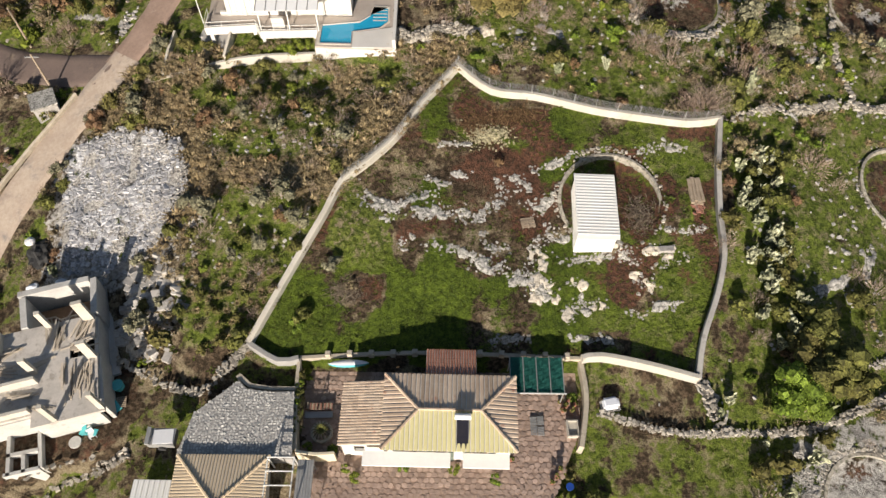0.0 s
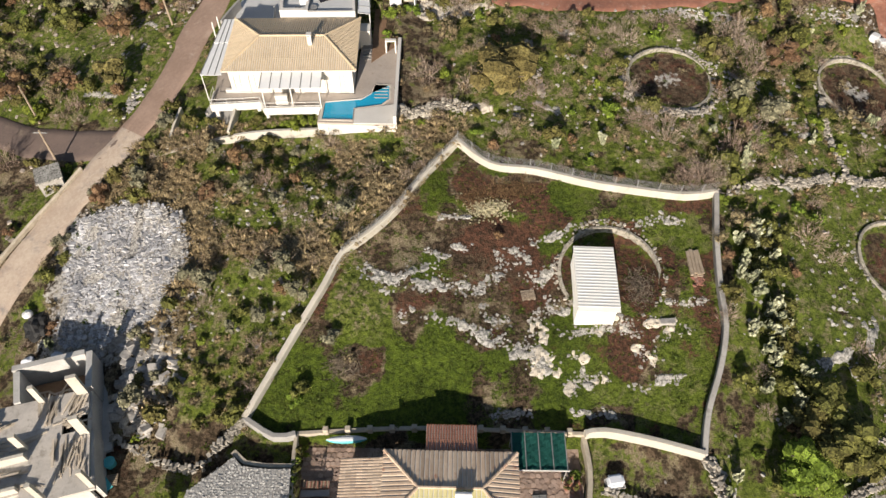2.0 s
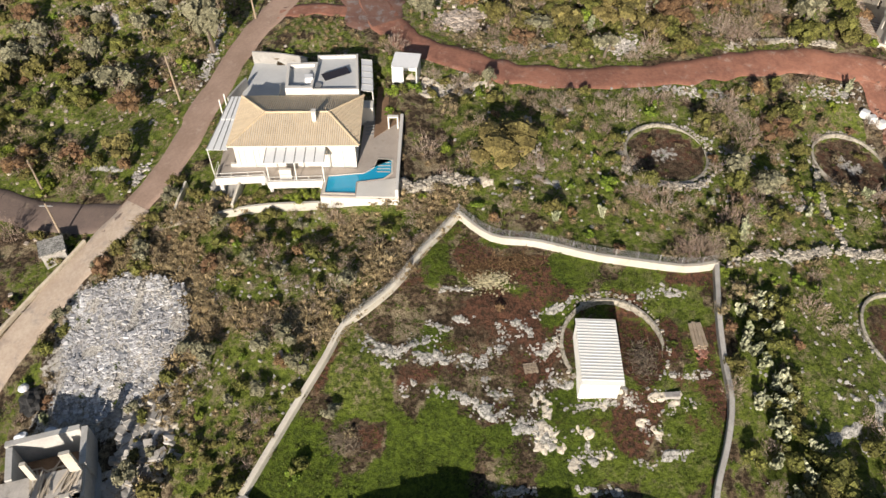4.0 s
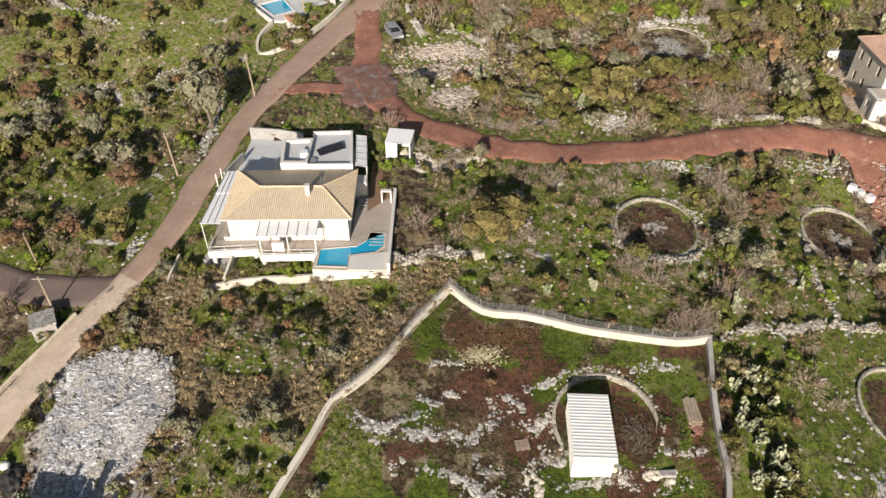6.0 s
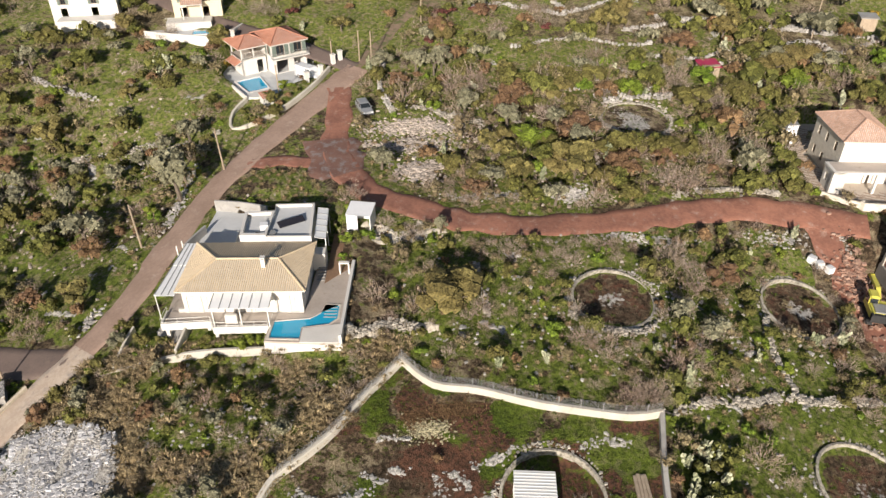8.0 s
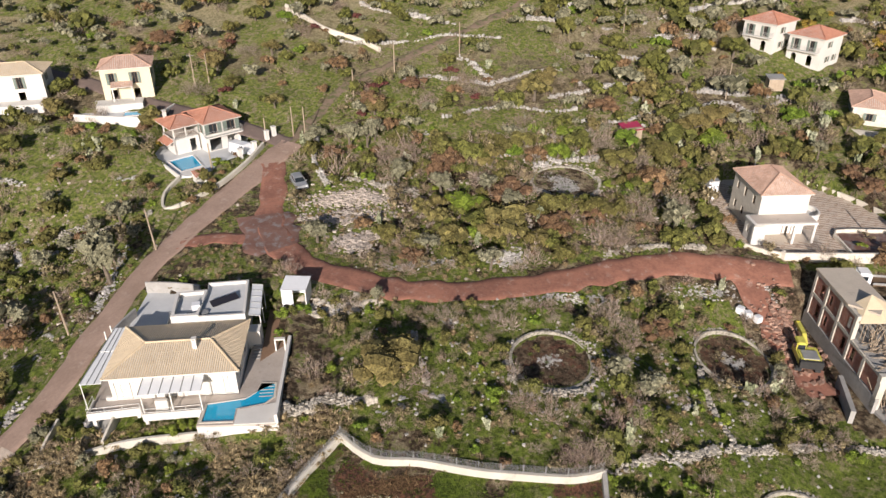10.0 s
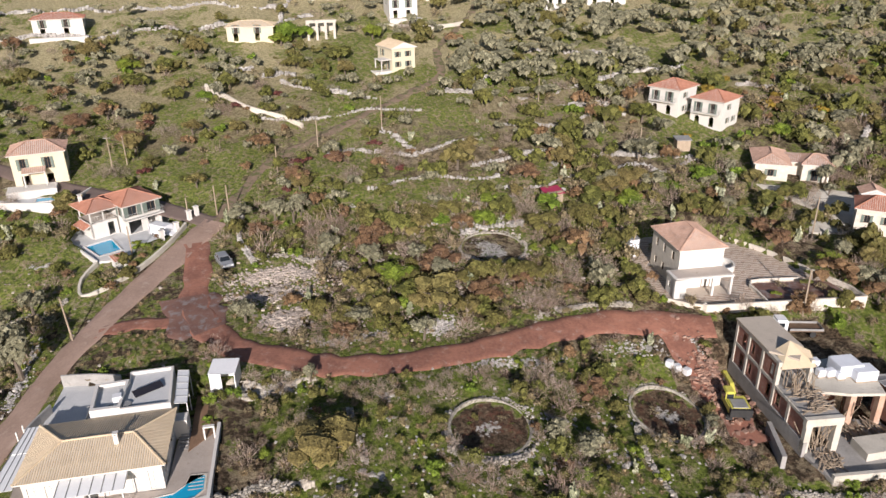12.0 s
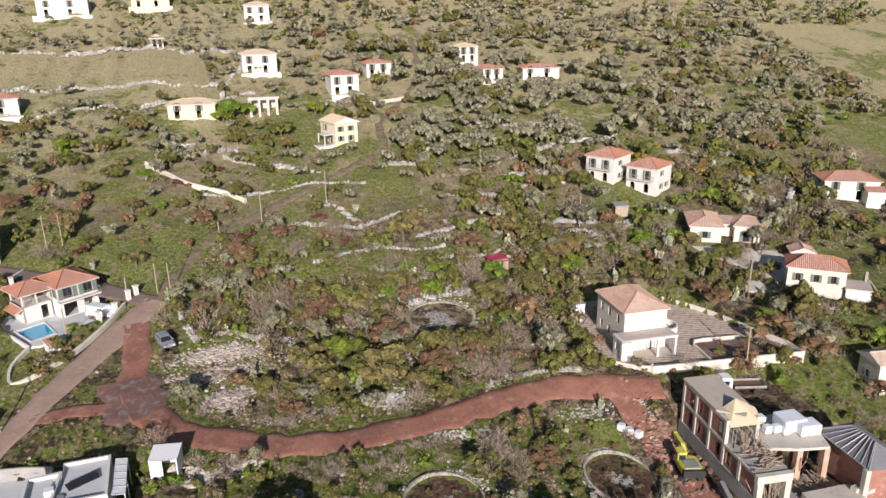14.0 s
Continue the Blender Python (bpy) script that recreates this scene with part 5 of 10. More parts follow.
def rock(x, y, size, label="weathered pale limestone boulder half sunk in grass", flat=0.24, rng=np.random.default_rng(77)):
    """One outcrop: a broken block with chipped faces."""
    bm = BM()
    bmesh.ops.create_icosphere(bm, subdivisions=2, radius=0.5)
    ph = rng.random(3) * 9
    for v in bm.verts:
        c = v.co * 3 + Vector(ph)
        k = 0.62 + 0.75 * noise.noise(c) + 0.3 * noise.noise(c * 2.7)
        v.co *= max(0.35, k + 0.45)
    ob = new("boulder", meshed("boulder", bm, LIMESTONE))
    s = size * rng.uniform(0.8, 1.2)
    ob.matrix_world = Matrix.Translation((x, y, gz(x, y) - 0.05 * size)) @ Matrix.Rotation(rng.random() * 6.28, 4, "Z") @ Matrix.Diagonal((s * 1.3, s * 0.8, s * flat, 1))
    return tagged(ob, label, "rock", "limestone outcrops in the plot")


def ledge(path, width, seed, step=0.13, label="low ledge of pale weathered limestone breaking through grass", material=None):
    """A bare rock ledge: a broken, pitted crest along a path, that sinks into the soil at its edges."""
    p = np.array(smoothed(path, 0.4))
    x0, y0 = p.min(0) - width
    x1, y1 = p.max(0) + width
    xs, ys = np.arange(x0, x1, step), np.arange(y0, y1, step)
    X, Y = np.meshgrid(xs, ys)
    x, y = X.ravel(), Y.ravel()
    d = along([tuple(v) for v in p], x, y) / width
    n = 0.5 * bumps(x, y, 0.8, seed) + 0.35 * bumps(x, y, 0.36, seed + 1) + 0.15 * bumps(x, y, 0.17, seed + 2)
    vein = np.abs(bumps(x, y, 1.1, seed + 4) - 0.5)
    h = 0.55 * (n - 0.44 - 0.40 * ease(0.3, 1.0, d)) + 0.20 * (0.12 - vein)
    h = np.minimum(h, 0.16) + 0.04 * (bumps(x, y, 0.2, seed + 3) - 0.5)
    i = np.arange(len(x)).reshape(len(ys), len(xs))
    f = np.stack([i[:-1, :-1], i[:-1, 1:], i[1:, 1:], i[1:, :-1]], -1).reshape(-1, 4)
    f = f[(h[f].max(1) > 0) & (d[f].min(1) < 1)]
    used, f = np.unique(f, return_inverse=True)
    v = np.column_stack([x, y, ground(x, y) + h - 0.02])[used]
    return tagged(new("limestone_ledge", arrays("limestone_ledge", v, f.reshape(-1, 4), material or LEDGE)), label, "rock", "limestone outcrops in the plot")


LEDGES = [([(-7.2, 38.2), (-5.1, 37.2), (-2.2, 36.4), (0.3, 36.7), (2.7, 36.2)], 0.85), ([(-5.1, 36.1), (-3.9, 37.2), (-2.5, 38.2), (-0.7, 38.5)], 0.8), ([(-1.2, 33.6), (0.8, 33.1), (2.7, 32.4)], 0.55),
          ([(2.7, 32.4), (4.6, 31.4), (6.7, 30.7), (8.4, 29.8)], 0.9), ([(3.2, 36.2), (4.7, 37.7), (5.7, 38.6), (5.0, 39.3), (6.0, 39.9), (7.5, 39.1)], 0.7), ([(-3.8, 33.4), (-2.9, 34.1)], 0.55),
          ([(7.2, 37.5), (7.9, 36.7), (9.2, 38.0)], 0.7), ([(7.5, 33.5), (9.0, 34.7), (10.5, 34.5)], 0.6), ([(7.0, 31.6), (7.6, 30.6), (8.6, 29.5)], 0.8), ([(10.4, 32.2), (12.3, 32.5), (14.2, 32.7)], 0.5),
          ([(8.1, 40.8), (10.1, 41.3), (11.4, 42.0)], 0.45), ([(17.8, 42.6), (19.9, 43.1), (21.9, 43.0)], 0.6), ([(10.4, 27.9), (11.4, 29.1), (12.0, 27.9)], 0.5), ([(18.8, 35.0), (20.7, 34.9), (22.7, 35.3)], 0.35),
          ([(14.8, 33.0), (16.6, 32.3)], 0.5), ([(17.8, 28.4), (19.6, 28.7)], 0.5), ([(4.0, 25.5), (6.8, 25.8)], 0.4), ([(10.5, 25.8), (13.7, 25.8)], 0.4), ([(0.8, 40.4), (2.3, 40.2)], 0.4), ([(17.2, 33.0), (19.6, 33.3)], 0.4),
          ([(-0.3, 43.2), (2.3, 43.5)], 0.3), ([(3.4, 34.8), (3.8, 33.6), (5.6, 33.4)], 0.45), ([(-1.6, 40.0), (0.4, 39.2)], 0.4),
          ([(8.0, 32.8), (8.3, 31.4), (8.0, 30.0), (8.9, 29.2)], 1.15), ([(10.2, 27.6), (11.4, 28.4), (13.0, 28.6)], 0.6), ([(13.0, 32.6), (14.3, 33.2), (15.8, 33.0)], 0.6), ([(16.2, 31.2), (17.0, 30.4), (17.6, 29.8)], 0.55),
          ([(18.2, 31.7), (19.4, 32.5), (20.7, 32.6)], 0.55), ([(15.6, 28.2), (16.6, 27.8)], 0.4), ([(11.0, 30.5), (11.8, 30.1)], 0.45), ([(9.0, 34.6), (9.8, 35.3)], 0.6)]


def outcrops():
    rng = np.random.default_rng(3)
    for k, (path, width) in enumerate(LEDGES):
        ledge(path, width * 1.35, 200 + 5 * k, material=CREAMROCK if width > 1.1 or k > 18 and path[0][0] > 7 else None)
    cs, ss = [], []
    for path, width in LEDGES:
        q = np.array(smoothed(path, 0.3))
        q = np.repeat(q, 4, 0) + rng.normal(0, 0.55 * width, (4 * len(q), 2))
        cs.append(np.column_stack([q, ground(q[:, 0], q[:, 1]) + 0.02]))
        ss.append(rng.uniform(0.06, 0.24, len(q)))
        for x, y in q[::14]:
            rock(x, y, rng.uniform(0.2, 0.42), rng=rng)
    rubble("broken_limestone", np.concatenate(cs), np.concatenate(ss), LIMESTONE, "broken pale limestone scattered along the outcrops", seed=4, flat=0.5)
    x, y = rng.normal(4.0, 1.0, 420), rng.normal(44.2, 0.55, 420)
    rubble("stone_heap", np.column_stack([x, y, ground(x, y) + 0.12 * rng.random(420)]), rng.uniform(0.08, 0.2, 420), STRAWSTONE, "low heap of small yellowish field stones", seed=5)


outcrops()


def field_ledges():
    """Bare rock that shows through the scrub."""
    low, bank = "pale limestone showing through scrub", "broad bank of bare pale rock"
    for k, (path, w, lab) in enumerate((([(-3.6, 71.4), (0.6, 71.9), (4.0, 71.2)], 2.0, bank), ([(-2.4, 70.2), (2.4, 70.4)], 1.4, bank), ([(-4.8, 55.2), (-1.5, 55.4), (1.5, 55.7), (4.6, 55.4)], 1.5, "pale rock bank running on from the pool terrace"),
                                        ([(-26.6, 30.0), (-24.8, 28.0), (-23.6, 26.6)], 2.2, bank), ([(-27.2, 27.4), (-25.4, 25.8)], 1.8, bank), ([(-24.2, 31.8), (-22.4, 30.6)], 1.4, bank), ([(21.0, 22.0), (22.0, 20.4), (22.6, 19.0)], 1.0, bank),
                                        ([(19.5, 56.0), (23.0, 55.6), (26.5, 56.0)], 0.9, low), ([(19.2, 57.4), (18.4, 60.4), (19.4, 63.2)], 0.8, low))):
        ledge(path, w, 500 + 5 * k, 0.17, lab, CREAMROCK if w > 1.3 else None)
    rng = np.random.default_rng(44)
    for k in range(60):
        x0, y0, x1, y1 = ((0, 50, 50, 71), (-30, 28, -4, 50), (28, 26, 48, 50), (-58, 62, -30, 105), (4, 104, 60, 126))[k % 5]
        x, y, a = rng.uniform(x0, x1), rng.uniform(y0, y1), rng.normal(0, 0.5)
        n = rng.uniform(0.8, 2.2)
        ends = np.array([(x - n * math.cos(a), y - n * math.sin(a)), (x + n * math.cos(a), y + n * math.sin(a))])
        if clear(ends[:, 0], ends[:, 1], 2.0).all():
            ledge([tuple(e) for e in ends], rng.uniform(0.5, 0.95), 600 + 5 * k, 0.17, low)


field_ledges()


def plot_things():
    bm = BM()
    for k in range(7):
        box(bm, 0, -0.45 + 0.15 * k, 0.12, 1.2, 0.1, 0.025)
    for k in (-0.5, 0, 0.5):
        box(bm, k, 0, 0.0, 0.1, 1.0, 0.115)
    ob = part("wooden_pallet", bm, WOOD)
    ob.matrix_world = pose(7.35, 35.75, gz(7.35, 35.75) + 0.06, 0, 0, 8)
    tagged(ob, "weathered grey wooden pallet lying on grass", "pallet")
    root = thing("timber_stack", 22.0, 38.6, gz(22, 38.6), 88, "stack of grey weathered boards beside the wall", "timber")
    rng = np.random.default_rng(8)
    for k in range(12):
        bm = BM()
        box(bm, rng.normal(0, 0.1), -0.5 + (k % 4) * 0.3, 0.03 + 0.11 * (k // 4), 2.6, 0.24, 0.07, rz=rng.normal(0, 2))
        part("board", bm, WOOD, root)
    root = thing("stone_bench", 18.9, 33.1, gz(18.9, 33.1), 4, "pale cut stone block lying in grass", "stone block")
    bm = BM()
    box(bm, 0, 0, 0, 1.3, 0.55, 0.35)
    bmesh.ops.bevel(bm, geom=bm.edges[:], offset=0.04, segments=1, affect="EDGES")
    part("block", bm, LIMESTONE, root)
    rng = np.random.default_rng(12)
    cs = np.column_stack([rng.normal(22.1, 0.3, 40), rng.normal(36.9, 0.3, 40), np.full(40, gz(22, 36.9) + 0.1)])
    rubble("brick_rubble", cs, rng.uniform(0.12, 0.26, 40), BRICK, "small pile of broken red bricks", "bricks", 6)
    # cuttings and bare branches
    for nm, cx, cy, sx, sy, n, m, lab in (("branch_pile", 17.0, 36.4, 1.0, 1.5, 320, TWIG, "grey pile of cut branches on the stone floor"), ("bramble_pile", 6.4, 46.0, 1.9, 0.8, 420, RUST, "reddish-brown heap of dead cuttings"), ("branch_pile", 2.8, 45.4, 1.3, 0.9, 260, RUST, "reddish heap of dead brushwood"), ("branch_pile", -8.0, 29.4, 1.1, 1.0, 220, TWIG, "heap of pale cut branches on grass")):
        a, c = rng.random(n) * 6.28, np.column_stack([rng.normal(cx, sx * 0.6, n), rng.normal(cy, sy * 0.6, n)])
        z = ground(c[:, 0], c[:, 1]) + np.abs(rng.normal(0, 0.18, n)) + 0.04
        d = np.column_stack([np.cos(a), np.sin(a), rng.normal(0, 0.2, n)]) * rng.uniform(0.25, 0.6, n)[:, None]
        w = np.column_stack([-np.sin(a), np.cos(a), 0 * a]) * 0.035
        p = np.column_stack([c, z])
        v = np.stack([p - d, p - w, p + d, p + w], 1).reshape(-1, 3)
        tagged(new(nm, arrays(nm, v, np.arange(4 * n).reshape(-1, 4), m)), lab, "brushwood", kind="stuff")


plot_things()


# ---- field walls ----
FIELD = "tumbled dry stone field wall of pale limestone"
drystone([(25.6, 45.9), (28, 46.6), (31.2, 47.6), (34.5, 48.0), (38.0, 49.2), (43, 49.6), (47.6, 50.4)], 0.75, 0.7, FIELD, seed=11)
drystone([(47.6, 50.4), (52, 50.2), (57, 49), (66, 47)], 0.6, 0.6, FIELD, seed=12)
drystone([(39.6, 50.0), (39.2, 54), (39.5, 58.5), (40.3, 60.5)], 0.5, 0.55, FIELD, seed=13)
drystone([(-4.8, 54.8), (-1.5, 55.3), (0.4, 55.7), (3.0, 55.2)], 0.9, 0.8, "broad pale stone wall running on from the pool terrace", seed=14)
drystone([(9.8, 57.5), (9.6, 60), (8.8, 62.2), (8.9, 64.6)], 0.9, 0.7, FIELD, seed=15)
drystone([(12.4, 20.0), (15.0, 19.2), (17.6, 18.5), (20.4, 18.4), (23.4, 18.5), (26.0, 18.5)], 0.5, 0.4, FIELD, seed=16)
drystone([(26, 18.5), (28.6, 18.8), (31.7, 19.8), (35.7, 21.5), (40, 23.6), (44, 25)], 0.6, 0.55, FIELD, seed=17)
drystone([(31.9, 23.0), (34.0, 23.7), (36.5, 24.5), (40, 26)], 0.5, 0.5, FIELD, seed=28)
drystone([(20.8, 22.2), (21.6, 19.6), (22.4, 18.4)], 0.6, 0.9, "spill of pale stones below the plot corner", seed=18)
drystone([(-27.0, 24.6), (-22.5, 22.3), (-19.2, 21.6), (-17.4, 23.2), (-15.9, 24.8)], 0.8, 0.5, "old stone wall above the cobbled yard", seed=19)
drystone([(-34.6, 13.3), (-31.4, 14.6), (-30.2, 15.3), (-27.4, 16.0), (-24.7, 17.1)], 0.5, 0.8, "rough stone retaining wall under the brown yard", seed=20)
drystone([(-2.6, 99.2), (1.4, 99.6), (6.4, 98.0), (10.8, 96.4)], 0.9, 0.6, FIELD, seed=21)
drystone([(-4.8, 113), (-5, 107), (-3.6, 102), (-2.6, 99.2)], 0.9, 0.5, FIELD, seed=22)
drystone([(34, 78.4), (38, 79.6), (43, 80.0), (47.5, 79.2)], 0.6, 0.6, FIELD, seed=23)
drystone([(-49, 93.8), (-44, 94.6), (-40, 94.9), (-36.4, 95.4)], 0.7, 0.7, FIELD, seed=25)
drystone([(-60, 109), (-56, 107.6), (-52, 105.8), (-48.6, 104.4)], 0.7, 0.7, FIELD, seed=26)
drystone([(-68, 113.4), (-63, 112)], 0.7, 0.7, FIELD, seed=27)
drystone([(-38.5, 92), (-34, 94), (-30, 93.6), (-27.4, 95.5)], 0.6, 0.7, FIELD, seed=24)
for n, (y, x0, x1) in enumerate(((104.5, 28, 38), (108, 18, 34), (112.5, 30, 50), (116, 40, 62), (120, 14, 40), (126, 36, 74), (118, 58, 78), (131, 10, 40), (138, 46, 72), (146, -2, 30), (150, 52, 78))):
    drystone([(x0 + (x1 - x0) * k / 6, y + 1.6 * math.sin(k * 1.3 + n) + 0.04 * k * k) for k in range(7)], 0.5, 0.42, "long dry stone terrace wall across the hillside", seed=30 + n, step=0.55)
for n, pts in enumerate(([(2, 162), (10, 158), (22, 153)], [(60, 172), (74, 170), (88, 166)], [(-62, 190), (-30, 192), (0, 196), (10, 200)], [(-70, 206), (-40, 208), (-12, 207), (2, 204)], [(-70, 232), (-40, 234), (-10, 233), (12, 228)], [(2, 196), (3, 206), (8, 216)], [(110, 118), (124, 132), (120, 145), (104, 150)], [(66, 152), (80, 158), (95, 160)])):
    drystone(pts, 0.7, 0.55, "pale dry stone wall on the upper slope", seed=50 + n, step=0.75)


TERRACE = "pale dry stone terrace wall among gardens"
for n, pts in enumerate(([(42.6, 128.8), (45.8, 127.7), (50.5, 125.9), (56.0, 124.7)], [(59.4, 144.4), (65.4, 144.1), (70.0, 143.7)], [(37.1, 154.7), (41.9, 152.6), (46.2, 151.2)], [(-14.0, 162.6), (-10.0, 166.2), (-4.5, 170.7)], [(-2.0, 165.8), (1.1, 166.8), (4.9, 165.6)],
                         [(41.1, 158.9), (45.1, 159.8), (48.8, 158.2)], [(20.9, 138.9), (23.8, 135.0), (26.4, 130.2)], [(29.5, 102.4), (34.1, 103.7), (39.3, 103.1)], [(61.8, 119.1), (63.9, 120.4), (66.8, 120.2), (68.7, 117.2), (68.1, 114.0)], [(60.4, 125.1), (65.2, 124.9), (70.7, 123.2), (75.6, 121.8), (79.1, 120.0)])):
    drystone(pts, 0.8, 0.7, TERRACE, seed=70 + n, step=0.5, ragged=0.2)
masonry("terrace_wall", [(-13.9, 161.2), (-9.5, 155.9), (-5.3, 150.8), (-0.8, 147.7), (2.6, 145.3), (5.8, 141.9)], 1.1, 0.5, PALESTONE, "long pale retaining wall below terraced gardens", 1.5)


def loose_stone():
    rng = np.random.default_rng(21)
    # quarried heap beside the lane
    x, y = rng.uniform(-38.5, -21, 13000), rng.uniform(30, 48.5, 13000)
    edge = along(GRAVEL + GRAVEL[:1], x, y) * np.where(inside(GRAVEL, x, y), 1, -1)
    m = edge + 3.2 * (bumps(x, y, 2.2, 15) - 0.5) + rng.normal(0, 0.5, len(x)) > 0.1
    m &= (bumps(x, y, 1.5, 16) > 0.24) & (road_near(x, y) > 0.3)
    x, y = x[m], y[m]
    size = np.where(rng.random(len(x)) < 0.07, rng.uniform(0.25, 0.5, len(x)), rng.uniform(0.07, 0.22, len(x)))
    rubble("quarry_stone_heap", np.column_stack([x, y, ground(x, y) + 0.03]), size, RUBBLE, "wide heap of broken pale quarry stone", "stone heap", 22)
    x, y = rng.normal(53.6, 1.5, 420), rng.normal(66.0, 3.2, 420)
    rubble("red_rubble", np.column_stack([x, y, ground(x, y) + 0.05 + 0.25 * rng.random(420)]), rng.uniform(0.15, 0.6, 420), REDROCK, "broken red-brown rock dug out beside the building site", "rubble", 91)
    for cx, cy, sx, sy, n, big, lab in ((1.6, 95.2, 7.0, 1.7, 800, 0.46, "field of tumbled pale rubble beside the junction"), (0.6, 91.0, 7.0, 2.2, 700, 0.42, "field of tumbled pale rubble beside the junction"), (1.9, 84.6, 2.6, 2.0, 420, 0.6, "mound of pinkish broken stone"), (20.8, 79.0, 2.4, 1.3, 320, 0.42, "mound of pale stones above the dirt road"), (11, 78.6, 5.5, 0.7, 220, 0.3, "line of stones along the dirt road"), (-0.4, 70.6, 4.2, 1.4, 160, 0.35, "loose pale stone on a bank below the road"),
                                        (29, 70.6, 6, 0.6, 260, 0.3, "stones pushed to the edge of the dirt road"), (52.2, 71, 1.2, 3.5, 300, 0.4, "reddish rubble along the building site"), (-25.6, 28.5, 2.6, 4.2, 260, 0.95, "pale broken boulders among brushwood"), (-27.5, 33.0, 3.6, 3.0, 420, 0.3, "grey stone spilled below the quarry heap"), (-26.0, 44.5, 4.0, 2.5, 300, 0.3, "grey stone spilled beside the quarry heap"), (-22.4, 38, 2.0, 5.0, 260, 0.28, "grey stone spilled into the scrub"), (28.5, 14, 3.5, 3, 350, 0.25, "pale gravel round an old stone circle"), (55, 57.5, 1.0, 1.5, 70, 0.6, "boulders below the building site"), (28, 57, 22, 9, 520, 0.34, "pale stones scattered through scrub"), (-14, 42, 13, 12, 420, 0.34, "pale stones scattered on the brown slope"), (38, 34, 14, 16, 380, 0.32, "pale stones scattered in rough grass"), (22, 92, 26, 14, 560, 0.5, "pale rocks scattered through scrub"), (-42, 84, 16, 26, 520, 0.45, "pale rocks scattered across the west slope"), (45.5, 72.4, 4, 1.2, 200, 0.3, "stones and spoil beside the track"), (-29.3, 80, 1.0, 9, 260, 0.35, "pale stones along the lane verge"), (-33.5, 60, 1.2, 2.5, 90, 0.4, "stones at the lane corner")):
        x, y = rng.normal(cx, sx * 0.55, n), rng.normal(cy, sy * 0.55, n)
        ok = (road_near(x, y) > 0.1) & ~inside(PLOT, x, y) & (~built_on(x, y) | ((x < -20) & (x > -27.5) & (y > 26) & (y < 36)))
        for ox, oy, orad, _ in CIRCLES:
            ok &= np.hypot(x - ox, y - oy) > orad + 0.3
        x, y = x[ok], y[ok]
        z = ground(x, y) + (0.25 * np.exp(-((x - cx) / sx) ** 2 - ((y - cy) / sy) ** 2) * rng.random(len(x)) if sx < 3 else 0.03)
        rubble("stone_scatter", np.column_stack([x, y, z]), rng.uniform(0.3 * big, big, len(x)), PINKROCK if "rubble beside" in lab or "pinkish" in lab or "rocks scattered" in lab else LIMESTONE, lab, "stones", int(cx * 7 + cy) % 999)


loose_stone()


# ---- houses at the foot of the plot ----
def mono_roof(parent, x0, x1, y0, y1, z_low, z_high, fall, material, pitch=0.24):
    """A single tiled slope over a plan box; fall: the side that is lowest, one of n s e w."""
    bm, deck = BM(), BM()
    h = z_high - z_low
    run, length = ((y1 - y0), (x1 - x0)) if fall in "ns" else ((x1 - x0), (y1 - y0))
    T = math.hypot(run, h)
    o, a, u = {"s": ((x0, y0, z_low), (1, 0, 0), (0, run, h)), "n": ((x1, y1, z_low), (-1, 0, 0), (0, -run, h)), "w": ((x0, y1, z_low), (0, -1, 0), (run, 0, h)), "e": ((x1, y0, z_low), (0, 1, 0), (-run, 0, h))}[fall]
    tile_plane(bm, o, a, u, length, lambda s: T, pitch)
    zz = {"s": (z_low, z_low, z_high, z_high), "n": (z_high, z_high, z_low, z_low), "w": (z_low, z_high, z_high, z_low), "e": (z_high, z_low, z_low, z_high)}[fall]
    cs = list(zip((x0, x1, x1, x0), (y0, y0, y1, y1), zz))
    hi, lo = [deck.verts.new(c) for c in cs], [deck.verts.new((c[0], c[1], c[2] - 0.12)) for c in cs]
    deck.faces.new(hi), deck.faces.new(lo[::-1])
    for i in range(4):
        deck.faces.new((hi[i], lo[i], lo[(i + 1) % 4], hi[(i + 1) % 4]))
    ob = part("roof", bm, material, parent)
    part("roof_deck", deck, WHITE, ob)
    return ob


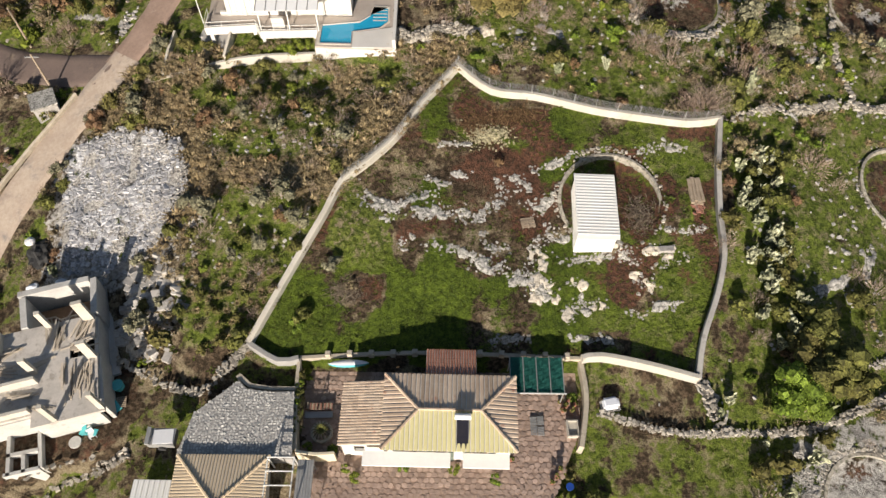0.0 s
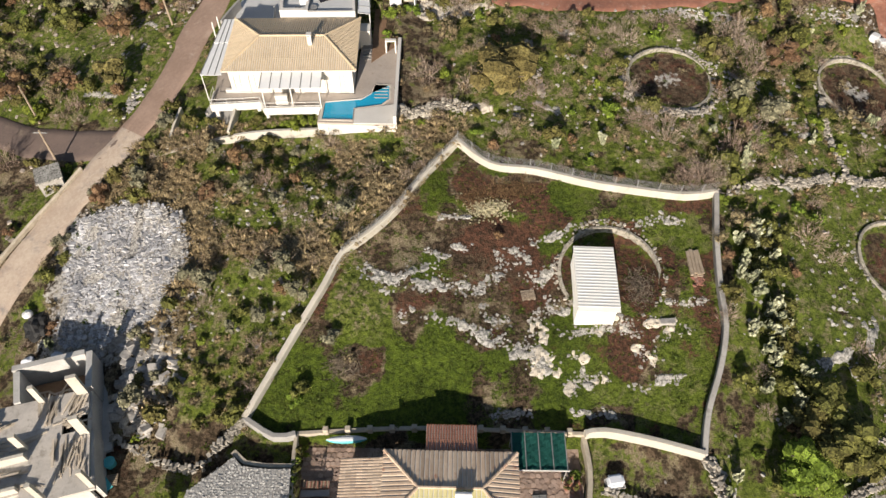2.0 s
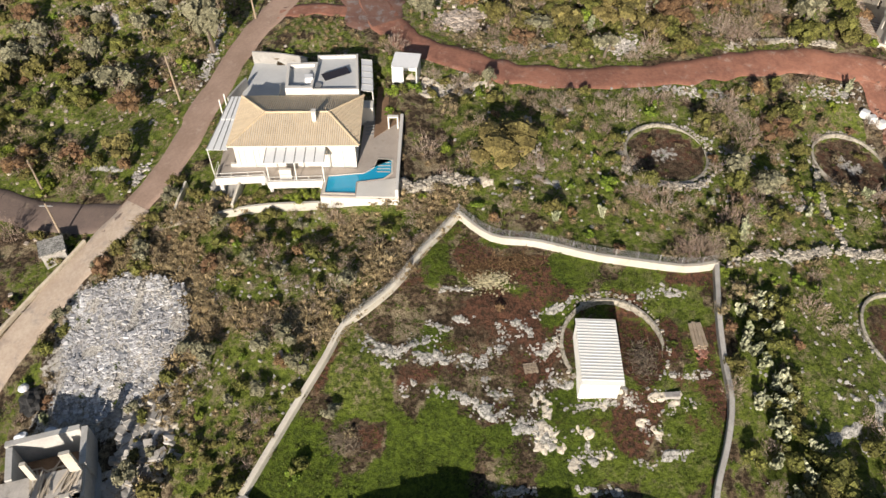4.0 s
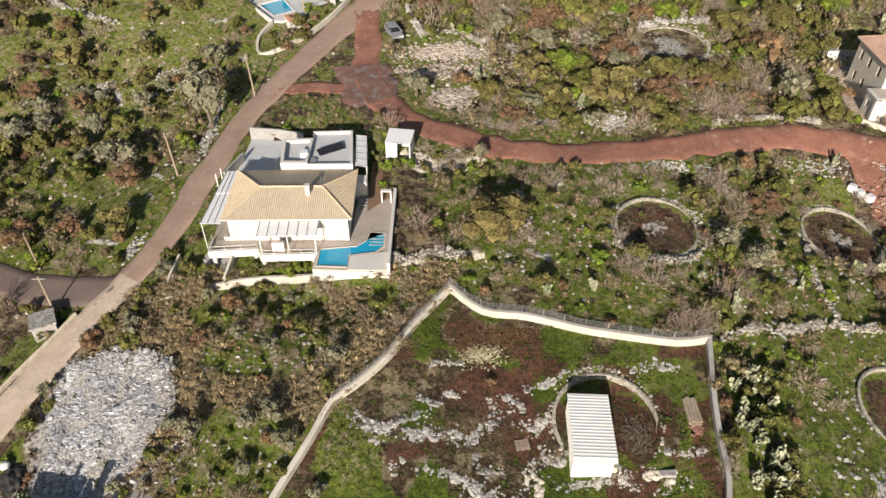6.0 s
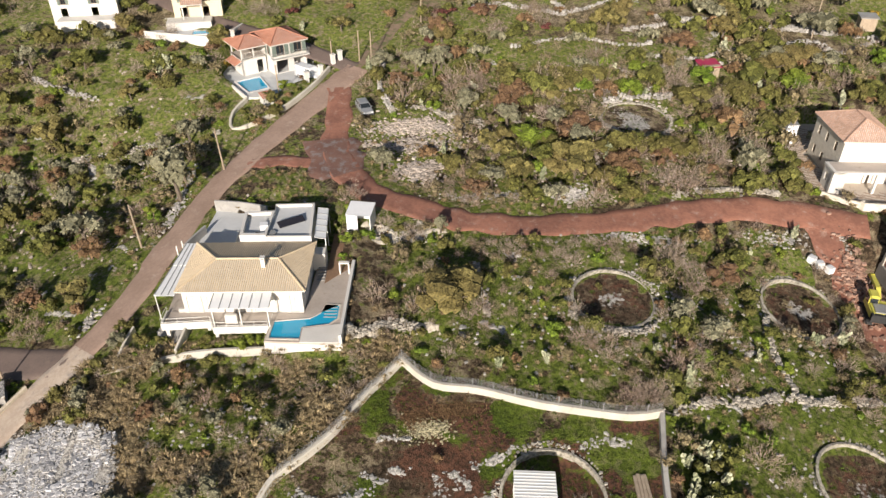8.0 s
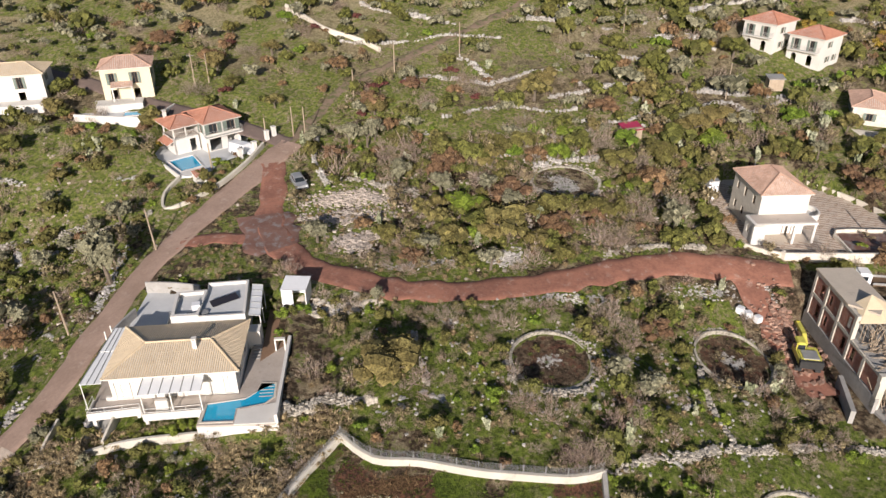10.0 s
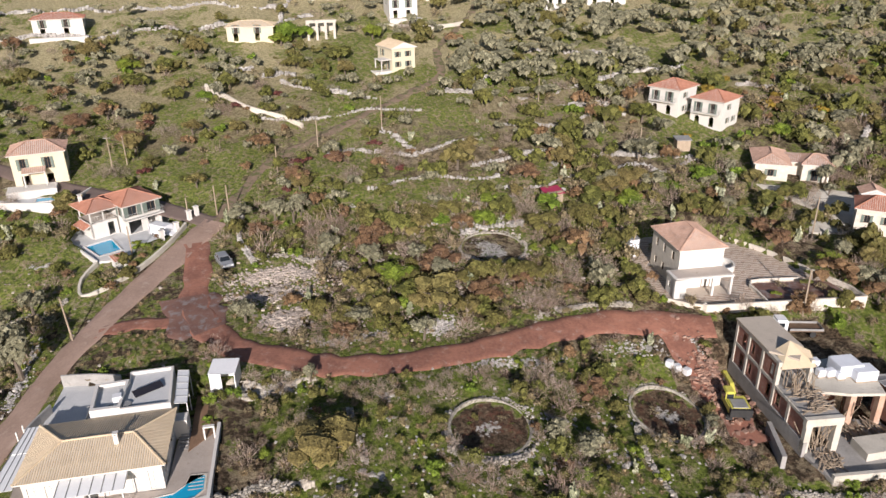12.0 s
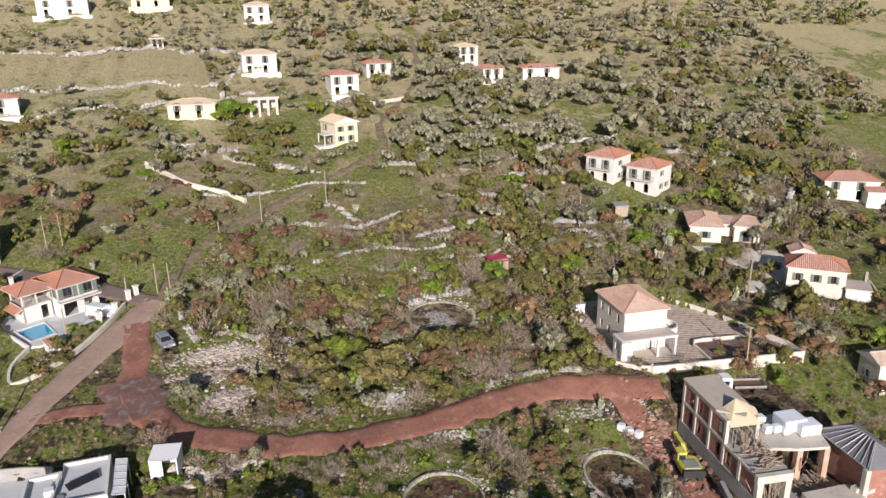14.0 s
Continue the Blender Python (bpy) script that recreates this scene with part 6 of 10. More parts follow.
def south_house():
    root = thing("house", 0.6, 18.8, -1.75, -1.0, "low white house with a weathered hipped tile roof and solar heater", "house")
    L, W, e = 9.1, 5.0, 3.5
    holes = {"s": [(1.0, 2.2, 0.9, 2.2), (3.4, 4.4, 0, 2.2), (6.2, 7.4, 0.9, 2.2)], "e": [(1.6, 2.6, 0.9, 2.1)], "n": [(6.6, 7.6, 1.0, 2.1), (2.0, 3.0, 1.0, 2.1)], "w": []}
    shell(root, L, W, -0.6, e - 0.1, WHITE, holes)
    glaze(root, L, W, holes)
    roof(root, L, W, e, 0.45, TILE_OLD, 0.42, 2.65, pitch=0.34, course=6.0, front=TILE_CREAM)
    # wing on the west, tiles falling westwards
    bm = BM()
    pierced(bm, -8.0, -2.3, -4.9, -2.3, -0.6, 2.85, 0.25, [(0.9, 1.7, 0.9, 2.1)])
    pierced(bm, -8.0, 2.1, -8.0, -2.05, -0.6, 2.75, 0.25, [])
    pierced(bm, -4.9, 2.1, -7.75, 2.1, -0.6, 2.85, 0.25, [])
    part("wing_wall", bm, WHITE, root)
    mono_roof(root, -8.15, -4.85, -2.5, 2.45, 2.85, 3.35, "w", TILE_OLD, 0.22)
    # annex on the north
    bm = BM()
    pierced(bm, 1.85, 2.6, 1.85, 4.7, 0.2, 2.9, 0.25)
    pierced(bm, 1.85, 4.95, -1.75, 4.95, 0.2, 2.85, 0.25)
    pierced(bm, -1.75, 4.7, -1.75, 2.6, 0.2, 2.9, 0.25)
    part("annex_wall", bm, WHITE, root)
    mono_roof(root, -1.9, 2.0, 2.75, 5.25, 2.95, 3.4, "n", TILE_RED, 0.2)
    # awning along the front
    for x0, x1 in ((-6.3, 0.1), (1.0, 4.4)):
        bm = BM()
        box(bm, (x0 + x1) / 2, -3.35, 2.75, x1 - x0, 1.0, 0.06, rx=9)
        box(bm, (x0 + x1) / 2, -3.84, 2.5, x1 - x0, 0.04, 0.22)
        part("awning", bm, METAL_WHITE, root, "white front awning")
    # solar water heater
    heater = part("solar_panel", box(BM(), 0.95, -1.75, 3.74, 0.85, 2.0, 0.09, rx=17), SOLAR, root, "dark solar collector")
    bm = BM()
    rod(bm, (0.35, -0.62, 4.3), (1.55, -0.62, 4.3), 0.24, sides=12)
    part("tank", bm, CARWHITE, heater, "white water tank")
    bm = BM()
    box(bm, 0.95, -1.75, 3.73, 0.95, 2.1, 0.06, rx=17)
    part("panel_frame", bm, METAL_GREY, heater)


south_house()


def west_house():
    root = thing("house", -16.0, 12.3, -2.9, 0.0, "white house with a tan hipped tile roof beside a cobbled yard", "house")
    L, W, e = 6.0, 6.4, 3.2
    holes = {"n": [(1.2, 2.2, 1.0, 2.1), (4.0, 5.0, 1.0, 2.1)], "s": [(1.2, 2.2, 1.0, 2.1), (3.6, 4.6, 0, 2.1)]}
    shell(root, L, W, -0.8, e - 0.1, WHITE, holes)
    glaze(root, L, W, holes)
    roof(root, L, W, e, 0.45, TILE_TAN, 0.4, 3.3, pitch=0.23, course=6.0)
    perg = thing("pergola", -11.6, 14.0, -1.4, 0, "white steel pergola frame beside the house", "pergola")
    for x in (-0.95, 0.95):
        for y in (-2.6, 1.5):
            bm = BM()
            box(bm, x, y, 0, 0.08, 0.08, 2.5)
            part("post", bm, METAL_WHITE, perg)
    for x in (-0.95, 0.95):
        bm = BM()
        box(bm, x, -0.55, 2.5, 0.08, 4.2, 0.1)
        part("beam", bm, METAL_WHITE, perg)
    for k in range(5):
        bm = BM()
        box(bm, 0, -2.5 + 1.0 * k, 2.6, 2.0, 0.07, 0.08)
        part("rafter", bm, METAL_WHITE, perg)
    lean = thing("carport", -10.0, 13.0, -2.5, 0, "narrow grey sheet-metal lean-to roof", "carport")
    bm = BM()
    sheeting(bm, (-0.6, -2.75, 2.4), (1, 0, -0.07), (0, 1, 0), 1.2, 5.5, 0.2, 0.035)
    part("roof_sheet", bm, METAL_GREY, lean)
    for x, y in ((-0.5, -2.5), (0.5, -2.5), (-0.5, 2.5), (0.5, 2.5)):
        part("post", box(BM(), x, y, -0.3, 0.07, 0.07, 2.65), METAL_GREY, lean)
    shed2 = thing("outbuilding", -21.6, 13.2, -3.6, 0, "small flat-roofed store with a pale sheet roof", "outbuilding")
    part("wall", box(BM(), 0, 0, -0.5, 2.4, 2.4, 2.4), PALECON, shed2)
    bm = BM()
    sheeting(bm, (-1.4, -1.4, 2.03), (1, 0, -0.05), (0, 1, 0), 2.8, 2.8, 0.4, 0.04)
    part("roof_sheet", bm, METAL_WHITE, shed2)
    trailer = thing("utility_trailer", -21.2, 17.5, -1.4, 0, "grey box trailer with a folded white cover", "trailer")
    part("tub", prism(BM(), [(-1.0, -0.65), (1.0, -0.65), (1.0, 0.65), (-1.0, 0.65)], 0.35, 0.95), METAL_GREY, trailer)
    part("cover", box(BM(), 0.15, 0, 0.95, 1.5, 1.1, 0.08, rz=4), CARWHITE, trailer, "folded white cover")
    part("front_board", box(BM(), -0.95, 0, 0.95, 0.3, 1.3, 0.3), METAL_GREY, trailer)
    for y in (-0.72, 0.72):
        bm = BM()
        rod(bm, (0, y - 0.08, 0.3), (0, y + 0.08, 0.3), 0.3, sides=12)
        part("wheel", bm, BLACK, trailer)
    slab = part("yard_base", prism(BM(), COBBLE_YARD, -4.5, -0.04), CONCRETE)
    tagged(slab, "mortared grey base of a cobbled yard", "yard", kind="structure")
    rng = np.random.default_rng(31)
    x, y = np.meshgrid(np.arange(-19.8, -11.0, 0.23), np.arange(15.9, 22.0, 0.21))
    x, y = x.ravel() + rng.normal(0, 0.04, x.size), y.ravel() + rng.normal(0, 0.04, x.size)
    m = inside(COBBLE_YARD, x, y)
    cob = rubble("cobbles", np.column_stack([x, y, np.full(len(x), -0.03)])[m], rng.uniform(0.13, 0.2, m.sum()), COBBLE, "rounded grey cobbles set in the yard", "cobbles", 32, 0.22)
    lawn = tagged(part("lawn_edge", prism(BM(), [(-16.3, 22.3), (-15.2, 21.45), (-13.4, 21.2), (-11.5, 21.2), (-11.5, 21.5), (-13.4, 21.5), (-15.0, 21.75), (-16.0, 22.6)], -3.5, -0.2), STONEWALL), "low curved stone edging of a small lawn", "wall")


west_house()


def patio():
    base = tagged(part("patio_base", prism(BM(), PATIO, -4.5, -1.86), STONE_PAVE), "earthy mortar bed of a flagstone patio", "patio", kind="structure")
    rng = np.random.default_rng(33)
    shapes = []
    for k in range(6):
        bm = BM()
        ring = [(0.25 * rng.uniform(0.7, 1.15) * math.cos(a + rng.normal(0, 0.2)), 0.22 * rng.uniform(0.7, 1.15) * math.sin(a + rng.normal(0, 0.12))) for a in np.linspace(0, 6.283, 7)[:-1]]
        prism(bm, ring, -0.05, 0.035)
        shapes.append(meshed("flagstone", bm, FLAG))
    rest, made = BM(), 0
    for i, y in enumerate(np.arange(9.0, 24.0, 0.41)):
        for x in np.arange(-11.3, 11.3, 0.46):
            px, py = x + (0.23 if i % 2 else 0) + rng.normal(0, 0.05), y + rng.normal(0, 0.05)
            if not inside(PATIO, px, py) or (-7.7 < px < 5.5 and 16.0 < py < 21.6) or (-1.4 < px < 2.8 and py >= 21.6):
                continue
            if made >= 300 and py > 11.0:
                spin = rng.random() * 6.28
                prism(rest, [(px + 0.25 * rng.uniform(0.7, 1.1) * math.cos(a), py + 0.23 * rng.uniform(0.7, 1.1) * math.sin(a)) for a in np.linspace(spin, spin + 6.283, 7)[:-1]], -1.91, -1.825)
            elif py > 11.0:
                ob = new("flagstone", shapes[made % 6])
                ob.parent = base
                ob.matrix_basis = pose(px, py, -1.86, 0, 0, rng.random() * 360)
                made += 1
    tagged(part("flagstones", rest, FLAG), "irregular pinkish-brown flagstones of the patio", "paving", kind="stuff")
    # boundary wall with stone piers towards the plot
    wall, p, z = masonry("garden_wall", [(-11.5, 24.1), (-1.6, 24.6), (11.2, 24.2)], 0, 0.35, STONEWALL, "low stone garden wall with square piers", 0.8, -0.45)
    for k in range(12):
        x = -9.2 + 1.75 * k
        if -2.0 < x < 2.9:
            continue
        bm = BM()
        box(bm, x, 24.55 - 0.03 * abs(x), -1.2, 0.42, 0.42, 1.25)
        bmesh.ops.bevel(bm, geom=bm.edges[:], offset=0.03, segments=1, affect="EDGES")
        part("pier", bm, STONEWALL, wall)
    masonry("garden_wall", [(11.2, 24.2), (11.4, 21.5), (11.1, 19.2), (10.6, 17.0)], 0, 0.4, STONEWALL, "low stone garden wall beside the patio", 0.8, -0.6)
    masonry("garden_wall", [(-11.5, 24.0), (-11.4, 20.5), (-11.0, 16.5)], 0, 0.3, STONEWALL, "low wall under a hedge beside the cobbled yard", 0.8, -0.35)
    masonry("garden_wall", [(-10.9, 16.4), (-9.4, 16.2), (-8.0, 16.3)], 0, 0.25, CREAM, "short cream rendered wall with an arched opening", 0.8, -0.2)
    # shade-net pergola
    root = thing("pergola", 7.35, 22.1, -1.75, -0.5, "steel pergola covered with dark green shade net", "pergola")
    for x in (-2.0, 2.0):
        for y in (-1.35, 1.45):
            part("post", box(BM(), x, y, 0, 0.08, 0.08, 2.6), METAL_GREY, root)
    bm = BM()
    n, m = 14, 10
    grid = [[bm.verts.new((-2.1 + 4.2 * i / n, -1.45 + 3.0 * j / m, 2.68 - 0.10 * abs(math.sin(math.pi * (4 * i / n))) + 0.03 * math.sin(i * 2.1 + j * 1.7))) for j in range(m + 1)] for i in range(n + 1)]
    for i in range(n):
        for j in range(m):
            bm.faces.new((grid[i][j], grid[i + 1][j], grid[i + 1][j + 1], grid[i][j + 1]))
    bmesh.ops.solidify(bm, geom=bm.faces[:], thickness=0.015)
    part("shade_net", bm, NET, root, "dark green shade net")
    for k in range(5):
        part("bar", box(BM(), -2.05 + 1.025 * k, 0.05, 2.69, 0.06, 3.1, 0.05), METAL_GREY, root)
    part("front_bar", box(BM(), 0, -1.5, 2.68, 4.4, 0.07, 0.07), METAL_WHITE, root)
    # canoe lying on the wall
    root = thing("canoe", -7.5, 23.55, -0.4, 2, "upturned white and turquoise canoe beside the wall", "canoe")
    bm = BM()
    rows = []
    for i in range(13):
        t = i / 12 * 2 - 1
        w, zz = 0.34 * max(0.03, 1 - t * t) ** 0.6, 0.28 * (1 - 0.5 * t * t)
        rows.append([bm.verts.new((1.6 * t, w * math.cos(a), zz * math.sin(a) * 0.9)) for a in np.linspace(0, math.pi, 8)])
    for a, b in zip(rows, rows[1:]):
        for k in range(7):
            f = bm.faces.new((a[k], a[k + 1], b[k + 1], b[k]))
            f.material_index = 1 if k > 4 else 0
    part("hull", bm, [CARWHITE, TURQ], root)
    # wood store
    root = thing("firewood_stack", -9.7, 20.3, -1.82, 0, "stack of split brown firewood under a grey cover", "firewood")
    rngw = np.random.default_rng(40)
    for k in range(46):
        bm = BM()
        rod(bm, (-1.0 + 0.095 * (k % 22), -0.2, 0.12 + 0.18 * (k // 22)), (-1.0 + 0.095 * (k % 22), 0.35, 0.12 + 0.18 * (k // 22) + rngw.normal(0, 0.02)), 0.075, sides=5)
        part("log", bm, (WOOD, BRICK, DARKWOOD)[k % 3], root)
    part("cover", box(BM(), 0, -0.55, 0.05, 2.2, 0.5, 0.12, rz=2), METAL_GREY, root)
    root = thing("round_planter", -9.3, 18.3, -1.82, 0, "round stone planter with a young palm", "planter")
    bm = BM()
    for k in range(14):
        a = 6.283 * k / 14
        box(bm, 0.75 * math.cos(a), 0.75 * math.sin(a), 0, 0.34, 0.2, 0.35, rz=math.degrees(a) + 90)
    part("rim", bm, STONEWALL, root)
    bm = BM()
    for k in range(16):
        a = 6.283 * k / 16
        prev = Vector((0, 0, 0.6))
        for j in range(1, 5):
            q = Vector((math.cos(a) * 0.2 * j, math.sin(a) * 0.2 * j, 0.6 + 0.35 * math.sin(j * 0.75)))
            s = Vector((-math.sin(a), math.cos(a), 0)) * 0.07 * (1.2 - j * 0.22)
            bm.faces.new([bm.verts.new(v) for v in (prev - s, prev + s, q + s * 0.8, q - s * 0.8)])
            prev = q
    part("palm", bm, GREEN, root)
    # pallets, pots, tub and bucket
    for x, y, rz in ((7.2, 19.35, 2), (7.75, 19.4, 3), (7.2, 18.6, 1), (7.75, 18.55, 2)):
        bm = BM()
        for k in range(6):
            box(bm, 0, -0.3 + 0.12 * k, 0.1, 0.5, 0.09, 0.03)
        for k in (-0.2, 0.2):
            box(bm, k, 0, 0, 0.08, 0.7, 0.1)
        ob = part("slatted_board", bm, METAL_GREY)
        ob.matrix_world = pose(x, y, -1.80, 0, 0, rz)
        tagged(ob, "grey slatted board lying on the patio", "board", "boards on the patio")
    tub = thing("stone_basin", 10.2, 18.7, -1.82, 2, "pale rectangular stone basin by the wall", "basin")
    bm = BM()
    for x, y, sx, sy in ((-0.4, 0, 0.1, 1.3), (0.4, 0, 0.1, 1.3), (0, -0.6, 0.7, 0.1), (0, 0.6, 0.7, 0.1)):
        box(bm, x, y, 0, sx, sy, 0.5)
    box(bm, 0, 0, 0, 0.7, 1.1, 0.3)
    part("trough", bm, PALECON, tub)
    rng2 = np.random.default_rng(41)
    for x, y in ((9.6, 20.2), (9.9, 20.6), (10.3, 20.2), (10.6, 20.7), (9.4, 20.9), (10.1, 21.1), (8.7, 15.0), (8.3, 14.6), (9.0, 15.6), (2.9, 16.0), (5.3, 16.3)):
        pot = thing("flower_pot", x, y, -1.82, 0, "terracotta flower pot with a green plant", "pot", "pots round the patio")
        bm = BM()
        rod(bm, (0, 0, 0), (0, 0, 0.32), 0.13, 0.19, 9)
        part("pot", bm, TILE_RED, pot)
        v, f = crown(rng2, 0.3, 0.85, 0.3, 60, 0.12, 5)
        ob = new("plant", arrays("plant", v, f, GREEN))
        ob.parent = pot
    bk = thing("bucket", 9.55, 14.2, -1.6, 0, "bright blue plastic bucket", "bucket")
    bm = BM()
    rod(bm, (0, 0, 0), (0, 0, 0.4), 0.22, 0.3, 10)
    part("pail", bm, BLUE, bk)


patio()


SLABGREY = surface("dusty_grey_slab", (0.56, 0.52, 0.47), (0.44, 0.41, 0.37), (0.33, 0.30, 0.26), 0.9, 0.6, 6, 0.2, stains=(0.5, 0.68))


def ruin():
    """The unfinished concrete frame by the lane, strewn with shuttering boards."""
    root = thing("concrete_frame", -31.5, 24.3, -4.6, 16, "unfinished grey concrete house frame strewn with boards", "building site")
    rng = np.random.default_rng(51)
    # floor slab in bays, with an open stair well
    for x0, y0, x1, y1 in ((-6.5, 0.1, 3.6, 2.3), (-6.5, -1.3, 1.65, 0.1), (-6.5, -5.4, 3.75, -1.3), (-1.2, -6.4, 4.2, -5.4)):
        part("floor_slab", prism(BM(), [(x0, y0), (x1, y0), (x1, y1), (x0, y1)], 4.62, 4.9), SLABGREY, root, "dusty grey floor slab")
    bm = BM()
    for x0, y0, x1, y1 in ((3.45, 2.2, 3.45, -1.2), (3.6, -1.4, 3.8, -5.9), (3.6, -5.9, -0.9, -6.0), (-1.0, -6.0, -1.0, -5.3), (-1.0, -5.2, -6.3, -5.2), (-6.3, -5.2, -6.3, 2.1)):
        bm = BM()
        pierced(bm, x0, y0, x1, y1, -2.5, 4.61, 0.3)
        part("lower_wall", bm, RAWCON, root)
    # open pit with thick rims
    for x0, y0, x1, y1 in ((-2.5, 5.5, 3.2, 5.6), (3.35, 5.8, 3.35, 2.35), (-2.35, 5.3, -2.1, 2.35)):
        bm = BM()
        pierced(bm, x0, y0, x1, y1, -0.5, 5.1, 0.5)
        part("pit_wall", bm, RAWCON, root, "thick grey wall of an open pit")
    part("pit_floor", prism(BM(), [(-2.1, 2.3), (3.1, 2.3), (3.1, 5.3), (-2.1, 5.3)], 1.6, 2.5), BROWNDIRT, root)
    for k in range(16):
        bm = BM()
        box(bm, rng.uniform(-1.6, 2.6), rng.uniform(2.8, 4.9), 2.5 + 0.04 * (k % 4), rng.uniform(0.6, 1.8), 0.14, 0.05, rz=rng.uniform(0, 180))
        part("shuttering_board", bm, PLANK, root)
    # columns of the storey to come, and low walls
    for x, y, sx, sy, h in ((3.15, 2.0, 0.8, 0.3, 2.7), (0.1, 2.0, 0.42, 0.3, 2.5), (3.4, -1.6, 0.68, 0.3, 2.6), (4.0, -6.1, 0.4, 0.3, 2.7), (-1.0, -1.8, 0.5, 0.3, 2.4), (0.57, -6.2, 0.4, 0.3, 2.7)):
        part("column", box(BM(), x, y, 4.9, sx, sy, h), PALECON, root, "pale concrete column")
    for x, y, sx, sy, h in ((-2.4, -2.7, 3.4, 0.25, 0.9), (-2.7, -5.1, 3.0, 0.25, 0.7), (-4.8, -0.2, 2.4, 0.25, 0.8), (-3.6, 1.4, 0.25, 1.6, 0.6)):
        part("parapet", box(BM(), x, y, 4.9, sx, sy, h), PALECON, root, "low pale concrete wall")
    part("stair_flight", box(BM(), 2.5, -0.6, 3.0, 1.7, 1.2, 0.2, rx=28), RAWCON, root)
    part("ledge", prism(BM(), [(3.05, 6.7), (3.75, 6.6), (4.1, 3.4), (4.55, -2.2), (3.7, -2.3), (3.6, 2.0)], -1.5, 2.3), RAWCON, root, "rough grey concrete ledge")
    for cx, cy, n, rz, ln, sp in ((0.9, 0.9, 11, 84, 2.4, 0.42), (2.6, 1.1, 13, 68, 1.9, 0.5), (2.5, -0.3, 6, 8, 1.9, 0.3), (2.3, -3.4, 17, 82, 2.6, 0.55), (2.9, -4.6, 6, 95, 1.5, 0.4), (-3.6, 0.4, 9, 12, 2.0, 0.5), (-3.0, -1.1, 9, 165, 1.7, 0.5), (-0.7, -1.2, 6, 8, 1.6, 0.3), (-0.5, -4.9, 7, 150, 1.5, 0.3), (-2.2, -3.6, 6, 170, 2.2, 0.4), (1.2, -2.4, 4, 70, 2.0, 0.3)):
        for k in range(n):
            bm = BM()
            box(bm, cx + rng.normal(0, sp), cy + rng.normal(0, sp * 0.7), 4.91 + 0.045 * (k % 5), ln * rng.uniform(0.5, 1.1), rng.uniform(0.08, 0.2), 0.04, rz=rz + rng.normal(0, 8))
            part("shuttering_board", bm, PLANK, root)
    bm = BM()
    for x0, y0, x1, y1 in ((-4.0, -5.3, -4.0, -8.7), (-1.75, -5.3, -1.6, -8.7), (-4.2, -8.7, -1.5, -8.8), (-4.0, -7.2, -1.6, -7.3), (-2.9, -7.3, -2.85, -8.7)):
        pierced(bm, x0, y0, x1, y1, -2.2, 2.6, 0.28)
    part("tank_wall", bm, RAWCON, root)
    part("tank_floor", prism(BM(), [(-4, -8.6), (-1.7, -8.6), (-1.8, -5.3), (-4, -5.3)], -2.2, -0.6), RAWCON, root)
    # blue-green sheeting heaped below
    for cx, cy, z, s, n in ((-28.3, 19.9, -2.5, 1.35, 18), (-33.2, 17.7, -5.4, 0.8, 9)):
        sh = thing("plastic_sheeting", cx, cy, z, 0, "crumpled turquoise plastic sheeting heaped on earth", "sheeting", "sheeting at the concrete frame")
        bm = BM()
        for k in range(n):
            box(bm, rng.normal(0, 0.55 * s), rng.normal(0, 0.5 * s), 0.05 * k, rng.uniform(0.5, 1.3) * s, rng.uniform(0.3, 0.7) * s, 0.04, rz=rng.random() * 180, rx=rng.normal(0, 14), ry=rng.normal(0, 14))
        part("sheets", bm, TURQ, sh)
    tub = thing("plastic_tub", -26.4, 22.3, -2.6, 0, "round turquoise plastic tub on bare earth", "tub")
    bm = BM()
    rod(bm, (0, 0, 0), (0, 0, 0.55), 0.42, 0.48, 14)
    rod(bm, (0, 0, 0.56), (0, 0, 0.60), 0.38, 0.30, 14)
    part("vat", bm, TURQ, tub)
    for x, y, rz in ((-25.9, 21.0, 8),):
        bm = BM()
        for k in range(6):
            box(bm, 0, -0.4 + 0.16 * k, 0.1, 0.85, 0.1, 0.025)
        for k in (-0.35, 0.35):
            box(bm, k, 0, 0, 0.08, 0.95, 0.1)
        ob = part("wooden_pallet", bm, WOOD)
        ob.matrix_world = pose(x, y, -2.58, 0, 0, rz)
        tagged(ob, "grey wooden pallet on bare earth", "pallet")
    lid = thing("manhole_cover", -28.7, 17.7, -2.6, 0, "round grey concrete cover on earth", "cover")
    bm = BM()
    rod(bm, (0, 0, 0), (0, 0, 0.12), 0.5, 0.48, 16)
    part("disc", bm, RAWCON, lid)
    ch = thing("plastic_chair", -27.4, 18.2, -2.6, 30, "white plastic garden chair lying on earth", "chair")
    part("seat", box(BM(), 0, 0, 0.4, 0.5, 0.48, 0.05), CARWHITE, ch)
    part("backrest", box(BM(), 0, 0.24, 0.42, 0.5, 0.05, 0.45, rx=-12), CARWHITE, ch)
    for x in (-0.21, 0.21):
        for y in (-0.2, 0.2):
            part("leg", box(BM(), x, y, 0, 0.05, 0.05, 0.4), CARWHITE, ch)
    # tarpaulin-covered heap and bags near the lane
    heap = thing("covered_heap", -37.4, 35.8, gz(-37.4, 35.8), 20, "dark tarpaulin heap with a white bag on top", "heap")
    bm = BM()
    bmesh.ops.create_icosphere(bm, subdivisions=3, radius=1.0)
    for v in bm.verts:
        v.co *= 0.8 + 0.35 * noise.noise(v.co * 2.2)
        v.co = Vector((v.co.x * 1.5, v.co.y * 1.9, max(-0.1, v.co.z * 0.9)))
    part("tarpaulin", bm, BLACK, heap)
    bm = BM()
